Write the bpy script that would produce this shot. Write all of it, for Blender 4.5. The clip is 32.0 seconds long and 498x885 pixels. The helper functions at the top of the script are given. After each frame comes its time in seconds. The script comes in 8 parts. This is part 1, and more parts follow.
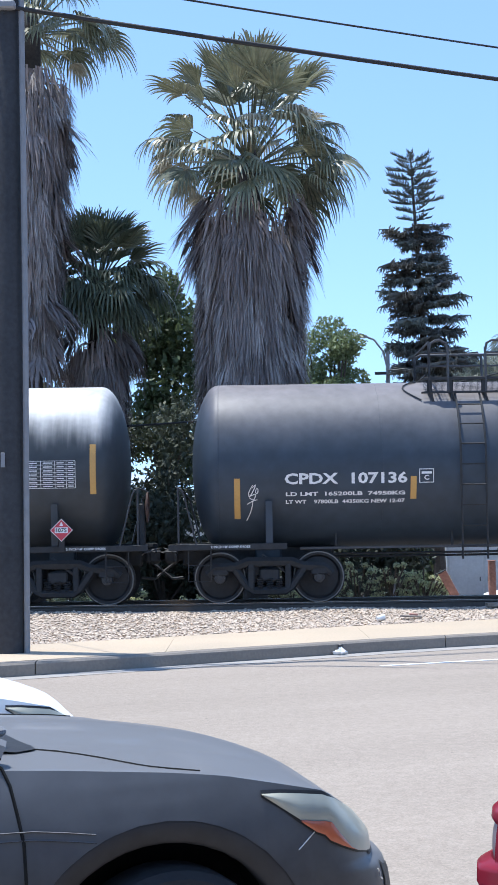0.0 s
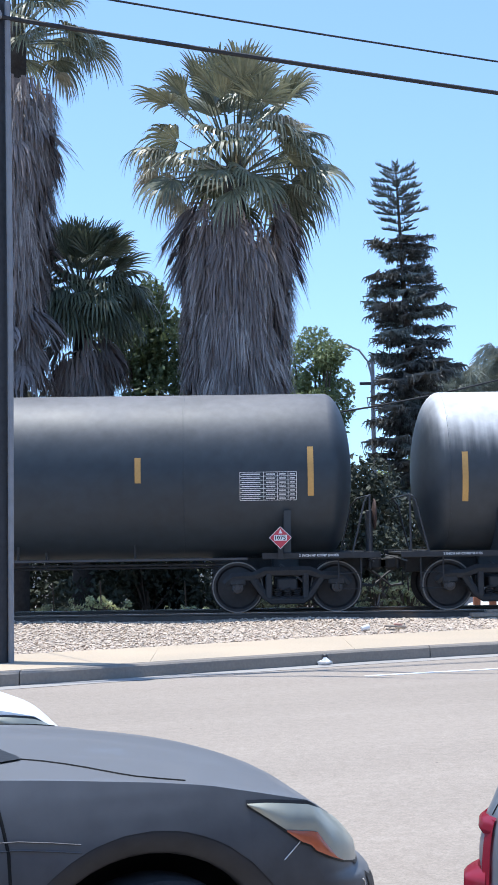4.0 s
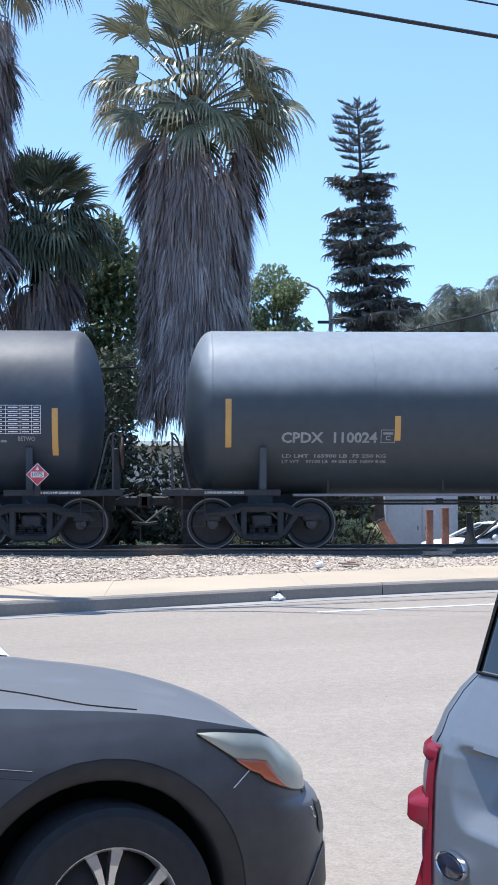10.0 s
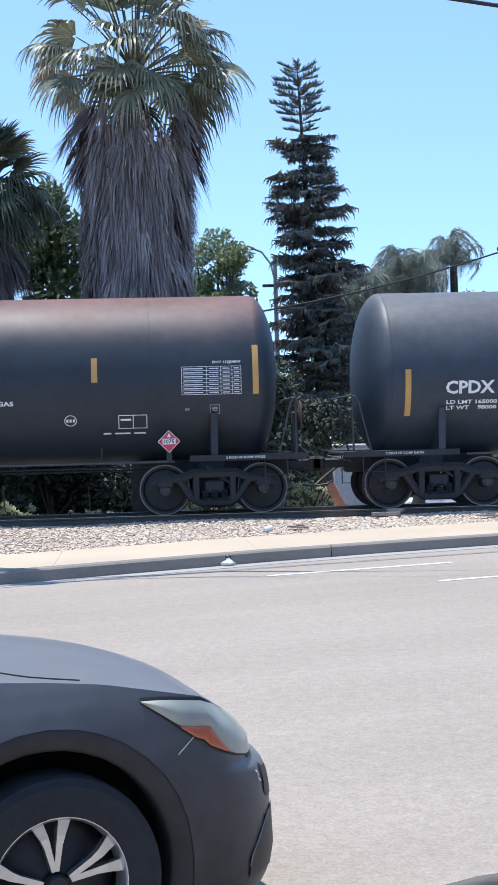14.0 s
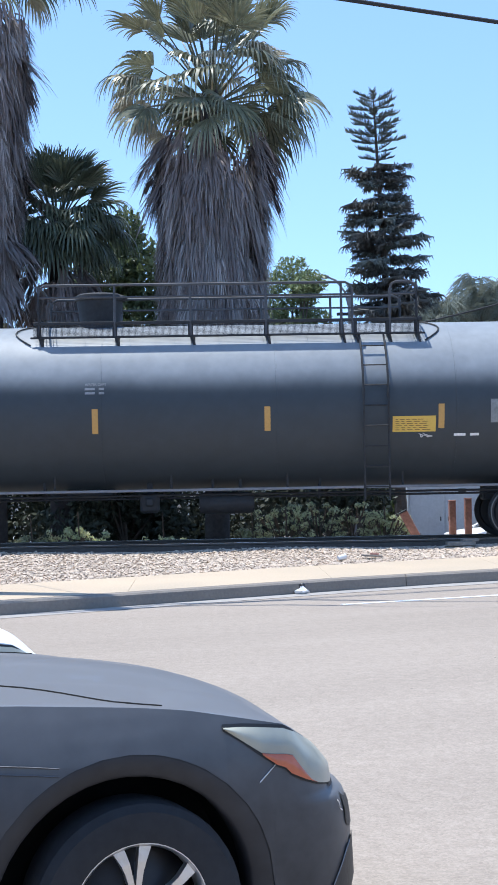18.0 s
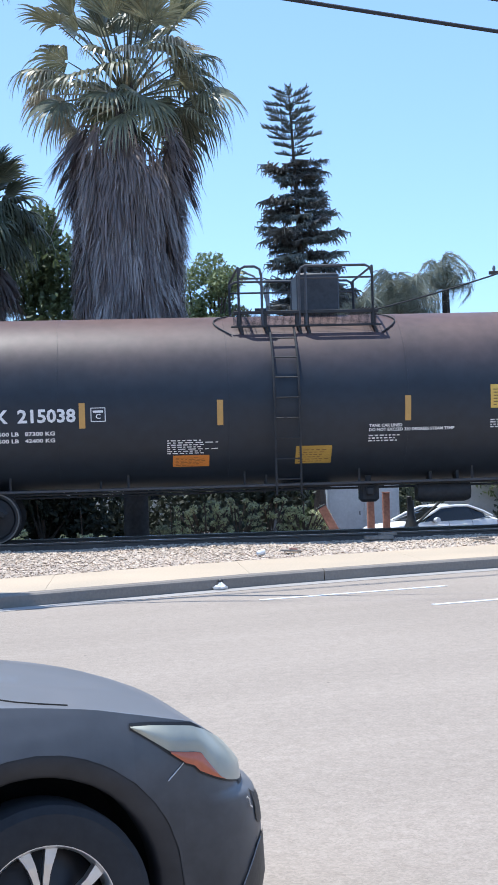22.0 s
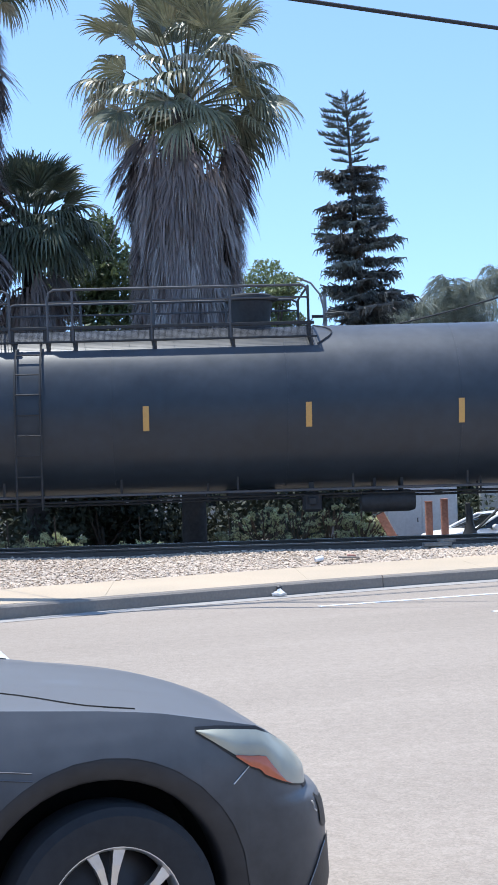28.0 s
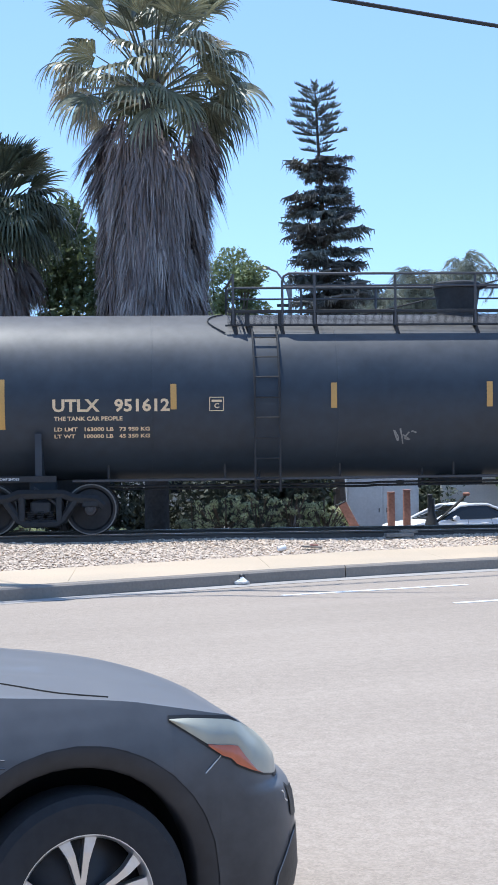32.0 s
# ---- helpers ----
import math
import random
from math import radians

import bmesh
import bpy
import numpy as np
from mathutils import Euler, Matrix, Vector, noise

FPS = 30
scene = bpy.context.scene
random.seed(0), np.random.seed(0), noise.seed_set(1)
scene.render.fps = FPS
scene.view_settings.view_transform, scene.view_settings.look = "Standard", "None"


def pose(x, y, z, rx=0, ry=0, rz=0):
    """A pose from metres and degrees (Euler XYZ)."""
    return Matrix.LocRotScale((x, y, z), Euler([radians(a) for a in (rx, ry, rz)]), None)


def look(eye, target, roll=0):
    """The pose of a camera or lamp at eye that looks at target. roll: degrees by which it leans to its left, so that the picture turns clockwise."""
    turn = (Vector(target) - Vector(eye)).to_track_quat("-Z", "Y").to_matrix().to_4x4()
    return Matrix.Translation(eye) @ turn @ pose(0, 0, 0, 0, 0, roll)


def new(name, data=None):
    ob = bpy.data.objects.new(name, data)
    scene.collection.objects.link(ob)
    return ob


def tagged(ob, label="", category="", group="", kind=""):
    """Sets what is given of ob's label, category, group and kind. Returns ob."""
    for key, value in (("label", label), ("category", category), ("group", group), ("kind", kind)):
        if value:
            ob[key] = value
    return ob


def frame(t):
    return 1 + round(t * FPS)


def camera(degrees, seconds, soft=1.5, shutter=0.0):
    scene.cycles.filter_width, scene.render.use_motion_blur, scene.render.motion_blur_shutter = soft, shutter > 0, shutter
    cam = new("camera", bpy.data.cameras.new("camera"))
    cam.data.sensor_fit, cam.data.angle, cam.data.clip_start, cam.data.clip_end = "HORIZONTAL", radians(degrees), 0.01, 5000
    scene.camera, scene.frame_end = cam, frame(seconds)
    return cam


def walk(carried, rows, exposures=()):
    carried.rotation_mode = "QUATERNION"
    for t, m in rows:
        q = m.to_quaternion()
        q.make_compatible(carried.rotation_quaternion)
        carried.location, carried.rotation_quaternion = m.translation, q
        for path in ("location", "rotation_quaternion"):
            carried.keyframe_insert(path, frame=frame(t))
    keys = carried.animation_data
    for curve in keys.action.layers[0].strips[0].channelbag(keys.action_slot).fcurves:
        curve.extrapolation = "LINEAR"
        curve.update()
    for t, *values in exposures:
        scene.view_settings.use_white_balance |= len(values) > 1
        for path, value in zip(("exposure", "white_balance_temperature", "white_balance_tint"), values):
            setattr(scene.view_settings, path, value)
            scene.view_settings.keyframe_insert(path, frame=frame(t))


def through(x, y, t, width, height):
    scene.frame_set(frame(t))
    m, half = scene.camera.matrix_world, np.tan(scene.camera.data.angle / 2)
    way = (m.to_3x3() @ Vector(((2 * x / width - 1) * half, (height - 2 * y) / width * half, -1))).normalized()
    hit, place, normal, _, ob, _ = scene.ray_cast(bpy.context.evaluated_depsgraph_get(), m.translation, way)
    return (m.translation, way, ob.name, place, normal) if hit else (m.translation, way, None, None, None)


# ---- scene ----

# The camera: a phone held at the open window of a car that waits in the nearest lane.
CAMERA_PATH = [
    # seconds, x, y, z, turn to the right, tilt up, roll
    (0, -0.038, 0.009, 1.637, 0.277, 3.471, -0.878),
    (0.5, -0.034, 0.022, 1.63, -0.22, 3.414, -0.996),
    (1, -0.037, 0.023, 1.63, -0.646, 3.245, -1.052),
    (1.5, -0.039, 0.027, 1.628, -0.799, 3.198, -1.116),
    (2, -0.041, -0.002, 1.638, -0.609, 3.258, -1.046),
    (2.5, -0.035, 0.011, 1.638, -0.157, 3.488, -0.948),
    (3, -0.037, 0.05, 1.626, 0.439, 3.769, -0.878),
    (3.5, -0.044, 0.011, 1.635, 0.853, 3.942, -0.864),
    (5.5, -0.037, 0.019, 1.627, 0.927, 2.953, -0.637),
    (6, -0.036, 0.026, 1.624, 1.232, 2.51, -0.612),
    (6.5, -0.038, 0.009, 1.627, 1.694, 2.059, -0.664),
    (7, -0.035, 0.046, 1.615, 2.025, 1.641, -0.572),
    (7.5, -0.037, 0.004, 1.624, 2.031, 1.324, -0.628),
    (8, -0.034, 0.035, 1.624, 1.716, 1.244, -0.5),
    (8.5, -0.029, 0.01, 1.633, 1.345, 1.299, -0.384),
    (9, -0.029, -0.003, 1.631, 1.316, 1.349, -0.142),
    (9.5, -0.028, -0.005, 1.624, 1.73, 1.344, -0.096),
    (10, -0.037, 0.004, 1.621, 2.642, 1.324, -0.058),
    (10.5, -0.062, 0.004, 1.622, 3.859, 1.301, -0.263),
    (11, -0.082, 0.056, 1.614, 4.906, 1.346, -0.477),
    (11.5, -0.082, 0.032, 1.62, 5.728, 1.325, -0.623),
    (12, -0.052, 0.005, 1.627, 6.037, 1.195, -1.019),
    (12.5, -0.026, -0, 1.625, 5.998, 0.905, -1.177),
    (13, 0.001, -0.004, 1.621, 5.594, 0.497, -1.424),
    (13.5, 0.007, -0.018, 1.631, 5.108, 0.082, -1.462),
    (14, 0.002, -0.011, 1.631, 4.675, -0.14, -1.494),
    (14.5, -0.012, -0, 1.628, 4.444, -0.095, -1.481),
    (16.5, -0.02, -0.013, 1.625, 3.492, 0.215, -1.217),
    (17, -0.016, 0.018, 1.617, 2.677, 0.305, -1.258),
    (17.5, -0.022, 0.003, 1.624, 1.989, 0.59, -1.179),
    (18, -0.035, 0.004, 1.625, 1.778, 1.065, -1.009),
    (18.5, -0.044, -0.01, 1.636, 2.235, 1.394, -0.756),
    (19, -0.057, -0.03, 1.647, 3.211, 1.309, -0.503),
    (19.5, -0.062, 0.001, 1.633, 4.337, 0.922, -0.522),
    (20, -0.061, 0.011, 1.632, 5.279, 0.454, -0.71),
    (20.5, -0.039, 0.017, 1.634, 5.696, 0.296, -1.024),
    (21, -0.01, 0.021, 1.63, 5.746, 0.472, -1.371),
    (21.5, 0.015, 0.025, 1.63, 5.421, 0.706, -1.568),
    (22, 0.013, 0.047, 1.619, 4.996, 0.84, -1.605),
    (22.5, 0.005, 0.043, 1.622, 4.73, 0.76, -1.584),
    (23, 0.005, 0.094, 1.61, 4.791, 0.796, -1.482),
    (23.5, -0.008, 0.015, 1.631, 5.234, 1.009, -1.199),
    (24, -0.021, 0.022, 1.625, 5.91, 1.389, -0.956),
    (24.5, -0.023, 0.007, 1.624, 6.289, 1.661, -1.064),
    (25, -0.015, 0.06, 1.609, 6.202, 1.646, -1.242),
    (25.5, -0.004, 0.061, 1.608, 5.644, 1.424, -1.303),
    (26, -0.002, 0.037, 1.614, 4.766, 1.252, -1.295),
    (26.5, -0.008, 0.012, 1.62, 3.888, 1.276, -1.248),
    (28.5, -0.014, 0.003, 1.619, 2.637, 1.054, -1.712),
    (29, -0.011, 0.016, 1.618, 2.719, 0.885, -1.699),
    (29.5, -0.022, 0, 1.623, 2.85, 0.797, -1.583),
    (30, -0.025, 0.006, 1.619, 3.01, 0.752, -1.509),
    (30.5, -0.026, 0.021, 1.616, 3.157, 0.67, -1.366),
    (31, -0.031, 0.055, 1.609, 3.426, 0.585, -0.98),
    (31.5, -0.04, 0.017, 1.621, 3.742, 0.564, -0.848),
    (32, -0.062, -0.002, 1.629, 4.254, 0.649, -0.699),
]


def aimed(x, y, z, turn, tilt, roll):
    a, b = radians(turn), radians(tilt)
    way = (math.sin(a) * math.cos(b), math.cos(a) * math.cos(b), math.sin(b))
    return look((x, y, z), (x + way[0], y + way[1], z + way[2]), roll)


cam = camera(20.009, 32.0, soft=1.6)
walk(cam, [(r[0], aimed(*r[1:])) for r in CAMERA_PATH], exposures=[(0.0, 0.65, 6050, 7), (32.0, 0.65, 6050, 7)])

# ---- light: a high summer sun from behind the train, clear sky ----
SUN = Vector((-0.70, 0.27, 3.55)).normalized()
world = bpy.data.worlds.new("sky")
scene.world = world
world.use_nodes = True
wn = world.node_tree.nodes
sky = wn.new("ShaderNodeTexSky")
sky.sky_type = "NISHITA"
sky.sun_disc = False
sky.sun_elevation = math.asin(SUN.z)
sky.sun_rotation = math.atan2(SUN.x, SUN.y)
sky.altitude = 900
sky.air_density, sky.dust_density, sky.ozone_density = 1.0, 0.1, 2.1
wn["Background"].inputs[1].default_value = 0.195
# the haze band at the horizon lies low: look up the sky a little higher
toward = wn.new("ShaderNodeTexCoord")
lift = wn.new("ShaderNodeVectorMath")
lift.operation = "ADD"
lift.inputs[1].default_value = (0, 0, 0.13)
unit = wn.new("ShaderNodeVectorMath")
unit.operation = "NORMALIZE"
world.node_tree.links.new(toward.outputs["Generated"], lift.inputs[0])
world.node_tree.links.new(lift.outputs[0], unit.inputs[0])
world.node_tree.links.new(unit.outputs[0], sky.inputs["Vector"])
world.node_tree.links.new(sky.outputs[0], wn["Background"].inputs[0])
sun = new("sun", bpy.data.lights.new("sun", "SUN"))
sun.data.energy, sun.data.angle, sun.data.color = 3.8, radians(0.53), (1.0, 0.95, 0.88)
sun.matrix_world = look((0, 0, 60), Vector((0, 0, 60)) - SUN)

# ---- materials ----
def material(name, colour, rough=0.6, metal=0.0, spread=0.25, grain=20.0, blotch=1.5, bump=0.1, coat=0.0, vary=0.0, spec=0.5, warm=None):
    """A surface whose colour varies at two scales and with a fine relief. grain, blotch: cycles a metre. vary: change from piece to piece."""
    m = bpy.data.materials.new(name)
    m.use_nodes = True
    nt = m.node_tree
    n, l = nt.nodes, nt.links
    b = n["Principled BSDF"]
    b.inputs["Roughness"].default_value = rough
    b.inputs["Metallic"].default_value = metal
    b.inputs["Coat Weight"].default_value = coat
    b.inputs["Coat Roughness"].default_value = 0.06
    b.inputs["Specular IOR Level"].default_value = spec
    tc = n.new("ShaderNodeTexCoord")
    big = n.new("ShaderNodeTexNoise")
    big.inputs["Scale"].default_value = blotch
    big.inputs["Detail"].default_value = 4
    fine = n.new("ShaderNodeTexNoise")
    fine.inputs["Scale"].default_value = grain
    fine.inputs["Detail"].default_value = 5
    for t in (big, fine):
        l.new(tc.outputs["Object"], t.inputs["Vector"])
    add = n.new("ShaderNodeMath")
    add.operation = "ADD"
    l.new(big.outputs[0], add.inputs[0])
    l.new(fine.outputs[0], add.inputs[1])
    ramp = n.new("ShaderNodeValToRGB")
    half = n.new("ShaderNodeMath")
    half.operation = "MULTIPLY"
    half.inputs[1].default_value = 0.5
    l.new(add.outputs[0], half.inputs[0])
    l.new(half.outputs[0], ramp.inputs[0])
    c = np.array(colour)
    other = np.array(warm) if warm else c
    ramp.color_ramp.elements[0].position, ramp.color_ramp.elements[1].position = 0.32, 0.68
    ramp.color_ramp.elements[0].color = (*np.clip(c * (1 - spread), 0, 1), 1)
    ramp.color_ramp.elements[1].color = (*np.clip(other * (1 + spread), 0, 1), 1)
    out = ramp.outputs[0]
    if vary:
        info = n.new("ShaderNodeObjectInfo")
        geo = n.new("ShaderNodeNewGeometry")
        sumr = n.new("ShaderNodeMath")
        sumr.operation = "ADD"
        l.new(info.outputs["Random"], sumr.inputs[0])
        l.new(geo.outputs["Random Per Island"], sumr.inputs[1])
        span = n.new("ShaderNodeMapRange")
        span.inputs["From Max"].default_value = 2.0
        span.inputs["To Min"].default_value, span.inputs["To Max"].default_value = 1 - vary, 1 + vary
        l.new(sumr.outputs[0], span.inputs["Value"])
        hsv = n.new("ShaderNodeHueSaturation")
        l.new(span.outputs[0], hsv.inputs["Value"])
        l.new(out, hsv.inputs["Color"])
        out = hsv.outputs[0]
    l.new(out, b.inputs["Base Color"])
    if bump:
        bp = n.new("ShaderNodeBump")
        bp.inputs["Strength"].default_value = min(bump, 1.0)
        bp.inputs["Distance"].default_value = 0.02
        l.new(fine.outputs[0], bp.inputs["Height"])
        l.new(bp.outputs[0], b.inputs["Normal"])
    return m


def glass(name, colour=(0.02, 0.025, 0.03), rough=0.03):
    m = bpy.data.materials.new(name)
    m.use_nodes = True
    b = m.node_tree.nodes["Principled BSDF"]
    b.inputs["Base Color"].default_value = (*colour, 1)
    b.inputs["Roughness"].default_value = rough
    b.inputs["IOR"].default_value = 1.5
    return m


# ---- geometry ----
class Shape:
    """Vertices and faces that are gathered piece by piece into one mesh."""

    def __init__(self):
        self.v, self.f = [], []

    def put(self, verts, faces):
        k = len(self.v)
        self.v += [tuple(p) for p in verts]
        self.f += [tuple(i + k for i in f) for f in faces]
        return self

    def box(self, x, y, z, sx, sy, sz, chamfer=0.0, turn=None):
        a, b, c = sx / 2, sy / 2, sz / 2
        h = min(chamfer, a * 0.9, b * 0.9, c * 0.9)
        if h <= 0:
            pts = [(i * a, j * b, k * c) for i in (-1, 1) for j in (-1, 1) for k in (-1, 1)]
            fs = [(0, 1, 3, 2), (4, 6, 7, 5), (0, 4, 5, 1), (2, 3, 7, 6), (0, 2, 6, 4), (1, 5, 7, 3)]
        else:
            ring = [(-a + h, -b), (a - h, -b), (a, -b + h), (a, b - h), (a - h, b), (-a + h, b), (-a, b - h), (-a, -b + h)]
            inn = [(p[0] * (a - h) / a, p[1] * (b - h) / b) for p in ring]
            pts = [(*p, -c) for p in inn] + [(*p, -c + h) for p in ring] + [(*p, c - h) for p in ring] + [(*p, c) for p in inn]
            fs = [tuple(range(7, -1, -1)), tuple(range(24, 32))]
            for r in range(3):
                fs += [(r * 8 + i, r * 8 + (i + 1) % 8, r * 8 + 8 + (i + 1) % 8, r * 8 + 8 + i) for i in range(8)]
        if turn is not None:
            pts = [turn @ Vector(p) for p in pts]
        return self.put([(p[0] + x, p[1] + y, p[2] + z) for p in pts], fs)

    def rod(self, p, q, r, r2=None, n=8, caps=True):
        p, q = Vector(p), Vector(q)
        r2 = r if r2 is None else r2
        d = (q - p).normalized()
        u = d.orthogonal().normalized()
        w = d.cross(u)
        vs = []
        for c, rad in ((p, r), (q, r2)):
            vs += [c + (u * math.cos(2 * math.pi * i / n) + w * math.sin(2 * math.pi * i / n)) * rad for i in range(n)]
        fs = [(i, (i + 1) % n, n + (i + 1) % n, n + i) for i in range(n)]
        if caps:
            fs += [tuple(range(n - 1, -1, -1)), tuple(range(n, 2 * n))]
        return self.put(vs, fs)

    def tube(self, pts, r, n=6):
        """A bent pipe through the points."""
        pts = [Vector(p) for p in pts]
        rs = r if isinstance(r, (list, tuple)) else [r] * len(pts)
        vs = []
        u = None
        for i, p in enumerate(pts):
            d = (pts[min(i + 1, len(pts) - 1)] - pts[max(i - 1, 0)]).normalized()
            u = d.orthogonal().normalized() if u is None else (u - d * u.dot(d)).normalized()
            w = d.cross(u)
            vs += [p + (u * math.cos(2 * math.pi * k / n) + w * math.sin(2 * math.pi * k / n)) * rs[i] for k in range(n)]
        fs = []
        for i in range(len(pts) - 1):
            fs += [(i * n + k, i * n + (k + 1) % n, (i + 1) * n + (k + 1) % n, (i + 1) * n + k) for k in range(n)]
        fs += [tuple(range(n - 1, -1, -1)), tuple(range((len(pts) - 1) * n, len(pts) * n))]
        return self.put(vs, fs)

    def lathe(self, profile, n=24, axis="z", at=(0, 0, 0), caps=True):
        """profile: (radius, height along the axis)."""
        vs = []
        for r, h in profile:
            for k in range(n):
                a = 2 * math.pi * k / n
                c, s = r * math.cos(a), r * math.sin(a)
                vs.append({"z": (c, s, h), "x": (h, c, s), "y": (s, h, c)}[axis])
        fs = []
        for i in range(len(profile) - 1):
            fs += [(i * n + k, i * n + (k + 1) % n, (i + 1) * n + (k + 1) % n, (i + 1) * n + k) for k in range(n)]
        if caps and profile[0][0] > 1e-4:
            fs.append(tuple(range(n - 1, -1, -1)))
        if caps and profile[-1][0] > 1e-4:
            fs.append(tuple(range((len(profile) - 1) * n, len(profile) * n)))
        return self.put([(p[0] + at[0], p[1] + at[1], p[2] + at[2]) for p in vs], fs)

    def sheet(self, rows, closed=False):
        """A skin over rows of points."""
        m = len(rows[0])
        vs = [p for r in rows for p in r]
        fs = []
        for i in range(len(rows) - 1):
            for k in range(m if closed else m - 1):
                fs.append((i * m + k, i * m + (k + 1) % m, (i + 1) * m + (k + 1) % m, (i + 1) * m + k))
        return self.put(vs, fs)

    def slab(self, outline, z0, z1):
        n = len(outline)
        vs = [(x, y, z0) for x, y in outline] + [(x, y, z1) for x, y in outline]
        fs = [tuple(range(n - 1, -1, -1)), tuple(range(n, 2 * n))] + [(i, (i + 1) % n, n + (i + 1) % n, n + i) for i in range(n)]
        return self.put(vs, fs)

    def mesh(self, name, mat, smooth=35):
        me = bpy.data.meshes.new(name)
        me.from_pydata(self.v, [], self.f)
        if smooth:
            me.polygons.foreach_set("use_smooth", [True] * len(me.polygons))
            me.set_sharp_from_angle(angle=radians(smooth))
        if mat:
            me.materials.append(mat)
        me.update()
        return me


def part(name, shape, mat, parent=None, label="", at=None, smooth=35):
    """Links a shape (or a ready mesh) as one object, under a thing or a part."""
    me = shape.mesh(name, mat, smooth) if isinstance(shape, Shape) else shape
    ob = new(name, me)
    ob.parent = parent
    if at is not None:
        ob.matrix_basis = at if isinstance(at, Matrix) else Matrix.Translation(at)
    if label:
        ob["label"] = label
    return ob


def thing(name, label, category, group="", at=(0, 0, 0)):
    ob = new(name)
    ob.empty_display_size = 0.2
    ob.matrix_basis = at if isinstance(at, Matrix) else Matrix.Translation(at)
    return tagged(ob, label, category, group)


def letters(body):
    """The outline of a line of writing, as points in a unit box and faces."""
    cu = bpy.data.curves.new("writing", "FONT")
    cu.body = body
    cu.resolution_u = 2
    cu.offset = 0.030
    ob = bpy.data.objects.new("writing", cu)
    scene.collection.objects.link(ob)
    bpy.context.view_layer.update()
    me = bpy.data.meshes.new_from_object(ob.evaluated_get(bpy.context.evaluated_depsgraph_get()))
    v = np.array([p.co[:2] for p in me.vertices])
    f = [tuple(p.vertices) for p in me.polygons]
    bpy.data.objects.remove(ob)
    bpy.data.meshes.remove(me)
    bpy.data.curves.remove(cu)
    lo, hi = v.min(0), v.max(0)
    return (v - lo) / np.maximum(hi - lo, 1e-6), f

# ---- the surfaces ----
RUSTY_STEEL = material("rusty brown steel", (0.075, 0.045, 0.038), 0.8, spread=0.3, grain=14, blotch=3, bump=0.1)


def asphalt_surface():
    """Sun-bleached asphalt: pale chips in grey binder, faint tyre tracks and patches."""
    m = material("asphalt", (0.335, 0.285, 0.239), 0.95, spread=0.09, grain=38, blotch=0.22, bump=0.3, spec=0.05)
    nt = m.node_tree
    n, l = nt.nodes, nt.links
    b = n["Principled BSDF"]
    src = b.inputs["Base Color"].links[0].from_socket
    tc = n.new("ShaderNodeTexCoord")

    def tone(node, lo, hi, a, c):
        r = n.new("ShaderNodeMapRange")
        r.inputs["From Min"].default_value, r.inputs["From Max"].default_value = lo, hi
        r.inputs["To Min"].default_value, r.inputs["To Max"].default_value = a, c
        l.new(node, r.inputs["Value"])
        return r.outputs[0]
    chips = n.new("ShaderNodeTexVoronoi")
    chips.inputs["Scale"].default_value = 95
    mid = n.new("ShaderNodeTexNoise")
    mid.inputs["Scale"].default_value, mid.inputs["Detail"].default_value = 11, 6
    for t in (chips, mid):
        l.new(tc.outputs["Object"], t.inputs["Vector"])
    # tracks: streaks drawn out along the lanes
    turn = n.new("ShaderNodeMapping")
    turn.inputs["Rotation"].default_value = (0, 0, -radians(20.5))
    squeeze = n.new("ShaderNodeMapping")
    squeeze.inputs["Scale"].default_value = (0.05, 0.9, 1)
    l.new(tc.outputs["Object"], turn.inputs[0])
    l.new(turn.outputs[0], squeeze.inputs[0])
    tracks = n.new("ShaderNodeTexNoise")
    tracks.inputs["Scale"].default_value, tracks.inputs["Detail"].default_value = 1.0, 5
    l.new(squeeze.outputs[0], tracks.inputs["Vector"])
    spots = n.new("ShaderNodeTexVoronoi")
    spots.inputs["Scale"].default_value = 2.3
    l.new(tc.outputs["Object"], spots.inputs["Vector"])
    k = None
    sep = n.new("ShaderNodeSeparateColor")
    l.new(chips.outputs["Color"], sep.inputs[0])
    for v in (tone(sep.outputs[0], 0, 1, 0.87, 1.10), tone(mid.outputs[0], 0.3, 0.7, 0.93, 1.06), tone(tracks.outputs[0], 0.3, 0.7, 0.93, 1.04), tone(spots.outputs["Distance"], 0.015, 0.03, 0.45, 1.0)):
        if k is None:
            k = v
        else:
            x = n.new("ShaderNodeMath")
            x.operation = "MULTIPLY"
            l.new(k, x.inputs[0])
            l.new(v, x.inputs[1])
            k = x.outputs[0]
    hsv = n.new("ShaderNodeHueSaturation")
    l.new(k, hsv.inputs["Value"])
    l.new(src, hsv.inputs["Color"])
    l.new(hsv.outputs[0], b.inputs["Base Color"])
    return m


ASPHALT = asphalt_surface()
GUTTER = material("gutter concrete", (0.34, 0.315, 0.29), 0.88, spread=0.12, grain=30, blotch=0.8, bump=0.2)
KERB = material("kerb concrete", (0.225, 0.198, 0.17), 0.9, spread=0.16, grain=30, blotch=1.1, bump=0.25)
WALKWAY = material("pavement concrete", (0.46, 0.38, 0.285), 0.9, spread=0.12, grain=30, blotch=0.5, bump=0.2, warm=(0.50, 0.39, 0.275))
PAINT_LINE = material("road paint", (0.72, 0.72, 0.7), 0.7, spread=0.2, grain=25, blotch=3, bump=0.2)
EARTH = material("dry earth", (0.17, 0.14, 0.11), 0.95, spread=0.35, grain=9, blotch=0.3, bump=0.4)
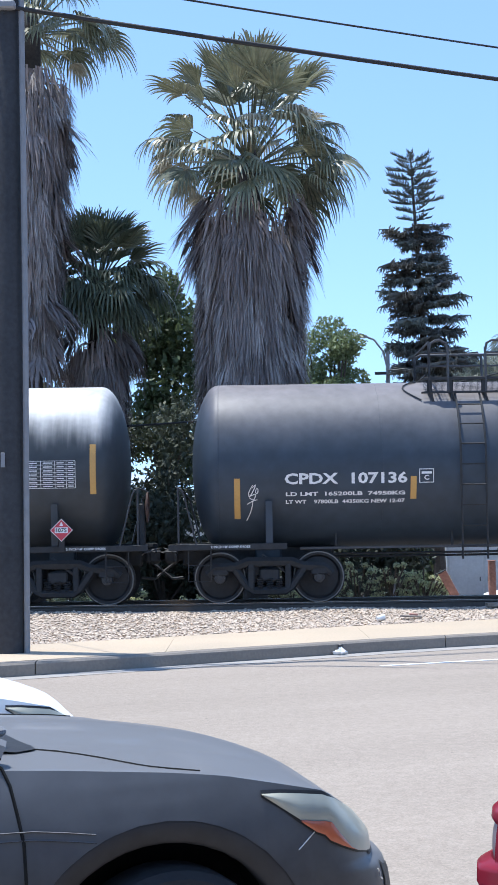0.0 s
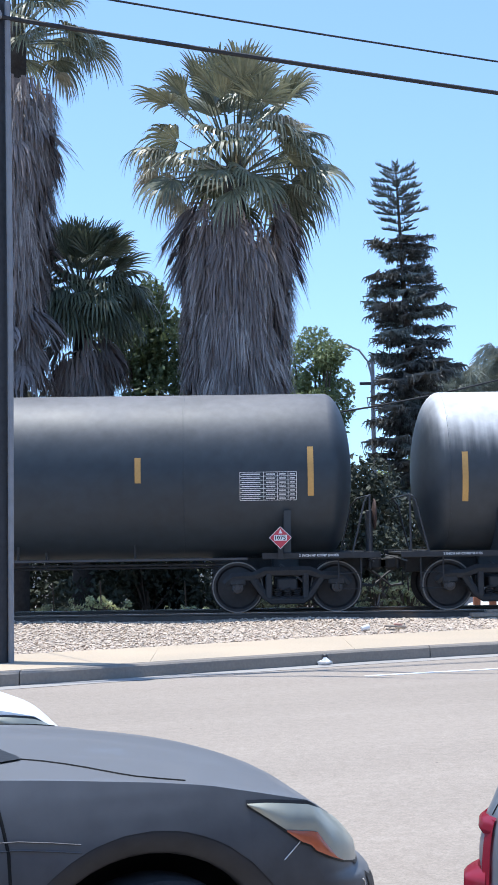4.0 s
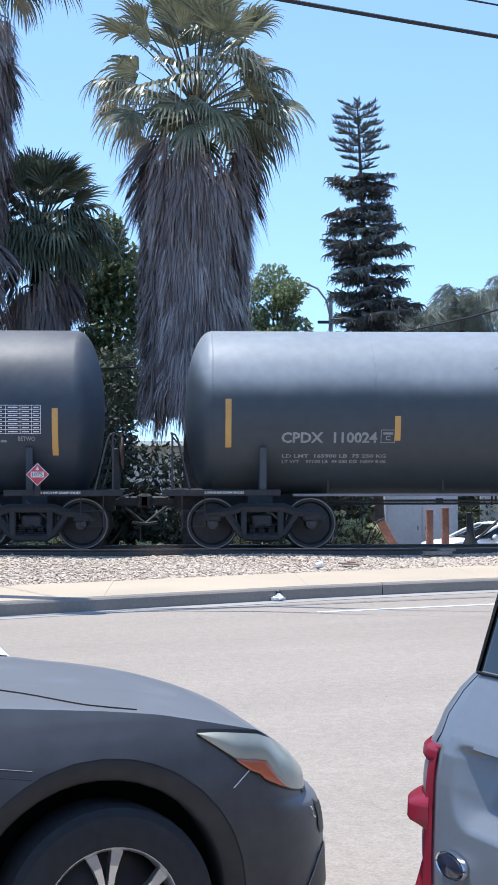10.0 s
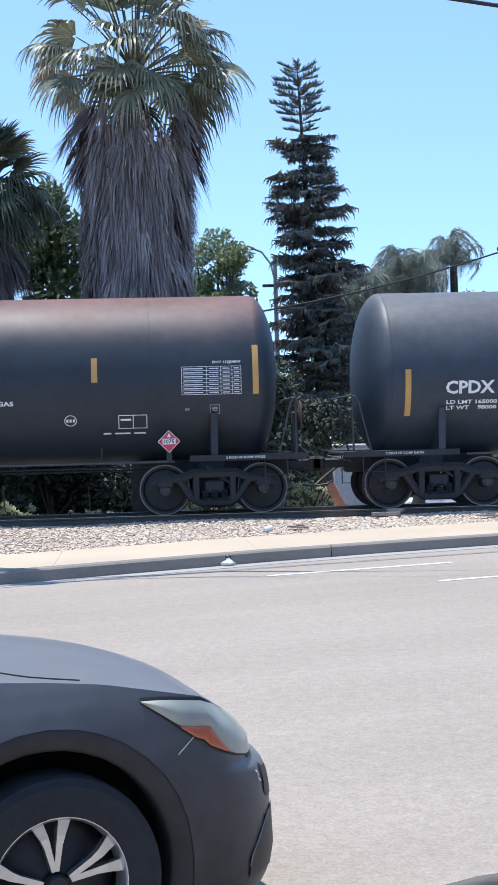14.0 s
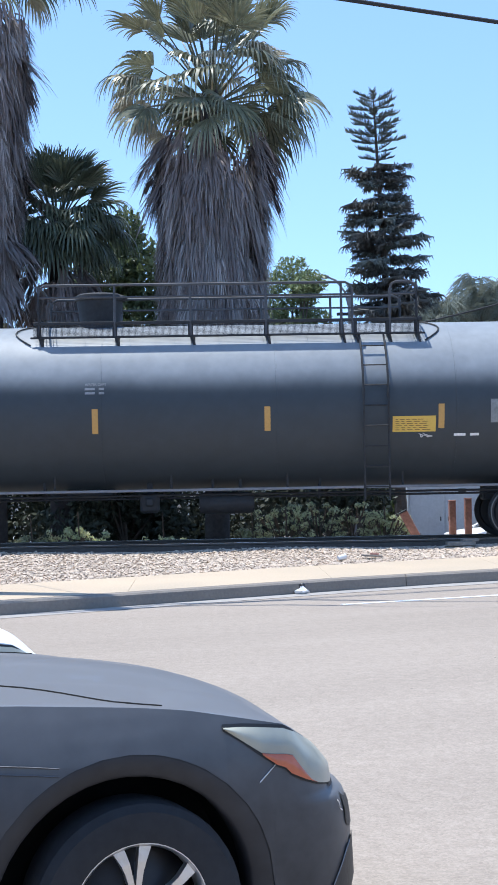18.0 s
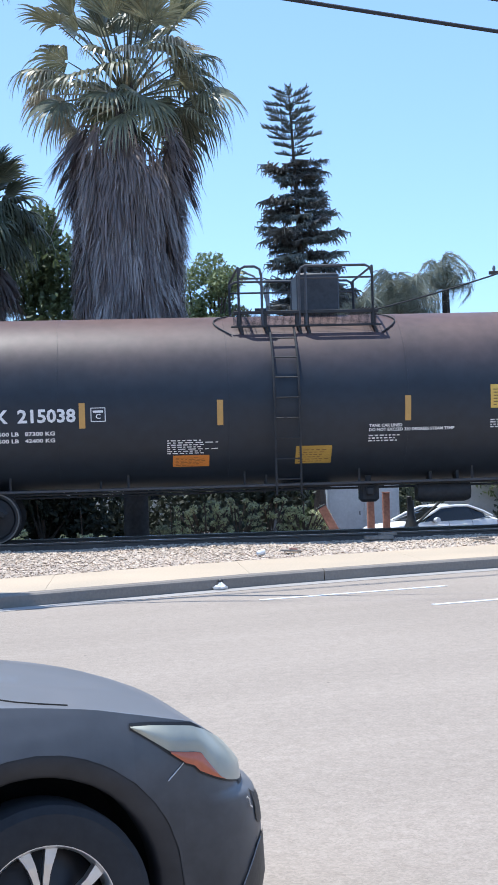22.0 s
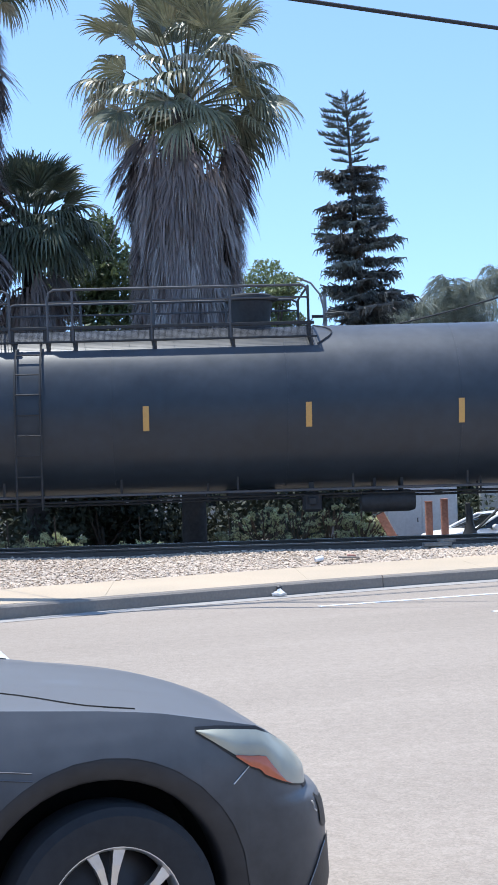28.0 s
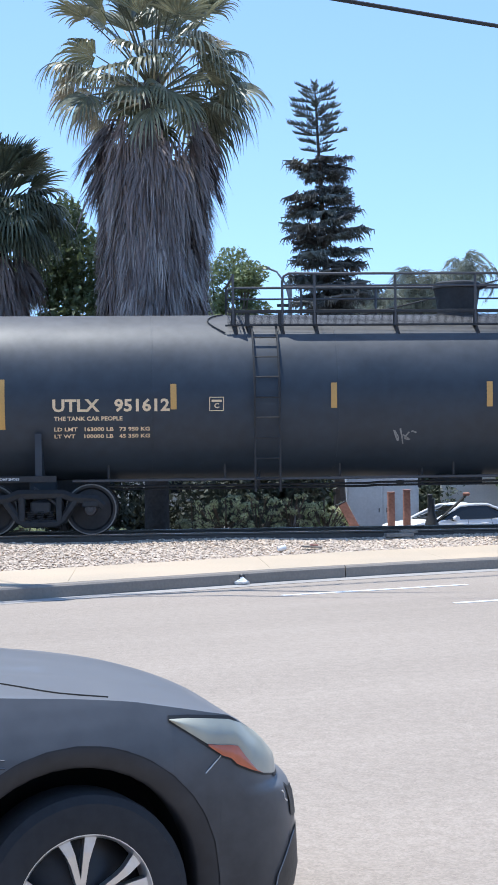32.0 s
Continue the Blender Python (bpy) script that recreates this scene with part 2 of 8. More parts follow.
GRAVEL_BED = material("fine tan gravel", (0.40, 0.335, 0.275), 0.95, spread=0.3, grain=45, blotch=6, bump=0.5, spec=0.1)
STONE = material("ballast stone", (0.42, 0.36, 0.305), 0.95, spread=0.25, grain=30, blotch=6, bump=0.3, vary=0.5, spec=0.1, warm=(0.50, 0.40, 0.31))
STEEL_RAIL = material("rail steel", (0.09, 0.075, 0.065), 0.6, metal=0.3, spread=0.3, grain=18, blotch=2)
RAIL_TOP = material("worn rail head", (0.42, 0.41, 0.40), 0.25, metal=1.0, spread=0.1)
TIE = material("tarred sleeper wood", (0.06, 0.05, 0.042), 0.9, spread=0.35, grain=25, blotch=2)
BLACK_STEEL = material("black painted steel", (0.036, 0.037, 0.041), 0.5, spread=0.35, grain=14, blotch=2, bump=0.08)
DARK_STEEL = material("grimy dark steel", (0.022, 0.023, 0.025), 0.72, spread=0.4, grain=14, blotch=3, bump=0.2)
WHEEL_STEEL = material("wheel steel", (0.025, 0.023, 0.023), 0.6, metal=0.2, spread=0.35, grain=12, blotch=4)
RIM_STEEL = material("polished wheel rim", (0.17, 0.165, 0.16), 0.4, metal=0.8, spread=0.15)
BEARING = material("bearing cap", (0.05, 0.048, 0.048), 0.5, metal=0.3, spread=0.2)
GREY_RAIL = material("grey handrail", (0.06, 0.06, 0.064), 0.55, spread=0.2, grain=12)
YELLOW = material("reflective yellow stripe", (0.50, 0.29, 0.085), 0.5, spread=0.12, grain=30, bump=0.02)
YELLOW_OLD = material("browned yellow label", (0.40, 0.25, 0.05), 0.6, spread=0.25, grain=40, bump=0.02)
ORANGE_LABEL = material("orange label", (0.62, 0.22, 0.04), 0.6, spread=0.2, grain=40, bump=0.02)
YELLOW_LABEL = material("bright yellow label", (0.66, 0.43, 0.085), 0.55, spread=0.12, grain=40, bump=0.02)
LABEL_INK = material("faded label print", (0.16, 0.085, 0.03), 0.7, spread=0.3, grain=30, bump=0.0)
PALE_LABEL = material("pale yellow label", (0.70, 0.58, 0.22), 0.6, spread=0.15, grain=40, bump=0.02)
WHITE_INK = material("white lettering", (0.74, 0.74, 0.74), 0.6, spread=0.15, grain=40, blotch=6, bump=0.02)
CREAM_INK = material("cream lettering", (0.72, 0.55, 0.34), 0.6, spread=0.15, grain=40, bump=0.02)
GREY_INK = material("faded grey lettering", (0.24, 0.25, 0.26), 0.6, spread=0.3, grain=30, bump=0.02)
GOLD_INK = material("yellow lettering", (0.70, 0.40, 0.06), 0.6, spread=0.15, grain=40, bump=0.02)
RED_INK = material("red placard", (0.50, 0.05, 0.07), 0.55, spread=0.12, grain=40, bump=0.02)
BLACK_INK = material("black print", (0.03, 0.03, 0.03), 0.6, spread=0.1, bump=0.02)
SPRAY = material("white spray paint", (0.62, 0.62, 0.62), 0.7, spread=0.25, grain=30, blotch=4, bump=0.02)
SPRAY_DARK = material("bare cracked paint", (0.05, 0.055, 0.065), 0.8, spread=0.3, grain=30, blotch=4, bump=0.02)
SPRAY_DIM = material("worn spray paint", (0.22, 0.23, 0.23), 0.7, spread=0.35, grain=30, blotch=4, bump=0.02)
POLE_WOOD = material("tarred pole wood", (0.036, 0.036, 0.039), 0.85, spread=0.35, grain=18, blotch=1.2, bump=0.4)
CONDUIT = material("grey conduit", (0.22, 0.22, 0.23), 0.6, spread=0.15, grain=10)
CABLE = material("black cable", (0.015, 0.015, 0.016), 0.6, spread=0.1)
BARK = material("bark", (0.11, 0.085, 0.065), 0.95, spread=0.4, grain=14, blotch=2, bump=0.6)
PALM_TRUNK = material("palm trunk", (0.05, 0.042, 0.036), 0.95, spread=0.4, grain=14, blotch=3, bump=0.6)


def leafy(name, colour, rough=0.55, vary=0.35, through=0.25, spread=0.25, tip=None):
    """A leaf that lets a little light through."""
    m = material(name, colour, rough, spread=spread, grain=8, blotch=1.2, bump=0.0, vary=vary, warm=tip)
    b = m.node_tree.nodes["Principled BSDF"]
    b.inputs["Transmission Weight"].default_value = 0.0
    if through:
        nt = m.node_tree
        tr = nt.nodes.new("ShaderNodeBsdfTranslucent")
        mix = nt.nodes.new("ShaderNodeMixShader")
        mix.inputs[0].default_value = through
        src = b.inputs["Base Color"].links[0].from_socket
        nt.links.new(src, tr.inputs["Color"])
        nt.links.new(b.outputs[0], mix.inputs[1])
        nt.links.new(tr.outputs[0], mix.inputs[2])
        nt.links.new(mix.outputs[0], nt.nodes["Material Output"].inputs["Surface"])
    return m


FROND = leafy("palm frond", (0.155, 0.175, 0.112), 0.36, vary=0.5, tip=(0.23, 0.225, 0.145))
# darker copy of FROND: shade on the short palm put into its colour
FROND_SHADED = leafy("shaded green palm frond", (0.095, 0.12, 0.085), 0.42, vary=0.35, tip=(0.13, 0.145, 0.09))
FROND_DRY = leafy("drying palm frond", (0.47, 0.42, 0.30), 0.5, vary=0.3)
SKIRT = leafy("dead palm frond", (0.37, 0.325, 0.305), 0.85, vary=0.5, through=0.12)
SKIRT_DARK = leafy("darker dead palm frond", (0.24, 0.20, 0.19), 0.9, vary=0.45, through=0.05)
NEEDLE = leafy("conifer needles", (0.16, 0.18, 0.16), 0.55, vary=0.35, through=0.1)
NEEDLE_BROWN = leafy("browning conifer needles", (0.125, 0.12, 0.105), 0.7, vary=0.35, through=0.1)
LEAF = leafy("broad leaves", (0.175, 0.215, 0.095), 0.45, vary=0.5, through=0.35)
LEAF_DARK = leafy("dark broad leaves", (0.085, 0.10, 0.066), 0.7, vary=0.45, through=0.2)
# darker copy of LEAF_DARK: the thicket's own shade put into the leaf colour
LEAF_SHADED = leafy("shaded thicket leaves", (0.05, 0.06, 0.04), 0.7, vary=0.45, through=0.08)
LEAF_STREET = leafy("street tree leaves", (0.20, 0.24, 0.115), 0.5, vary=0.5, through=0.35)
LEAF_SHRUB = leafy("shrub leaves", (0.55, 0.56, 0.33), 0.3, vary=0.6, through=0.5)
QUEEN = leafy("feather palm leaflets", (0.30, 0.32, 0.265), 0.4, vary=0.3, through=0.2)

# ---- ground, road, pavement, railway ----
TRACK_Y = 26.4      # middle of the track
RAIL_Z = 0.29       # top of the rails
ROAD_TURN = 20.5    # heading of the lanes, degrees from the track
KERB_LINE = [(-120, -36), (-40, -1.5), (-18, 8.6), (-9, 12.7), (-5, 14.75), (-2.45, 16.1), (0, 17.5), (1.75, 18.48), (3.24, 19.2), (4.8, 19.85), (8, 21.0),
             (12, 22.1), (18, 23.0), (40, 23.4), (160, 23.6)]


def kerb_y(x):
    return float(np.interp(x, [p[0] for p in KERB_LINE], [p[1] for p in KERB_LINE]))


def ground_z(x, y):
    """The land falls away behind the embankment of the track."""
    return float(np.interp(y, [-4000, 23, 28.2, 31, 36, 44, 4000], [-0.06, -0.06, -0.06, -0.35, -0.8, -1.35, -1.4]))


def setting(name, shape, mat, label="", kind="structure", smooth=35):
    ob = part(name, shape, mat, None, smooth=smooth)
    return tagged(ob, label, kind=kind)


xs = [-4000, -800, -200, -80, -40, -20, -10, -5, 0, 5, 10, 20, 40, 80, 200, 800, 4000]
ys = [-4000, -500, -100, -20, 0, 10, 23, 28.2, 31, 36, 44, 60, 100, 300, 1000, 4000]
setting("ground", Shape().sheet([[(x, y, ground_z(x, y)) for x in xs] for y in ys]), EARTH, "bare dry earth that falls away behind the railway")

# road: one sheet up to the kerb
dense = sorted({p[0] for p in KERB_LINE} | set(np.arange(-8, 9, 1.0)))
rows_ = []
for f in (0.0, 0.5, 1.0):
    rows_.append([(x, kerb_y(x) - (1 - f) * (70 + 0.3 * abs(x)), 0.0) for x in dense])
setting("road", Shape().sheet(rows_), ASPHALT, "wide sun-bleached grey asphalt road")

# lane lines, thin paint on the asphalt
def road_point(along, across):
    a = radians(ROAD_TURN)
    return along * math.cos(a) - across * math.sin(a), along * math.sin(a) + across * math.cos(a)


def stripe_between(x0, y0, x1, y1, w, name):
    d = Vector((x1 - x0, y1 - y0)).normalized()
    n = Vector((-d.y, d.x)) * w / 2
    s = Shape().slab([(x0 - n.x, y0 - n.y), (x1 - n.x, y1 - n.y), (x1 + n.x, y1 + n.y), (x0 + n.x, y0 + n.y)], 0.001, 0.006)
    return setting(name, s, PAINT_LINE, "worn white paint line on the asphalt")


stripe_between(1.55, 16.66, 3.98, 17.6, 0.10, "lane_line_1")
stripe_between(3.35, 15.42, 6.3, 16.5, 0.10, "lane_line_2")
# pale concrete gutter edge along the kerb
gut = [(x, kerb_y(x)) for x in dense if -40 <= x <= 40]
setting("gutter", Shape().sheet([[(x, y - 0.30, 0.004) for x, y in gut], [(x, y + 0.02, 0.010) for x, y in gut]]), GUTTER, "pale concrete gutter along the kerb")

# kerb stones, one by one
kerb = setting("kerb", Shape().sheet([[(x, y + 0.02, 0.0) for x, y in gut], [(x, y + 0.02, 0.02) for x, y in gut]]), KERB, "grey cast concrete kerb with joints")
cuts = [-40, -30, -22, -15, -9.6, -6.0, -2.42, 2.63, 7.6, 12.6, 18, 25, 32, 40]
for a, b in zip(cuts[:-1], cuts[1:]):
    px = [a + 0.006] + [x for x in dense if a + 0.1 < x < b - 0.1] + [b - 0.006]
    ring = []
    for x in px:
        y = kerb_y(x)
        ring.append([(x, y + 0.02, -0.02), (x, y + 0.012, 0.02), (x, y + 0.014, 0.138), (x, y + 0.04, 0.160), (x, y + 0.20, 0.164), (x, y + 0.20, -0.02)])
    s = Shape().sheet(ring, closed=True)
    n = len(ring)
    s.f += [tuple(range(5, -1, -1)), tuple(range((n - 1) * 6, n * 6))]
    part("kerb_stone", s, KERB, kerb)

# pavement slabs
pave = setting("pavement", Shape().sheet([[(x, y + 0.2, 0.10) for x, y in gut], [(x, y + 2.6, 0.12) for x, y in gut]]), EARTH, "pale cream concrete pavement")
x = -40.0
while x < 39:
    step = 2.6
    q = [x + 0.002, x + step - 0.002]
    o = [(q[0], kerb_y(q[0]) + 0.205), (q[1], kerb_y(q[1]) + 0.205), (q[1], kerb_y(q[1]) + 2.62), (q[0], kerb_y(q[0]) + 2.62)]
    o = [(u, min(v, 24.2)) for u, v in o]
    if o[2][1] - o[1][1] > 0.3:
        part("slab", Shape().slab(o, 0.06, 0.166), WALKWAY, pave)
    x += step


# ballast: a bank of earth under loose stones
def ballast_z(x, y):
    edge = min(kerb_y(x) + 2.55, 23.9)
    f = max(0.0, min(1.0, (y - edge) / max(24.9 - edge, 0.3)))
    return 0.10 + 0.085 * f + 0.02 * math.sin(x * 1.3 + y) * f


bank = []
bx = np.arange(-40, 42, 1.0)
for f in np.linspace(0, 1, 7):
    bank.append([(x, (e := min(kerb_y(x) + 2.55, 23.9)) + f * (28.6 - e), ballast_z(x, e + f * (28.6 - e)) - 0.018 - (0.16 if f == 1 else 0)) for x in bx])
setting("ballast_bank", Shape().sheet(bank), GRAVEL_BED, "low bank of gravel under the track")
rg = np.random.default_rng(7)
ico = np.array([(0, 0, 0.62), (0.9, 0, 0.22), (0.28, 0.85, 0.3), (-0.72, 0.53, 0.2), (-0.72, -0.53, 0.3), (0.28, -0.85, 0.22), (0, 0, -0.6)])
icof = [(0, 1, 2), (0, 2, 3), (0, 3, 4), (0, 4, 5), (0, 5, 1), (6, 2, 1), (6, 3, 2), (6, 4, 3), (6, 5, 4), (6, 1, 5)]


def stones(count, x0, x1, small, large, y1):
    vs, fs = [], []
    k = 0
    while k < count:
        x = rg.uniform(x0, x1)
        e = min(kerb_y(x) + 2.6, 23.9)
        y = rg.uniform(e, y1)
        r = small + (large - small) * rg.random() ** 2.2
        p = ico * (r * rg.uniform(0.7, 1.25, 3)) + rg.normal(0, r * 0.16, (7, 3))
        a = rg.uniform(0, 6.28)
        c, s = math.cos(a), math.sin(a)
        q = np.stack([p[:, 0] * c - p[:, 1] * s + x, p[:, 0] * s + p[:, 1] * c + y, p[:, 2] + ballast_z(x, y) - 0.005], 1)
        fs += [tuple(i + 7 * k for i in f) for f in icof]
        vs.append(q)
        k += 1
    s = Shape()
    s.v, s.f = [tuple(p) for p in np.concatenate(vs)], fs
    return s


setting("ballast", stones(34000, -7, 9, 0.014, 0.042, 25.3), STONE, "loose pale grey and tan ballast stones", kind="stuff", smooth=0)
setting("ballast", stones(6000, 9, 26, 0.03, 0.07, 25.3), STONE, "loose pale grey and tan ballast stones", kind="stuff", smooth=0)
setting("ballast", stones(6000, -26, -7, 0.03, 0.07, 25.3), STONE, "loose pale grey and tan ballast stones", kind="stuff", smooth=0)

# the track
track = thing("railway_track", "steel rails on dark wooden sleepers in gravel", "railway track", at=(0, TRACK_Y, 0))
for side in (-1, 1):
    y = side * 0.755
    s = Shape()
    prof = [(-0.07, 0.115), (0.07, 0.115), (0.07, 0.13), (0.012, 0.15), (0.012, 0.245), (0.036, 0.255), (0.036, 0.284), (-0.036, 0.284), (-0.036, 0.255), (-0.012, 0.245), (-0.012, 0.15), (-0.07, 0.13)]
    s.sheet([[(x, y + p, q) for p, q in prof] for x in (-220, 220)], closed=True)
    rail = part("rail", s, STEEL_RAIL, track, smooth=0)
    part("rail_head", Shape().box(0, y, 0.287, 440, 0.06, 0.006), RAIL_TOP, rail)
tie = Shape().box(0, 0, 0.035, 0.22, 2.6, 0.16, 0.012).mesh("sleeper", TIE)
for i in range(-64, 66):
    part("sleeper", tie, None, track, at=(i * 0.55 + 0.1, 0, 0))

# ---- the train ----
def tank_paint(name, base, dust_and_light, lit_low, rough=0.45, streak=0.0, patch=0.3, lit_high=1.05, wave=0.24):
    """Weathered enamel, dusty above; sunlight on the upward side is coloured in too, dirt runs down in streaks."""
    m = bpy.data.materials.new(name)
    m.use_nodes = True
    n, l = m.node_tree.nodes, m.node_tree.links
    b = n["Principled BSDF"]
    tc = n.new("ShaderNodeTexCoord")
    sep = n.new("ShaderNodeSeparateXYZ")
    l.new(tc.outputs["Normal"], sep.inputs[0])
    noise_big = n.new("ShaderNodeTexNoise")
    noise_big.inputs["Scale"].default_value, noise_big.inputs["Detail"].default_value = 0.8, 6
    noise_fine = n.new("ShaderNodeTexNoise")
    noise_fine.inputs["Scale"].default_value, noise_fine.inputs["Detail"].default_value = 5, 7
    runs = n.new("ShaderNodeTexNoise")
    runs.inputs["Scale"].default_value, runs.inputs["Detail"].default_value = 1.0, 5
    stretch = n.new("ShaderNodeMapping")
    stretch.inputs["Scale"].default_value = (7.0, 0.5, 0.55)
    l.new(tc.outputs["Object"], stretch.inputs[0])
    l.new(stretch.outputs[0], runs.inputs["Vector"])
    l.new(tc.outputs["Object"], noise_big.inputs["Vector"])
    l.new(tc.outputs["Object"], noise_fine.inputs["Vector"])

    def maths(op, a, c):
        x = n.new("ShaderNodeMath")
        x.operation = op
        for i, v in enumerate((a, c)):
            if isinstance(v, (int, float)):
                x.inputs[i].default_value = v
            else:
                l.new(v, x.inputs[i])
        return x.outputs[0]

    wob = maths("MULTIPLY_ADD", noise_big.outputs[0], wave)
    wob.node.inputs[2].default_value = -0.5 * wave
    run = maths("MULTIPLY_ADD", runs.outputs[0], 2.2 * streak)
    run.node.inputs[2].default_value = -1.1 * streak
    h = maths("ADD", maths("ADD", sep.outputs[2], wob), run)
    # paler by the normal: a dusty top with the sun's brightness painted in
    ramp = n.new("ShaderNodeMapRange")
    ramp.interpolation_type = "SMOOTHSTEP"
    ramp.inputs["From Min"].default_value, ramp.inputs["From Max"].default_value = lit_low, lit_high
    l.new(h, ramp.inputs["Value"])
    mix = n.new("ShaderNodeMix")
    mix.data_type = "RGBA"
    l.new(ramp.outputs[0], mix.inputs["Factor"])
    mix.inputs["A"].default_value, mix.inputs["B"].default_value = (*base, 1), (*dust_and_light, 1)
    hsv = n.new("ShaderNodeHueSaturation")
    val = maths("MULTIPLY_ADD", maths("ADD", noise_big.outputs[0], noise_fine.outputs[0]), 2 * patch)
    val.node.inputs[2].default_value = 1 - 2 * patch
    l.new(val, hsv.inputs["Value"])
    l.new(mix.outputs["Result"], hsv.inputs["Color"])
    l.new(hsv.outputs[0], b.inputs["Base Color"])
    b.inputs["Specular IOR Level"].default_value = 0.38
    rr = maths("MULTIPLY_ADD", noise_big.outputs[0], 0.25)
    rr.node.inputs[2].default_value = rough - 0.05
    l.new(rr, b.inputs["Roughness"])
    bp = n.new("ShaderNodeBump")
    bp.inputs["Strength"].default_value, bp.inputs["Distance"].default_value = 0.25, 0.03
    l.new(noise_big.outputs[0], bp.inputs["Height"])
    l.new(bp.outputs[0], b.inputs["Normal"])
    return m


CENTRE = 2.50      # height of the tank's axis over the rails


def on_tank(x, z, r, lift=0.006):
    """A place on the near side of the tank, at the height z along its skin."""
    a = (z - CENTRE) / r
    return (x, -(r + lift) * math.cos(a), CENTRE + (r + lift) * math.sin(a))


def decal(name, x0, x1, z0, z1, mat, parent, r, lift=0.006, label=""):
    s = Shape()
    k = max(2, int((z1 - z0) / 0.12) + 2)
    s.sheet([[on_tank(x, z, r, lift) for x in (x0, x1)] for z in np.linspace(z0, z1, k)])
    return part(name, s, mat, parent, label)


def write(body, x0, x1, z0, z1, mat, parent, r, name="lettering", lift=0.008):
    v, f = letters(body)
    s = Shape().put([on_tank(x0 + p[0] * (x1 - x0), z0 + p[1] * (z1 - z0), r, lift) for p in v], f)
    return tagged(part(name, s, mat, parent, smooth=0), kind="stuff")


def bars(x0, x1, z, h, words, mat, parent, r, lift=0.009):
    """Unreadable small print: one bar a word."""
    s = Shape()
    x = x0
    total = sum(words) + 0.5 * (len(words) - 1)
    unit = (x1 - x0) / total
    for w in words:
        s.sheet([[on_tank(a, b, r, lift) for a in (x, x + w * unit)] for b in (z, z + h)])
        x += (w + 0.5) * unit
    return tagged(part("small_print", s, mat, parent, smooth=0), kind="stuff")


def smooth_line(pts, k=5):
    """A curve that swings through the points."""
    p = [pts[0]] + list(pts) + [pts[-1]]
    out = []
    for i in range(1, len(p) - 2):
        for j in range(k):
            t = j / k
            out.append(tuple(0.5 * (2 * p[i][c] + (p[i + 1][c] - p[i - 1][c]) * t + (2 * p[i - 1][c] - 5 * p[i][c] + 4 * p[i + 1][c] - p[i + 2][c]) * t * t + (3 * p[i][c] - p[i - 1][c] - 3 * p[i + 1][c] + p[i + 2][c]) * t ** 3) for c in (0, 1)))
    return out + [pts[-1]]


def spray_tag(lines, x0, x1, z0, z1, mat, parent, r, width=0.035):
    """Sprayed strokes: each line is drawn through points of a unit box."""
    s = Shape()
    for line in lines:
        pts = [(x0 + (x1 - x0) * u, z0 + (z1 - z0) * v) for u, v in smooth_line(line)]
        n = len(pts) - 1
        rows = []
        for i, (px, pz) in enumerate(pts):
            d = Vector((pts[min(i + 1, n)][0] - pts[max(i - 1, 0)][0], pts[min(i + 1, n)][1] - pts[max(i - 1, 0)][1]))
            d = d.normalized() if d.length > 1e-6 else Vector((1, 0))
            t = width * (0.7 + 0.3 * math.sin(math.pi * (i + 1) / (n + 2))) / 2
            rows.append([on_tank(px - d.y * t, pz + d.x * t, r, 0.010), on_tank(px + d.y * t, pz - d.x * t, r, 0.010)])
        s.sheet(rows)
    return tagged(part("spray_paint", s, mat, parent, smooth=0), kind="stuff")


def scribble(seed, n=4):
    """A worn, illegible hand: a few short loops side by side."""
    q = random.Random(seed)
    out = []
    for k in range(n):
        c = (k + 0.5) / n
        out.append([(c + q.uniform(-0.7, 0.7) / n, q.random()) for _ in range(q.randrange(4, 7))])
    return out


def cloud(bumps=14):
    """A scalloped outline round a tag."""
    out = []
    for k in range(bumps):
        a, b = 2 * math.pi * k / bumps, 2 * math.pi * (k + 1.15) / bumps
        out.append([(0.5 + g * math.cos(t) * 0.46, 0.5 + g * math.sin(t) * 0.42) for t, g in ((a, 0.92), ((a + b) / 2, 1.12), (b, 0.94))])
    return out


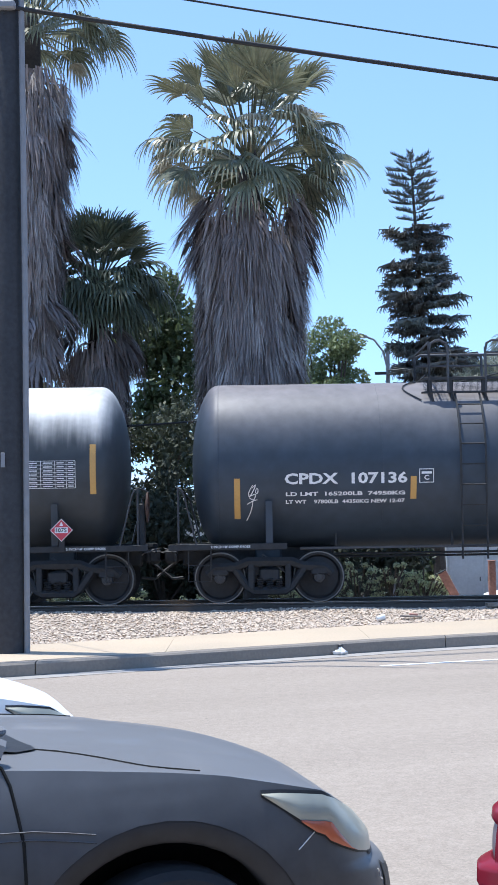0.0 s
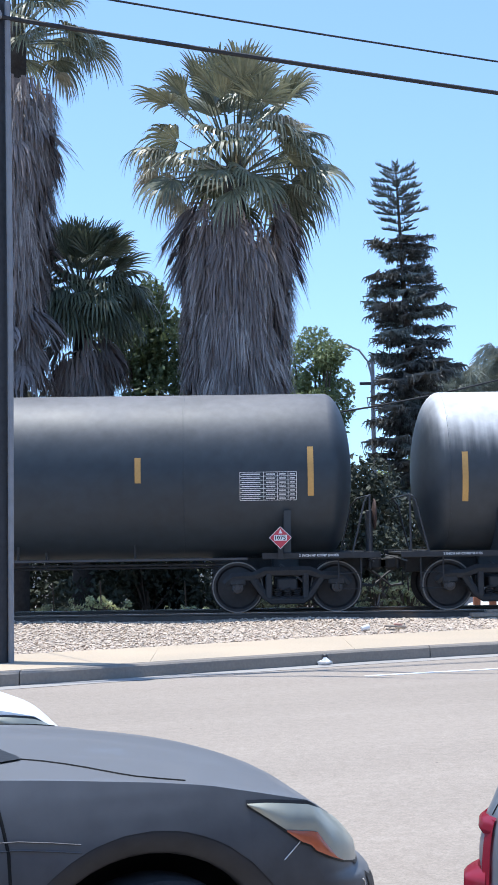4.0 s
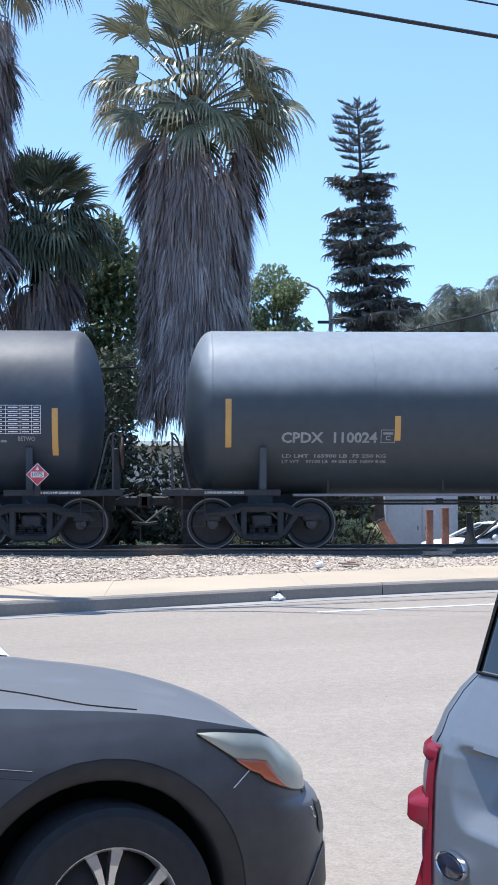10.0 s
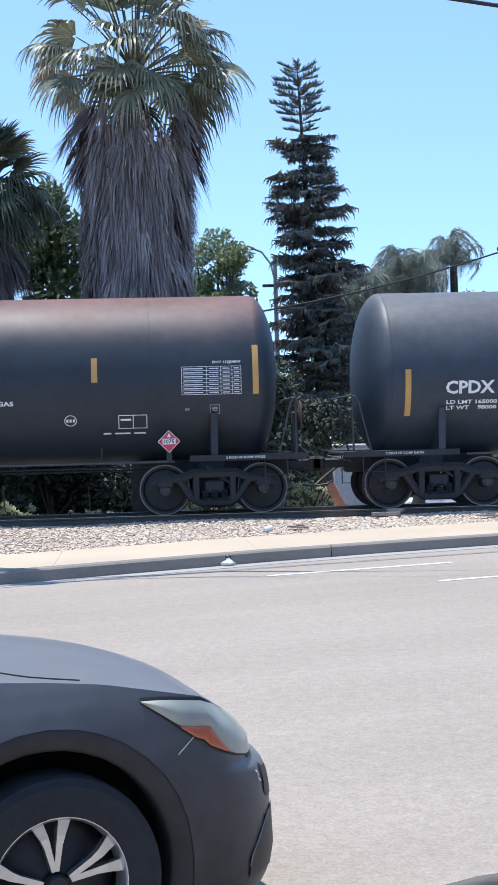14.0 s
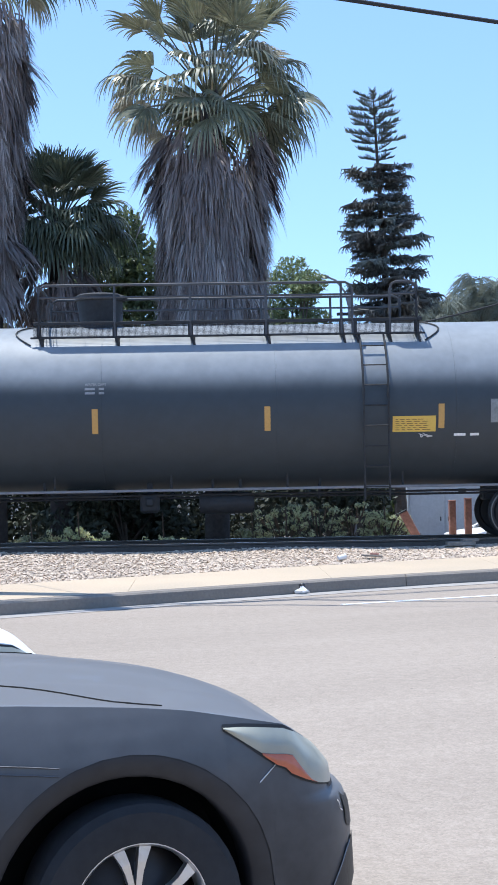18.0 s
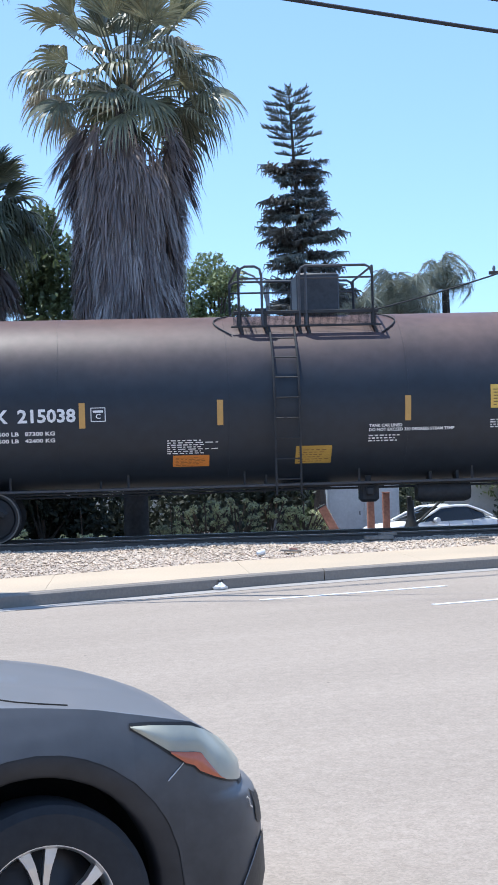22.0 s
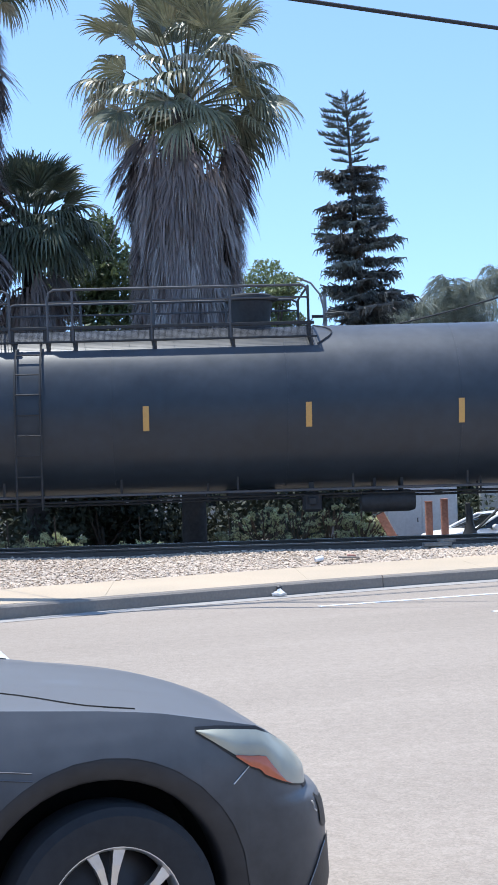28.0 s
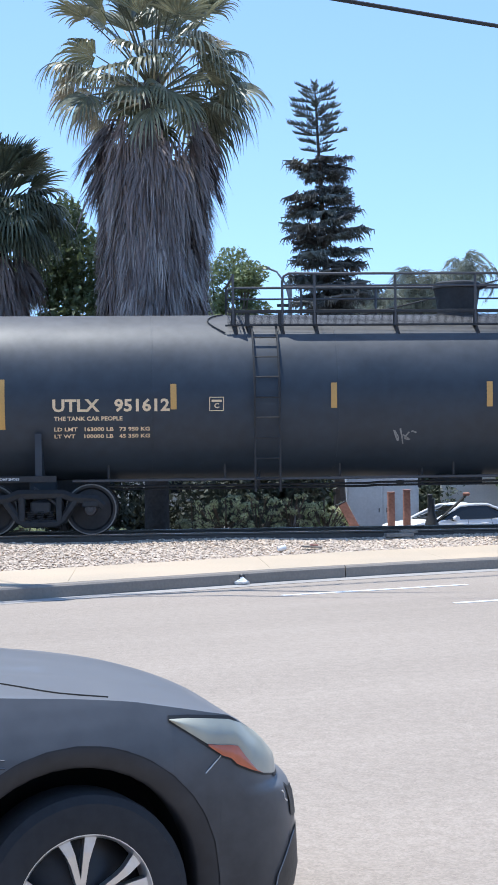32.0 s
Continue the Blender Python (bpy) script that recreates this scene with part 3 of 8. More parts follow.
WING_TAG = [
    [(0.39, 0.84), (0.35, 0.90), (0.30, 0.84), (0.29, 0.66), (0.34, 0.48), (0.39, 0.31), (0.40, 0.13), (0.35, 0.05), (0.31, 0.15), (0.34, 0.26)],
    [(0.455, 0.92), (0.425, 0.74), (0.44, 0.44), (0.47, 0.41), (0.495, 0.64), (0.48, 0.87), (0.455, 0.92)],
    [(0.51, 0.41), (0.54, 0.97), (0.573, 0.38)], [(0.52, 0.59), (0.573, 0.61)], [(0.585, 0.38), (0.61, 0.86)], [(0.66, 0.90), (0.605, 0.61), (0.70, 0.54)],
    [(0.685, 0.74), (0.725, 0.85), (0.72, 0.54), (0.785, 0.69), (0.76, 0.54)], [(0.765, 0.69), (0.79, 0.38), (0.84, 0.03)],
    [(0.01, 0.54), (0.11, 0.59), (0.28, 0.54), (0.20, 0.72), (0.285, 0.73)], [(0.01, 0.38), (0.16, 0.38), (0.285, 0.46), (0.21, 0.31), (0.26, 0.23), (0.285, 0.15)],
    [(0.79, 0.59), (0.92, 0.61), (1.0, 0.59), (0.88, 0.44), (0.94, 0.38)], [(1.0, 0.54), (0.89, 0.31), (0.93, 0.26), (0.85, 0.13)],
    [(0.44, 0.31), (0.43, 0.22), (0.46, 0.20), (0.44, 0.10)], [(0.48, 0.28), (0.48, 0.13), (0.51, 0.15)], [(0.53, 0.28), (0.55, 0.10), (0.57, 0.28)], [(0.60, 0.28), (0.60, 0.13)],
]
BUBBLE_TAG = [
    [(0.01, 0.56), (0.0, 0.77), (0.07, 0.87), (0.14, 0.77), (0.19, 0.56), (0.23, 0.82), (0.31, 0.90), (0.35, 0.72), (0.33, 0.51)],
    [(0.36, 0.77), (0.41, 0.97), (0.48, 0.97), (0.52, 0.77), (0.50, 0.59)], [(0.55, 0.92), (0.63, 0.97), (0.68, 0.77), (0.62, 0.56)],
    [(0.01, 0.51), (0.10, 0.41), (0.29, 0.56), (0.37, 0.41), (0.31, 0.15), (0.19, 0.0), (0.05, 0.05), (0.01, 0.26), (0.12, 0.38), (0.23, 0.28), (0.24, 0.20)],
    [(0.32, 0.10), (0.40, 0.05), (0.50, 0.0), (0.55, 0.31), (0.48, 0.54), (0.40, 0.41)], [(0.55, 0.20), (0.60, 0.41), (0.69, 0.51), (0.81, 0.46), (0.83, 0.20), (0.74, 0.05), (0.57, 0.08)],
    [(0.71, 0.72), (0.81, 0.92), (0.90, 0.87), (0.93, 0.61), (0.86, 0.51)], [(0.83, 0.15), (0.95, 0.10), (1.0, 0.36), (0.93, 0.49)], [(0.10, 0.72), (0.12, 0.55)], [(0.42, 0.80), (0.41, 0.62), (0.46, 0.55)],
]
# chunky leaning blocks, not to be read
BLOCK_TAG = [
    [(0.02, 0.75), (0.07, 0.15), (0.17, 0.2), (0.15, 0.4), (0.11, 0.35), (0.1, 0.8), (0.02, 0.75)], [(0.17, 0.25), (0.22, 0.9), (0.30, 0.85), (0.34, 0.3), (0.26, 0.45), (0.17, 0.25)],
    [(0.36, 0.3), (0.35, 0.85), (0.48, 0.8), (0.46, 0.55), (0.5, 0.25), (0.42, 0.5), (0.36, 0.3)], [(0.52, 0.30), (0.55, 0.5), (0.52, 0.85), (0.66, 0.88), (0.62, 0.55), (0.66, 0.3), (0.52, 0.30)],
    [(0.68, 0.82), (0.69, 0.3), (0.81, 0.28), (0.76, 0.55), (0.81, 0.85), (0.68, 0.82)], [(0.84, 0.85), (0.84, 0.22), (0.98, 0.28), (0.97, 0.45), (0.90, 0.42), (0.91, 0.8), (0.84, 0.85)],
]
SCRIPT_TAG = [
    [(0.02, 0.85), (0.30, 0.98)], [(0.20, 0.92), (0.12, 0.45), (0.05, 0.12), (0.0, 0.05), (0.08, 0.0)], [(0.38, 0.62), (0.27, 0.40), (0.30, 0.12), (0.42, 0.15), (0.45, 0.45), (0.38, 0.62)],
    [(0.50, 0.10), (0.54, 0.60), (0.66, 0.12), (0.70, 0.65)], [(0.86, 0.66), (0.76, 0.42), (0.80, 0.10), (0.93, 0.14), (0.97, 0.48), (0.86, 0.66)], [(0.05, 0.05), (0.10, 0.06)],
]
TAIL_TAG = [
    [(0.55, 0.98), (0.25, 0.80), (0.30, 0.68), (0.65, 0.88), (0.75, 0.98), (0.5, 0.9)], [(0.85, 0.90), (0.75, 0.80), (0.9, 0.76), (0.95, 0.86), (0.85, 0.90)], [(0.35, 0.70), (0.75, 0.74), (0.6, 0.6), (0.25, 0.66)],
    [(0.10, 0.48), (0.50, 0.56), (0.9, 0.60)], [(0.55, 0.56), (0.40, 0.30), (0.05, 0.0)],
]


def paint_crack(ends, parent, r, seed):
    """A thin jagged crack in the dusty paint, from knee to knee."""
    q = random.Random(seed)
    rows = []
    for (xa, za), (xb, zb) in zip(ends, ends[1:]):
        k = max(2, int(max(abs(xb - xa), abs(zb - za)) / 0.05) + 2)
        for i in range(k):
            f = i / k
            x, z = xa + (xb - xa) * f, za + (zb - za) * f + q.uniform(-0.02, 0.02)
            w = q.uniform(0.005, 0.014)
            w2 = w if abs(zb - za) > abs(xb - xa) else w * 0.4
            rows.append([on_tank(x - w2, z - w * 0.8, r, 0.005), on_tank(x + w2, z + w * 0.8, r, 0.005)])
    s = Shape()
    s.sheet(rows)
    return part("paint_crack", s, SPRAY_DARK, parent, smooth=0)


def data_table(x0, x1, z0, z1, parent, r, mat):
    """The stencilled panel of figures, with its ruled lines."""
    panel = Shape()
    for i in range(8):
        z = z0 + (z1 - z0) * i / 7
        panel.sheet([[on_tank(a, b, r, 0.009) for a in (x0, x1)] for b in (z - 0.004, z + 0.004)])
    for fx in (0, 0.42, 0.66, 0.85, 1.0):
        x = x0 + (x1 - x0) * fx
        panel.sheet([[on_tank(a, b, r, 0.009) for a in (x - 0.004, x + 0.004)] for b in np.linspace(z0, z1, 4)])
    top = tagged(part("data_panel", panel, mat, parent, "ruled white data panel", smooth=0), kind="stuff")
    for i in range(7):
        z = z0 + (z1 - z0) * (i + 0.3) / 7
        s = Shape()
        for a, b in ((0.03, 0.36), (0.46, 0.62), (0.69, 0.81), (0.88, 0.97)):
            s.sheet([[on_tank(x0 + (x1 - x0) * p, q, r, 0.009) for p in (a, b)] for q in (z + 0.004, z + 0.022)])
        tagged(part("small_print", s, mat, top, smooth=0), kind="stuff")
    return top


def placard(x, z, parent, r, white=False):
    d = 0.20
    y = -1.50
    part("placard_bracket", Shape().box(x, y + 0.03, z - 0.10, 0.10, 0.03, 0.56, 0.004).box(x, y + 0.10, z - 0.3, 0.08, 0.18, 0.04), DARK_STEEL, parent)

    def diamond(k, lift):
        return Shape().put([(0, -lift, -k), (k, -lift, 0), (0, -lift, k), (-k, -lift, 0), (0, 0, -k), (k, 0, 0), (0, 0, k), (-k, 0, 0)],
                           [(0, 1, 2, 3), (4, 7, 6, 5), (0, 4, 5, 1), (1, 5, 6, 2), (2, 6, 7, 3), (3, 7, 4, 0)])
    holder = part("placard", diamond(d, 0.02), WHITE_INK, parent, "diamond hazard placard", at=(x, y, z))
    if white:
        part("placard_print", Shape().put([(-0.06, -0.024, 0.03), (0.06, -0.024, 0.03), (0, -0.024, 0.12)], [(0, 1, 2)]), BLACK_INK, holder)
        part("placard_arrow", Shape().put([(-d, -0.022, 0), (d, -0.022, 0), (d * 0.8, -0.022, -0.05), (-d * 0.8, -0.022, -0.05)], [(0, 3, 2, 1)]), BLACK_INK, holder)
        return holder
    part("placard_face", diamond(d * 0.93, 0.024), RED_INK, holder)
    part("number_panel", Shape().box(0, -0.026, 0, 0.23, 0.004, 0.10), WHITE_INK, holder)
    v, f = letters("1075")
    part("placard_number", Shape().put([(-0.095 + 0.19 * p[0], -0.030, -0.038 + 0.076 * p[1]) for p in v], f), BLACK_INK, holder, smooth=0)
    part("flame_sign", Shape().put([(-0.035, -0.027, 0.075), (0.035, -0.027, 0.075), (0.02, -0.027, 0.11), (0, -0.027, 0.15), (-0.02, -0.027, 0.11)], [(0, 1, 2, 3, 4)]), WHITE_INK, holder)
    return holder


# shared meshes of the running gear, modelled once
def wheel_shape(side):
    s = Shape()
    y = side * 0.73
    prof = [(0.06, -0.10), (0.10, -0.10), (0.11, -0.03), (0.36, 0.005), (0.395, -0.05), (0.457, -0.055), (0.457, 0.05), (0.485, 0.06), (0.485, 0.085), (0.39, 0.085), (0.36, 0.05), (0.12, 0.08), (0.10, 0.12), (0.06, 0.12)]
    s.lathe([(r, y - side * h if side > 0 else y + h) for r, h in prof], 40, "y")
    return s


def gear_meshes():
    g = {}
    g["wheel_near"] = wheel_shape(-1).mesh("wheel", WHEEL_STEEL)
    g["wheel_far"] = wheel_shape(1).mesh("wheel", WHEEL_STEEL)
    g["tread"] = Shape().lathe([(0.437, -0.789), (0.457, -0.789), (0.459, -0.785), (0.459, -0.70), (0.44, -0.70)], 40, "y", caps=False).mesh("rim", RIM_STEEL)
    g["axle"] = Shape().lathe([(0.0, -1.02), (0.075, -1.02), (0.075, -0.82), (0.085, -0.6), (0.08, 0.6), (0.075, 0.82), (0.075, 1.02), (0.0, 1.02)], 14, "y").mesh("axle", DARK_STEEL)
    cap = Shape().lathe([(0.0, -1.075), (0.05, -1.075), (0.055, -1.06), (0.095, -1.055), (0.105, -1.03), (0.105, -0.92), (0.0, -0.92)], 20, "y")
    for k in range(3):
        a = k * 2.094
        cap.rod((0.065 * math.cos(a), -1.085, 0.065 * math.sin(a)), (0.065 * math.cos(a), -1.05, 0.065 * math.sin(a)), 0.016, n=6)
    g["cap"] = cap.mesh("bearing_cap", BEARING)
    # side frame: a cast truss with an arched top and a spring window
    s = Shape()
    top = [(-1.12, 0.52), (-0.98, 0.64), (-0.6, 0.66), (-0.4, 0.74), (0.4, 0.74), (0.6, 0.66), (0.98, 0.64), (1.12, 0.52)]
    s.tube([(x, 0, z) for x, z in top], [0.075, 0.09, 0.085, 0.09, 0.09, 0.085, 0.09, 0.075], 6)
    s.tube([(-0.62, 0, 0.62), (-0.40, 0, 0.30), (-0.28, 0, 0.22), (0.28, 0, 0.22), (0.40, 0, 0.30), (0.62, 0, 0.62)], 0.075, 6)
    for sx in (-1, 1):
        s.box(sx * 0.33, 0, 0.48, 0.11, 0.15, 0.46, 0.02)
        s.box(sx * 0.889, 0, 0.56, 0.30, 0.15, 0.14, 0.03)
    g["frame"] = s.mesh("side_frame", DARK_STEEL)
    g["bolster"] = Shape().box(0, 0, 0.50, 0.36, 2.05, 0.24, 0.03).mesh("bogie", DARK_STEEL)
    pts = [(0.06 * math.cos(a), 0.06 * math.sin(a), 0.24 + 0.20 * a / 31.4) for a in np.arange(0, 31.5, 0.785)]
    g["spring"] = Shape().tube(pts, 0.014, 4).mesh("spring", DARK_STEEL)
    g["brake"] = Shape().rod((0, -0.9, 0.42), (0, 0.9, 0.42), 0.045).box(0, -0.73, 0.46, 0.07, 0.10, 0.34, 0.015).box(0, 0.73, 0.46, 0.07, 0.10, 0.34, 0.015).mesh("brake_beam", DARK_STEEL)
    g["rod"] = Shape().tube([(0.36, -0.95, 0.5), (0.1, -0.93, 0.70), (-0.12, -0.8, 0.86)], 0.028).mesh("brake_lever", GREY_RAIL)
    return g


GEAR = gear_meshes()
WHEELSETS = []


def bogie(parent, x):
    t = part("bogie", GEAR["bolster"], None, parent, at=(x, 0, 0))
    for y in (-1.0, 1.0):
        part("side_frame", GEAR["frame"], None, t, at=(0, y, 0))
        for dx in (-0.17, 0, 0.17):
            part("spring", GEAR["spring"], None, t, at=(dx, y, 0))
    for dx in (-0.36, 0.36):
        part("brake_beam", GEAR["brake"], None, t, at=(dx, 0, 0))
    part("brake_lever", GEAR["rod"], None, t)
    for dx in (-0.889, 0.889):
        w = part("wheelset", GEAR["axle"], None, parent, at=(x + dx, 0, 0.457))
        part("wheel", GEAR["wheel_near"], None, w)
        part("wheel", GEAR["wheel_far"], None, w)
        part("rim", GEAR["tread"], None, w)
        part("bearing_cap", GEAR["cap"], None, w)
        WHEELSETS.append((w, x + dx))


def tank_car(spec):
    r = spec.get("radius", 1.52)
    length = spec["w4"]
    paint = spec["paint"]
    car = thing("tank_car", spec["label"], "tank car", "tank cars of the train")
    e1, e2 = -0.50, length + 0.36
    # tank with dished ends
    head = 0.50
    prof = [(r * math.sqrt(max(0, 1 - ((e1 + head - x) / head) ** 2)), x) for x in e1 + head * (1 - np.cos(np.linspace(0, math.pi / 2, 15)))]
    prof[0] = (0.0, e1)
    body = prof + [(r, x) for x in np.linspace(e1 + head, e2 - head, 22)[1:-1]] + [(p, e1 + e2 - x) for p, x in reversed(prof)]
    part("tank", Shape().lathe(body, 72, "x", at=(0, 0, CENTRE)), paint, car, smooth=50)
    for x in [e1 + head] + spec.get("seams", [2.9, 6.2, 9.3, 12.4, 15.6]) + [e2 - head]:
        if x < e2 - 0.5:
            part("weld_seam", Shape().lathe([(r - 0.01, x - 0.02), (r + 0.003, x - 0.012), (r + 0.003, x + 0.012), (r - 0.01, x + 0.02)], 72, "x", at=(0, 0, CENTRE)), paint, car)
    # underframe
    for y in (-0.83, 0.83):
        s = Shape().box((e1 + e2) / 2, y, CENTRE - r - 0.01, e2 - e1 - 3.9, 0.09, 0.05, 0.008)
        sill = part("side_sill", s, CONDUIT if spec.get("pale") else GREY_RAIL, car, "thin side sill under the tank")
        for x in np.arange(e1 + 2.6, e2 - 2.2, 2.1):
            part("sill_hanger", Shape().box(x, y * 1.01, CENTRE - r + 0.16, 0.04, 0.02, 0.34, 0.004), DARK_STEEL, sill)
    for x in (0.889, length - 0.889):
        s = Shape()
        for y in (-1, 1):
            s.put([(x - 0.06, y * 0.25, 0.98), (x + 0.06, y * 0.25, 0.98), (x + 0.06, y * 1.34, 1.02), (x - 0.06, y * 1.34, 1.02),
                   (x - 0.06, y * 0.25, 1.16), (x + 0.06, y * 0.25, 1.16), (x + 0.06, y * 1.42, 1.82), (x - 0.06, y * 1.42, 1.82)],
                  [(0, 1, 2, 3), (4, 7, 6, 5), (0, 4, 5, 1), (1, 5, 6, 2), (2, 6, 7, 3), (3, 7, 4, 0)])
        s.box(x, 0, 0.90, 0.5, 0.7, 0.3, 0.03)
        part("saddle", s, paint, car)
    for sgn, xe in ((-1, e1), (1, e2)):
        inner = xe - sgn * 2.6
        part("stub_sill", Shape().box((xe + inner) / 2 + sgn * 0.1, 0, 0.84, 2.8, 0.36, 0.34, 0.03), DARK_STEEL, car)
        plat = part("end_platform", Shape().box(xe - sgn * 0.05, 0, 1.03, 0.74, 2.7, 0.045, 0.006), DARK_STEEL, car)
        part("platform_edge", Shape().box(xe - sgn * 0.65, -1.36, 1.02, 2.1, 0.03, 0.11, 0.006), DARK_STEEL, plat)
        part("platform_edge", Shape().box(xe - sgn * 0.65, 1.36, 1.02, 2.1, 0.03, 0.11, 0.006), DARK_STEEL, plat)
        # stencilled line on the platform's edge
        v_, f_ = letters("2 INCH HF COMP SHOES")
        tx = xe + 0.35 if sgn < 0 else xe - 1.05
        part("lettering", Shape().put([(tx + 0.70 * p[0], -1.379, 1.0 + 0.045 * p[1]) for p in v_], f_), SPRAY, plat, smooth=0)
        # handrail loop round the end and grab irons
        hx = xe + sgn * 0.22
        rail = Shape().tube([(xe - sgn * 0.10, -1.36, 1.05), (hx - sgn * 0.10, -1.36, 1.95), (hx - sgn * 0.05, -1.36, 2.05), (hx + sgn * 0.02, -1.30, 2.08), (hx + sgn * 0.02, 1.30, 2.08), (hx - sgn * 0.10, 1.36, 1.95), (xe - sgn * 0.10, 1.36, 1.05)], 0.018)
        part("end_handrail", rail, BLACK_STEEL, car)
        part("corner_post", Shape().tube([(hx, -1.33, 1.03), (hx, -1.33, 2.08)], 0.02), BLACK_STEEL, car)
        for y in (-1.33, 1.33):
            g = Shape()
            for z in (0.42, 0.70):
                g.tube([(xe - sgn * 0.35, y, 1.0 if z > 0.5 else 0.98), (xe - sgn * 0.35, y, z), (xe + sgn * 0.05, y, z), (xe + sgn * 0.05, y, 1.0)], 0.014)
            part("sill_step", g, DARK_STEEL, car)
        # coupler and hoses
        c = Shape().box(xe + sgn * 0.38, 0, 0.85, 0.62, 0.16, 0.18, 0.03).box(xe + sgn * 0.74, 0.02, 0.85, 0.26, 0.30, 0.28, 0.06).box(xe + sgn * 0.84, -0.10, 0.85, 0.10, 0.14, 0.26, 0.04)
        part("coupler", c, DARK_STEEL, car)
        part("uncoupling_lever", Shape().tube([(xe + sgn * 0.28, -1.3, 0.90), (xe + sgn * 0.28, -0.5, 0.92), (xe + sgn * 0.55, -0.2, 1.0)], 0.014), GREY_RAIL, car)
        part("air_hose", Shape().tube([(xe + sgn * 0.25, 0.3, 0.80), (xe + sgn * 0.5, 0.32, 0.62), (xe + sgn * 0.75, 0.25, 0.42), (xe + sgn * 0.98, 0.12, 0.45)], 0.026), BLACK_STEEL, car)
    # hand brake wheel on the leading end
    bw = Shape()
    ring = [(e2 + 0.36, -0.75 + 0.26 * math.cos(a), 1.75 + 0.26 * math.sin(a)) for a in np.linspace(0, 2 * math.pi, 17)]
    bw.tube(ring, 0.018)
    for a in np.linspace(0, 2 * math.pi, 6)[:-1]:
        bw.rod((e2 + 0.34, -0.75, 1.75), (e2 + 0.36, -0.75 + 0.26 * math.cos(a), 1.75 + 0.26 * math.sin(a)), 0.012, n=5)
    bw.lathe([(0.0, e2 + 0.31), (0.10, e2 + 0.315), (0.24, e2 + 0.35)], 20, "x", at=(0, -0.75, 1.75), caps=False)
    part("brake_wheel", bw, RUSTY_STEEL, car, "rust-brown hand brake wheel")
    part("brake_post", Shape().box(e2 + 0.26, -0.75, 1.42, 0.12, 0.18, 0.8, 0.02), DARK_STEEL, car)
    # brake gear under the belly
    mid = (e1 + e2) / 2
    s = Shape().lathe([(0.0, mid + 1.8), (0.17, mid + 1.8), (0.2, mid + 1.9), (0.2, mid + 2.7), (0.17, mid + 2.8), (0.0, mid + 2.8)], 16, "x", at=(0, -0.55, 0.72))
    s.box(mid + 2.05, -0.55, 1.0, 0.05, 0.30, 0.30).box(mid + 2.55, -0.55, 1.0, 0.05, 0.30, 0.30)
    part("air_reservoir", s, DARK_STEEL, car)
    part("brake_valve", Shape().box(mid + 0.9, -0.6, 0.74, 0.35, 0.3, 0.36, 0.05).box(mid + 0.9, -0.78, 0.76, 0.16, 0.1, 0.16, 0.03).box(mid + 0.9, -0.55, 1.0, 0.10, 0.10, 0.28), DARK_STEEL, car)
    for y, z in ((-0.62, 0.86), (-0.30, 0.80)):
        for xh in (mid - 4, mid - 1, mid + 4):
            part("pipe_hanger", Shape().box(xh, y - (0.1 if xh > mid - 1.9 else 0.0), z + 0.12, 0.03, 0.03, 0.30), DARK_STEEL, car)
        part("brake_pipe", Shape().tube([(1.9, y, z), (mid - 2, y, z), (mid - 1.8, y - 0.1, z + 0.02), (length - 1.9, y - 0.1, z + 0.02)], 0.022), DARK_STEEL, car)
    # bottom outlet gear box between the bogies
    part("bottom_fitting", Shape().box(mid - 0.2, 0, 0.92, 0.9, 0.5, 0.22, 0.04), DARK_STEEL, car)
    bogie(car, 0.889)
    bogie(car, length - 0.889)
    # platform round the valve housing
    pl, pr, lad = spec["platform"]
    zp = CENTRE + r - 0.27
    y0 = 1.08
    deck = Shape()
    for y in (-y0 + 0.14, y0 - 0.14):
        # open grating: bearing bars along, cross bars between
        for k in range(9):
            deck.box((pl + pr) / 2, y - 0.12 + 0.03 * k, zp, pr - pl, 0.0035, 0.02)
        for x in np.arange(pl + 0.1, pr, 0.8):
            deck.box(x, y, zp, 0.006, 0.27, 0.012)
    for x in (pl + 0.18, pr - 0.18):
        for k in range(6):
            deck.box(x - 0.15 + 0.06 * k, 0, CENTRE + r + 0.03, 0.008, 2 * y0, 0.025)
    plat = part("platform_deck", deck, DARK_STEEL, car, smooth=0)
    for y in (-y0, y0):
        toe = Shape().box((pl + pr) / 2, y, zp + 0.235, pr - pl, 0.035, 0.06, 0.006).box((pl + pr) / 2, y, zp - 0.015, pr - pl + 0.1, 0.03, 0.035, 0.006)
        part("platform_rim", toe, DARK_STEEL, plat)
        mesh_ = Shape()
        for k in np.arange(pl, pr - 0.02, 0.021):
            mesh_.box(k, y, zp + 0.10, 0.0055, 0.004, 0.21)
        for z in np.arange(0.02, 0.2, 0.021):
            mesh_.box((pl + pr) / 2, y, zp + z, pr - pl, 0.004, 0.004)
        part("mesh_panel", mesh_, DARK_STEEL, plat, smooth=0)
    npost = max(2, int(round((pr - pl) / 1.5)))
    zt = zp + spec.get("rail", 0.90)
    posts = [pl + 0.1 + (pr - pl - 0.2) * i / npost for i in range(npost + 1)]
    gate = lad
    for y in (-y0, y0):
        for x in posts:
            if y < 0 and abs(x - gate) < 0.3:
                continue
            part("rail_post", Shape().tube([(x, y, zp), (x, y, zt)], 0.024), GREY_RAIL, car)
        near = [(pl + 0.1, gate - 0.34), (gate + 0.34, pr - 0.1)] if y < 0 else [(pl + 0.1, pr - 0.1)]
        for a, b in near:
            if b - a < 0.25:
                continue
            rise = 0.02
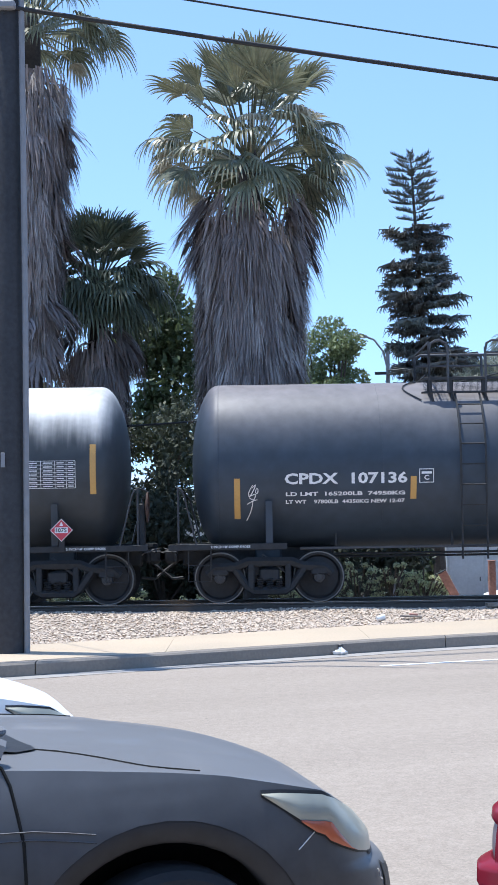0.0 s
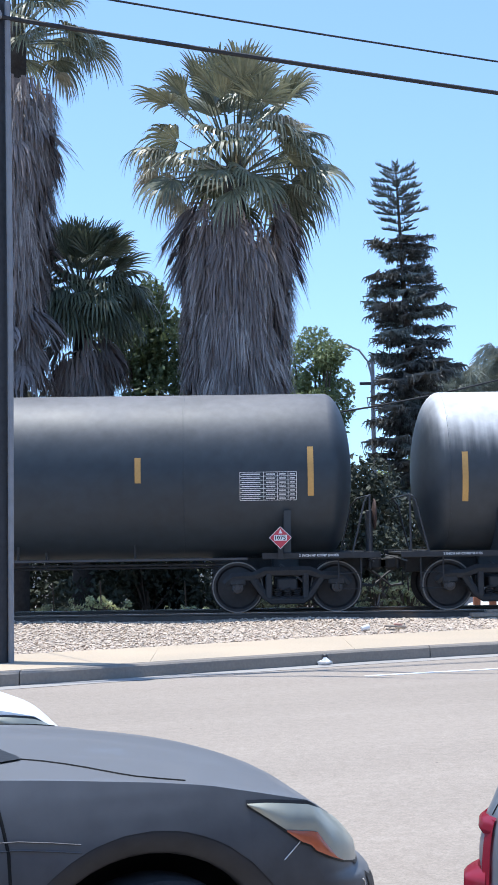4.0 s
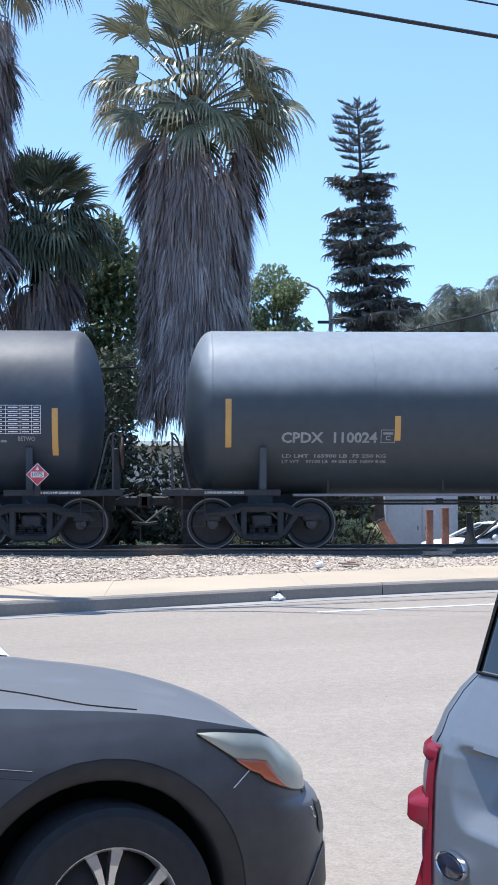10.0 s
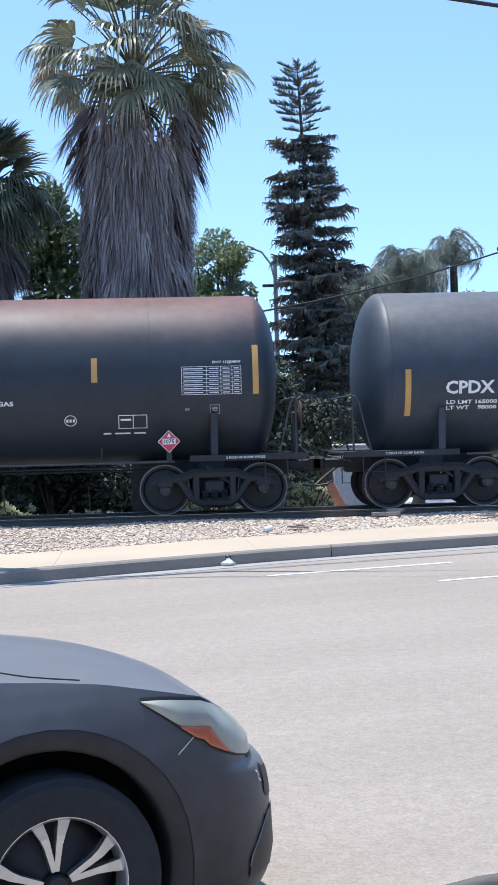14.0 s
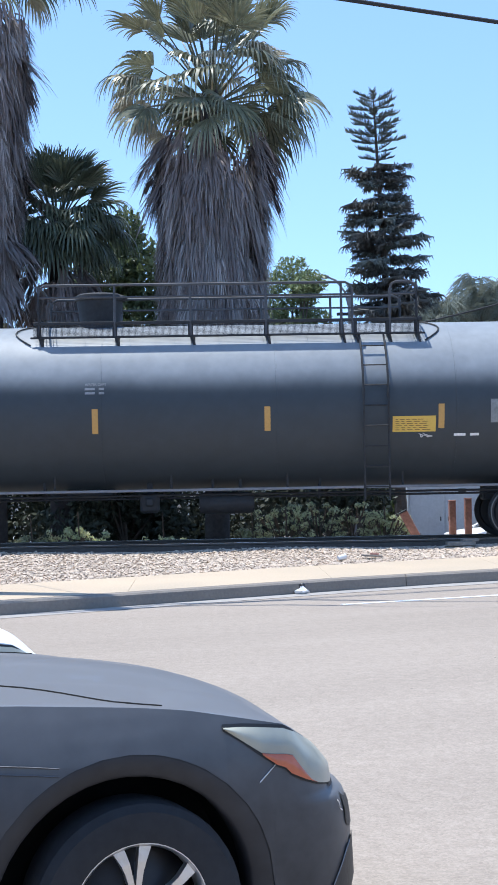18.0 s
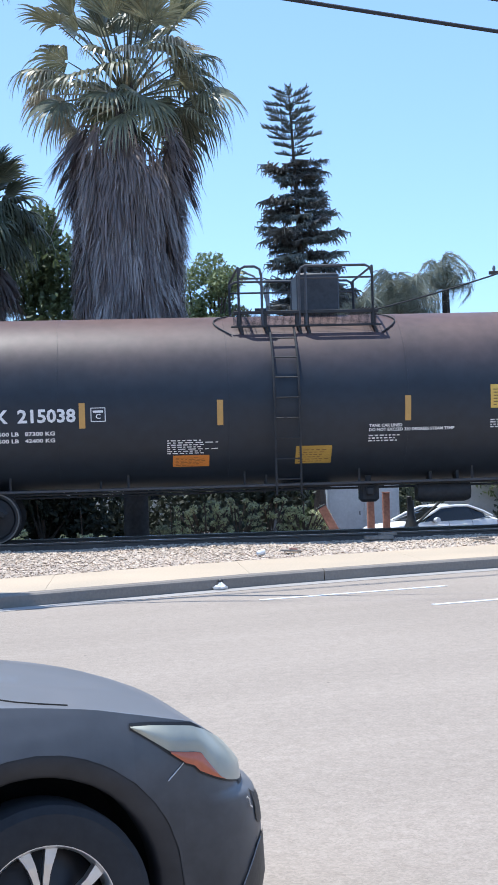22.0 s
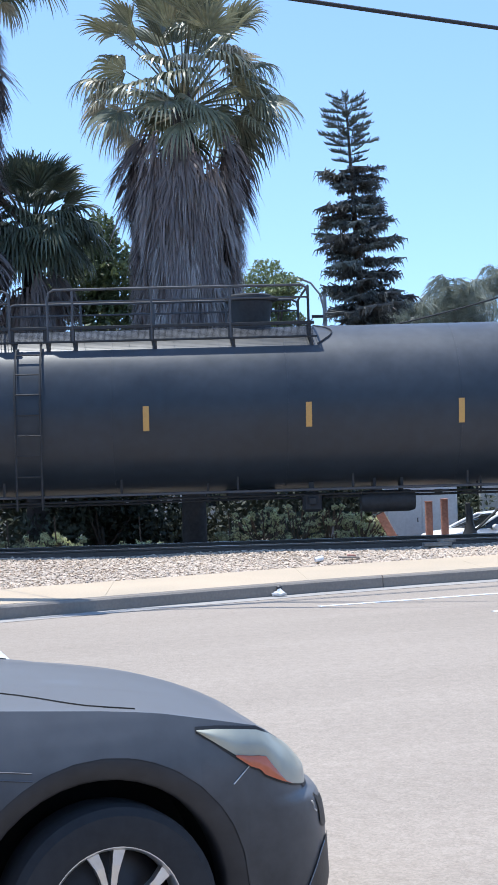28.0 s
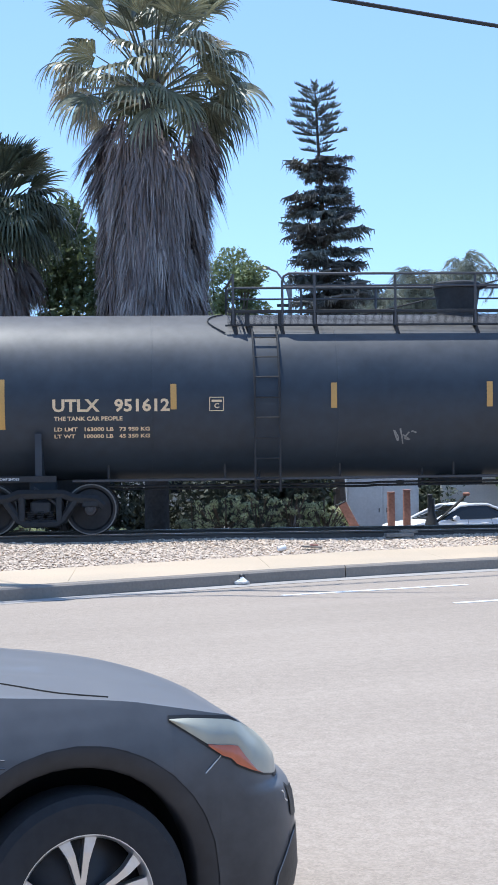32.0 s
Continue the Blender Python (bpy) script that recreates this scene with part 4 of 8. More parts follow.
            s = Shape().tube([(a, y, zt - 0.16), (a + 0.03, y, zt - 0.03), (a + 0.12, y, zt + rise), (b - 0.12, y, zt + rise), (b - 0.03, y, zt - 0.03), (b, y, zt - 0.16)], 0.024)
            part("top_rail", s, GREY_RAIL, car)
            part("mid_rail", Shape().tube([(a, y, zt - 0.20), (b, y, zt - 0.20)], 0.018), GREY_RAIL, car)
            for q in (a, b):
                part("rail_post", Shape().tube([(q, y, zp), (q, y, zt - 0.1)], 0.024), GREY_RAIL, car)
    for x in (pl + 0.1, pr - 0.1):
        part("end_rail", Shape().tube([(x, -y0, zt), (x, y0, zt)], 0.022), GREY_RAIL, car)
    for x in posts + [gate - 0.3, gate + 0.3]:
        # foot plate behind the mesh and a gusset down to the tank
        zs = CENTRE + math.sqrt(r * r - (y0 - 0.02) ** 2) - 0.03
        g = Shape().box(x, -y0 + 0.012, zp + 0.11, 0.085, 0.03, 0.27, 0.008)
        g.put([(x - 0.02, -y0, zp), (x + 0.05, -y0, zs), (x + 0.05, -y0 + 0.24, zs + 0.19), (x - 0.02, -y0 + 0.24, zp), (x + 0.02, -y0, zp), (x + 0.09, -y0, zs), (x + 0.09, -y0 + 0.24, zs + 0.19), (x + 0.02, -y0 + 0.24, zp)],
              [(0, 1, 2, 3), (4, 7, 6, 5), (0, 4, 5, 1), (1, 5, 6, 2), (2, 6, 7, 3), (3, 7, 4, 0)])
        part("bracket", g, DARK_STEEL, car, smooth=0)
    # a bent dark tube from the platform's ends down the tank, modelling the rail's shadow
    for sg, xe in ((-1, pl), (1, pr)):
        arc = [(xe + sg * (0.05 + 0.30 * math.sin(math.pi * k / 8)), -(r + 0.02) * math.cos(a_), CENTRE + (r + 0.02) * math.sin(a_)) for k, a_ in enumerate(np.linspace(1.35, 0.80, 9))]
        part("stay", Shape().tube(arc, 0.014, 5), DARK_STEEL, car)
    # ladder
    ang = np.linspace(math.asin(min(1, (zp - CENTRE) / (r + 0.09))), -0.25, 8)
    for sx in (-0.22, 0.22):
        pts = [(lad + sx, -(r + 0.09) * math.cos(a), CENTRE + (r + 0.09) * math.sin(a)) for a in ang] + [(lad + sx, -r - 0.05, 1.2), (lad + sx, -r - 0.03, 0.75)]
        part("ladder_rail", Shape().tube(pts, 0.020), DARK_STEEL, car)
    z = zp - 0.25
    while z > 0.7:
        a = (z - CENTRE) / (r + 0.09)
        y = -(r + 0.09) * math.sqrt(max(0.02, 1 - min(1, a * a))) if a > -0.25 else -(r + 0.05)
        part("rung", Shape().rod((lad - 0.22, y, z), (lad + 0.22, y, z), 0.013, n=6), DARK_STEEL, car)
        z -= 0.36
    # valve housing
    vx = spec["dome"]
    if spec.get("box_dome"):
        part("valve_housing", Shape().box(vx, 0, CENTRE + r + 0.40, 0.80, 0.80, 0.72, 0.03), BLACK_STEEL, car)
    else:
        prof = [(0.0, 0.62), (0.40, 0.61), (0.46, 0.58), (0.47, 0.53), (0.47, 0.49), (0.44, 0.47), (0.37, 0.06), (0.41, 0.0), (0.42, -0.15), (0.0, -0.15)]
        part("valve_housing", Shape().lathe([(p * 0.98, q) for p, q in reversed(prof)], 28, "z", at=(vx, 0, CENTRE + r)), DARK_STEEL, car)
        part("housing_hinge", Shape().box(vx + 0.42, -0.1, CENTRE + r + 0.52, 0.12, 0.3, 0.10, 0.02).rod((vx + 0.5, -0.3, CENTRE + r + 0.52), (vx + 0.5, 0.1, CENTRE + r + 0.52), 0.025), DARK_STEEL, car)
    # stripes
    for i, x in enumerate(spec["stripes"]):
        big = i == 0 or i == len(spec["stripes"]) - 1
        lo, hi = spec.get("big_right", spec["big"]) if big and i else spec["big"] if big else spec["small"]
        decal("reflective_stripe", x - 0.053, x + 0.053, lo, hi, YELLOW, car, r)
    for item in spec["marks"]:
        kind, args = item[0], item[1:]
        if kind == "text":
            write(*args[:5], args[5], car, r)
        elif kind == "bars":
            bars(*args, car, r)
        elif kind == "label":
            lab = decal("label_plate", *args[:4], args[4], car, r)
            q = random.Random(int(args[0] * 100))
            n = 6
            for i in range(n):
                z = args[2] + (args[3] - args[2]) * (0.12 + 0.78 * i / n)
                bars(args[0] + 0.05, args[1] - 0.05 - 0.25 * q.random() * (args[1] - args[0]), z, (args[3] - args[2]) * 0.04, [q.uniform(0.6, 2) for _ in range(5)], LABEL_INK, lab, r)
        elif kind == "print":
            q = random.Random(int(args[0] * 100))
            for i in range(args[4]):
                pitch = (args[3] - args[2]) / args[4]
                bars(args[0], args[1] - (args[1] - args[0]) * q.choice((0.0, 0.1, 0.3, 0.35, 0.4)), args[2] + pitch * i, pitch * 0.45, [q.uniform(0.4, 1.6) for _ in range(7)], args[5], car, r)
        elif kind == "roundel":
            cx, cz, rad, mat = args
            rows_r = [[on_tank(cx + k * math.cos(a), cz + k * math.sin(a), r, 0.009) for a in np.linspace(0, 2 * math.pi, 25)] for k in (rad, rad - 0.014)]
            rd = part("stencil_ring", Shape().sheet(rows_r), mat, car, smooth=0)
            bars(cx - rad * 0.7, cx + rad * 0.7, cz - 0.03, 0.06, [1, 1, 1], mat, rd, r)
        elif kind == "plain":
            decal("painted_patch", *args[:4], args[4], car, r)
        elif kind == "frame":
            x0, x1, z0, z1, mat = args
            s = Shape()
            t = 0.014
            for a, b, c, d in ((x0, x1, z0, z0 + t), (x0, x1, z1 - t, z1), (x0, x0 + t, z0, z1), (x1 - t, x1, z0, z1)):
                s.sheet([[on_tank(u, v, r) for u in (a, b)] for v in (c, d)])
            fr = part("stencil_frame", s, mat, car, smooth=0)
            if x1 - x0 < 0.32:
                write("C", (x0 + x1) / 2 - 0.045, (x0 + x1) / 2 + 0.045, z0 + 0.05, z0 + 0.14, mat, fr, r)
                bars(x0 + 0.04, x1 - 0.04, z1 - 0.09, 0.04, [1], mat, fr, r)
            else:
                bars(x0 + 0.04, (x0 + x1) / 2 - 0.03, z0 + (z1 - z0) * 0.6, 0.04, [1], mat, fr, r)
                decal("panel_line", (x0 + x1) / 2, (x0 + x1) / 2 + t, z0, z1, mat, fr, r)
        elif kind == "table":
            data_table(*args[:4], car, r, args[4])
        elif kind == "placard":
            placard(args[0], args[1], car, r, len(args) > 2)
        elif kind == "spray":
            spray_tag(*args[:6], car, r, *args[6:])
        elif kind == "crack":
            paint_crack(args[1:], car, r, args[0])
    return car

def car_marks(main, x0, x1, ink, ld, lt, lx1, plate, pmat=None, slogan=0.0, rows=(2.05, 1.88, 1.75), tall=0.22):
    """The reporting mark, an optional slogan under it, and the two weight lines; rows: their heights."""
    z, a, b = rows
    out = [("text", main, x0, x1, z, z + tall, ink)]
    if slogan:
        out.append(("text", "THE TANK CAR PEOPLE", x0 + 0.02, x0 + slogan, z - 0.155, z - 0.075, ink))
    out += [("text", ld, x0 + 0.02, lx1, a, a + 0.078, ink), ("text", lt, x0 + 0.02, lx1, b, b + 0.078, ink)]
    if plate:
        out.append(("frame", plate, plate + 0.26, z + 0.0, z + 0.25, pmat or ink))
    return out


W, G, Y = WHITE_INK, GREY_INK, GOLD_INK
SPECS = [
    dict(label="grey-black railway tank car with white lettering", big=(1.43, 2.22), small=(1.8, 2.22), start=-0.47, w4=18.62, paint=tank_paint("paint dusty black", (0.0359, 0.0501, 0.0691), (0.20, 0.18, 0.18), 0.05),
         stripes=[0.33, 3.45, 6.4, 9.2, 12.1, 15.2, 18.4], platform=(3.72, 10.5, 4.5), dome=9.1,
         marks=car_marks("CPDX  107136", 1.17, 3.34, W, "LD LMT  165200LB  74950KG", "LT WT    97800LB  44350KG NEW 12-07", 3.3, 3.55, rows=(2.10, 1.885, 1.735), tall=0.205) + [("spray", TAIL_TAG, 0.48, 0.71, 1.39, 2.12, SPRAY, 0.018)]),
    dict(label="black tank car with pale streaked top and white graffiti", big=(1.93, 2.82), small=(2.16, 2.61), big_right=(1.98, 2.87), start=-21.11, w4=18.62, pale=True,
         paint=tank_paint("paint streaked black", (0.040, 0.047, 0.054), (0.58, 0.57, 0.555), 0.14, streak=0.16, lit_high=0.72),
         stripes=[0.25, 3.39, 6.39, 9.19, 12.11, 15.23, 18.43], platform=(3.84, 10.55, 4.54), dome=9.1,
         marks=car_marks("CPDX 110069", 1.17, 3.06, W, "LD LMT  165400 LB  75050 KG", "LT WT    97600 LB  44250 KG", 2.7, 3.5, rows=(2.045, 1.80, 1.66), tall=0.22)
         + [("label", 13.14, 13.95, 2.19, 2.50, YELLOW_LABEL), ("text", "LIQUEFIED", 15.88, 16.52, 2.61, 2.71, W), ("text", "PETROLEUM GAS", 15.72, 16.72, 2.455, 2.56, W), ("text", "NON-ODORIZED", 15.76, 16.68, 2.30, 2.40, W),
            ("table", 17.07, 18.12, 2.1, 2.58, W), ("placard", 17.87, 1.36), ("bars", 16.45, 16.7, 1.75, 0.03, [1, 1], W), ("frame", 16.85, 17.0, 1.72, 1.82, W),
            ("spray", WING_TAG, 8.5, 11.5, 1.50, 2.18, SPRAY, 0.05), ("bars", 9.55, 9.95, 2.9, 0.06, [1, 1], W), ("plain", 3.1, 3.4, 1.55, 1.85, SPRAY_DIM)]),
    dict(label="black railway tank car with yellow lettering and outlined graffiti", big=(2.07, 2.95), small=(2.33, 2.78), start=-41.45, w4=18.32, paint=tank_paint("paint plain black", (0.0315, 0.0410, 0.0505), (0.165, 0.158, 0.158), 0.15),
         stripes=[0.5, 3.64, 6.43, 9.12, 11.7, 14.8, 17.85], platform=(4.05, 10.32, 4.85), dome=9.1,
         marks=car_marks("UTLX  952582", 1.15, 3.42, CREAM_INK, "LD LMT   164000LB   74400 KG", "LT WT     99000 LB   44900 KG", 2.82, 4.17, slogan=1.22, rows=(2.085, 1.745, 1.615), tall=0.225)
         + [("label", 5.55, 6.24, 2.12, 2.49, YELLOW_LABEL), ("spray", BUBBLE_TAG, 9.66, 12.05, 1.2, 2.34, SPRAY, 0.04), ("plain", 1.68, 1.84, 1.43, 1.56, SPRAY), ("spray", scribble(22, 5), 6.5, 7.1, 1.55, 1.75, SPRAY_DIM, 0.03),
            ("spray", scribble(23, 5), 7.65, 8.0, 1.55, 1.9, SPRAY_DIM, 0.03), ("spray", scribble(24, 3), 0.4, 0.95, 2.95, 3.1, SPRAY, 0.022), ("table", 16.6, 17.6, 2.0, 2.5, W), ("placard", 17.3, 1.34)]),
    dict(label="blue-grey weathered railway tank car with faded lettering", big=(1.8, 2.68), small=(1.93, 2.38), big_right=(1.75, 2.64), start=-62.35, w4=18.58, pale=True, paint=tank_paint("paint blue grey", (0.043, 0.054, 0.064), (0.245, 0.265, 0.285), 0.12, lit_high=0.42, wave=0.08, patch=0.18),
         stripes=[0.27, 3.28, 6.15, 9.35, 12.55, 15.53, 18.38], platform=(8.09, 15.19, 14.38), dome=9.4,
         marks=car_marks("CPDX  110024", 1.21, 2.92, G, "LD LMT  165900 LB  75 250 KG", "LT WT    97100 LB  44 050 KG  NEW 8-06", 3.1, 2.98, rows=(1.885, 1.59, 1.47), tall=0.205)
         + [("label", 14.58, 15.42, 2.02, 2.30, YELLOW_OLD), ("text", "LIQUEFIED", 16.0, 16.6, 2.37, 2.46, G), ("text", "PETROLEUM GAS", 16.0, 16.95, 2.225, 2.315, G), ("text", "NON ODORIZED", 16.0, 16.85, 2.08, 2.17, G),
            ("table", 16.95, 18.0, 2.04, 2.58, G), ("placard", 17.85, 1.33), ("bars", 9.5, 9.85, 2.72, 0.05, [1, 1], G), ("bars", 9.5, 9.85, 2.62, 0.05, [1.2, 1], G), ("crack", 1, (6.9 - 1.3, 3.06), (6.0, 2.88), (6.4, 2.87), (6.7, 3.03), (6.8, 3.1)), ("crack", 2, (6.75, 3.08), (7.0, 3.2), (7.2, 3.17)), ("crack", 3, (5.05, 3.26), (5.3, 3.37)), ("crack", 4, (5.48, 3.62), (5.51, 3.36)), ("crack", 5, (7.31, 3.55), (7.32, 3.36))]),
    dict(label="plain black railway tank car with bold white lettering", big=(1.64, 2.51), small=(2.06, 2.5), start=-83.33, w4=18.63, paint=tank_paint("paint satin black", (0.0304, 0.0431, 0.0602), (0.125, 0.122, 0.125), -0.05),
         stripes=[0.27, 3.05, 5.6, 8.58, 11.85, 15.0, 18.2], platform=(8.21, 14.95, 14.16), dome=9.15,
         marks=car_marks("CPDX  111010", 0.95, 3.0, W, "LD LMT 165000 LB 74850 KG", "LT WT    98000 LB 44450 KG", 2.7, 3.84, rows=(2.05, 1.86, 1.75), tall=0.245)
         + [("label", 15.07, 15.83, 2.07, 2.35, YELLOW_OLD), ("text", "LIQUEFIED", 16.0, 16.5, 2.18, 2.27, W), ("text", "PETROLEUM GAS", 15.9, 16.6, 2.06, 2.15, W), ("text", "NON ODORIZED", 15.95, 16.6, 1.90, 1.99, W),
            ("table", 16.9, 17.95, 2.06, 2.56, W), ("placard", 17.9, 1.345), ("text", "BETWO", 17.55, 17.85, 1.92, 2.01, G), ("bars", 16.9, 17.35, 1.90, 0.04, [1.3, 1, 1], G), ("plain", 15.55, 15.7, 2.72, 2.82, SPRAY)]),
    dict(label="black tank car with rusty red top and script graffiti", big=(2.14, 2.99), small=(2.4, 2.83), big_right=(2.14, 3.02), start=-103.26, w4=17.6, paint=tank_paint("paint rusty black", (0.0220, 0.0293, 0.0401), (0.165, 0.088, 0.075), 0.28),
         stripes=[0.12, 2.94, 5.9, 8.8, 11.7, 14.62, 17.46], platform=(2.83, 10.1, 3.97), dome=8.8,
         marks=car_marks("CPDX   115018", 1.35, 3.42, W, "LD LMT   163700 LB   74250 KG", "LT WT      99300 LB   45050 KG", 3.05, 4.45, rows=(2.04, 1.835, 1.705), tall=0.23)
         + [("text", "LIQUEFIED PETROLEUM GAS", 11.26, 13.2, 2.0, 2.10, W), ("text", "NON-ODORIZED", 11.26, 12.33, 1.78, 1.88, W), ("label", 9.75, 10.45, 1.36, 1.69, ORANGE_LABEL), ("frame", 15.02, 15.53, 1.52, 1.80, W),
            ("table", 16.15, 17.2, 2.15, 2.64, W), ("text", "DOT 112J340W", 16.7, 17.2, 2.68, 2.74, W), ("placard", 15.9, 1.335), ("spray", SCRIPT_TAG, 4.4, 5.9, 1.05, 1.75, SPRAY, 0.045), ("bars", 14.75, 15.5, 1.40, 0.035, [1, 2, 1.5], W), ("frame", 16.64, 16.82, 1.78, 1.96, G), ("bars", 16.2, 16.28, 1.86, 0.04, [1], G),
            ("roundel", 14.18, 1.71, 0.11, W), ("spray", scribble(32, 4), 1.1, 1.7, 1.52, 1.7, SPRAY_DIM, 0.03), ("spray", scribble(34, 4), 3.2, 3.6, 1.55, 1.8, SPRAY_DIM, 0.03)]),
    dict(label="blue-grey railway tank car with a small outlined graffiti tag", big=(1.8, 2.68), small=(1.99, 2.43), big_right=(1.87, 2.76), start=-124.17, w4=18.54, pale=True, paint=tank_paint("paint slate grey", (0.040, 0.050, 0.059), (0.235, 0.255, 0.275), 0.12, lit_high=0.42, wave=0.08, patch=0.18),
         stripes=[0.28, 3.31, 6.09, 9.19, 12.23, 15.32, 18.3], platform=(8.08, 15.07, 14.15), dome=9.2,
         marks=car_marks("CPDX  110097", 1.2, 2.87, W, "LD LMT  165700 LB  75 150 KG", "LT WT    97300 LB  44 150 KG  NEW 8-06", 3.0, 3.03, G, rows=(1.945, 1.645, 1.53), tall=0.205)
         + [("label", 14.45, 15.22, 1.93, 2.22, YELLOW_LABEL), ("spray", BLOCK_TAG, 6.42, 7.34, 2.38, 2.80, SPRAY, 0.022), ("spray", cloud(), 6.30, 7.5, 2.20, 2.92, SPRAY_DIM, 0.016), ("crack", 6, (3.75, 4.12), (3.77, 3.5), (3.79, 2.85)), ("crack", 7, (5.42, 3.95), (5.44, 3.4)), ("text", "WATER CAPY", 9.02, 9.4, 2.84, 2.89, G), ("bars", 9.02, 9.36, 2.765, 0.04, [1.3, 0.7], G),
            ("bars", 9.02, 9.36, 2.69, 0.04, [1.3, 0.7], G), ("plain", 16.2, 16.78, 2.08, 2.50, SPRAY_DIM), ("plain", 16.78, 17.1, 2.08, 2.36, SPRAY_DIM), ("table", 17.12, 18.15, 2.06, 2.55, W), ("plain", 16.47, 17.0, 1.765, 1.89, WHITE_INK), ("text", "NON-ODORIZED", 16.5, 16.97, 1.785, 1.87, RED_INK),
            ("plain", 16.4, 16.93, 1.54, 1.74, SPRAY), ("text", "LIQUEFIED", 16.5, 16.85, 1.65, 1.72, RED_INK), ("text", "PETROLEUM GAS", 16.43, 16.9, 1.56, 1.63, RED_INK), ("placard", 17.86, 1.345), ("bars", 15.55, 16.0, 1.84, 0.05, [1.3, 1], W), ("spray", scribble(43, 3), 14.9, 15.15, 1.82, 1.92, SPRAY, 0.015)]),
    dict(label="black tank car with brown-red top and small platform", big=(1.62, 2.48), small=(2.01, 2.46), start=-142.05, w4=15.55, radius=1.57, paint=tank_paint("paint red brown top", (0.0183, 0.0248, 0.0352), (0.118, 0.068, 0.058), 0.1),
         stripes=[0.29, 3.42, 5.84, 9.2, 12.24, 15.33], platform=(6.16, 8.8, 7.02), dome=7.8, box_dome=True, rail=1.05, seams=[3.0, 6.0, 9.2, 12.3],
         marks=car_marks("CPDX  215038", 1.22, 3.31, W, "LD  LMT  192500 LB   87300 KG", "LT  WT     93500 LB   42400 KG", 2.94, 3.57, rows=(2.125, 1.895, 1.765), tall=0.245)
         + [("label", 10.7, 11.4, 2.2, 2.62, YELLOW_LABEL), ("label", 7.2, 7.85, 1.14, 1.56, YELLOW_OLD), ("label", 5.0, 5.65, 1.14, 1.42, ORANGE_LABEL), ("text", "TANK CAR LINED", 8.5, 9.1, 1.9, 1.96, W),
            ("text", "DO NOT EXCEED 330 DEGREES STEAM TEMP", 8.5, 10.05, 1.82, 1.88, W), ("print", 8.5, 9.3, 1.62, 1.78, 3, W), ("print", 10.7, 11.5, 1.84, 2.02, 4, W),
            ("table", 14.2, 15.25, 2.11, 2.57, W), ("frame", 13.72, 14.18, 1.60, 1.87, W), ("placard", 14.67, 1.47, 1), ("print", 12.3, 13.1, 1.78, 1.92, 3, W), ("print", 4.9, 5.9, 1.46, 1.77, 7, W)]),
    dict(label="black railway tank car with yellow lettering", big=(1.92, 2.8), small=(2.15, 2.61), big_right=(1.96, 2.85), start=-162.22, w4=17.73, radius=1.56, paint=tank_paint("paint clean black", (0.0266, 0.0382, 0.0560), (0.16, 0.16, 0.163), 0.1),
         stripes=[0.13, 3.4, 6.2, 9.15, 12.0, 14.95, 17.66], platform=(7.63, 13.62, 12.76), dome=8.75,
         marks=car_marks("UTLX  951542", 1.0, 3.1, Y, "LD LMT    163600 LB   74 200 KG", "LT WT      99400 LB   45 100 KG", 2.85, 3.65, slogan=1.22, rows=(2.01, 1.60, 1.47), tall=0.235)
         + [("label", 9.55, 10.3, 2.2, 2.52, YELLOW_LABEL), ("text", "NON ODORIZED", 13.15, 14.2, 1.985, 2.085, Y), ("text", "LIQUEFIED", 13.15, 13.85, 1.85, 1.945, Y), ("text", "PETROLEUM", 13.15, 14.0, 1.715, 1.81, Y), ("text", "GAS", 13.15, 13.45, 1.59, 1.68, Y),
            ("table", 16.4, 17.43, 2.05, 2.56, W), ("plain", 16.2, 16.48, 1.78, 1.89, WHITE_INK), ("bars", 15.5, 15.78, 1.75, 0.025, [1, 1], Y), ("bars", 15.5, 15.78, 1.70, 0.025, [1, 2], Y), ("frame", 15.82, 15.97, 1.68, 1.80, Y), ("placard", 16.95, 1.405)]),
    dict(label="glossy black railway tank car with wide white lettering", big=(1.65, 2.52), small=(2.09, 2.53), start=-182.5, w4=17.86, paint=tank_paint("paint glossy black", (0.0235, 0.0315, 0.0428), (0.075, 0.078, 0.085), 0.05, rough=0.32),
         stripes=[0.49, 4.0, 6.79, 9.67, 12.4, 15.1, 17.45], platform=(4.0, 9.85, 4.73), dome=8.75,
         marks=car_marks("CBTX  788054", 1.05, 3.35, W, "LD LMT     155100 LB  70 350 KG", "LT WT      107900 LB  48 950 KG", 2.95, None, rows=(1.89, 1.685, 1.555), tall=0.26)
         + [("text", "NON-ODORIZED", 14.2, 15.3, 1.76, 1.86, W), ("text", "LIQUEFIED PETROLEUM GAS", 14.2, 15.45, 1.545, 1.64, W), ("table", 16.15, 17.22, 2.04, 2.52, W), ("placard", 16.95, 1.375), ("bars", 15.5, 15.85, 1.62, 0.025, [1, 1], W), ("bars", 15.5, 15.85, 1.54, 0.025, [1, 1], W), ("bars", 15.5, 15.85, 1.46, 0.025, [1, 1.5], W)]),
    dict(label="black railway tank car with cream lettering and an orange band", big=(1.88, 2.77), small=(2.22, 2.67), start=-202.73, w4=17.82, paint=tank_paint("paint dull black", (0.0250, 0.0358, 0.0504), (0.105, 0.103, 0.105), 0.15),
         stripes=[0.27, 3.27, 6.12, 8.93, 11.68, 14.53, 17.6], platform=(4.27, 10.37, 4.92), dome=8.7,
         marks=car_marks("UTLX   951612", 1.15, 3.2, CREAM_INK, "LD LMT   163000 LB   73 950 KG", "LT WT    100000 LB   45 350 KG", 2.85, 3.9, slogan=1.22, rows=(2.185, 1.835, 1.70), tall=0.235)
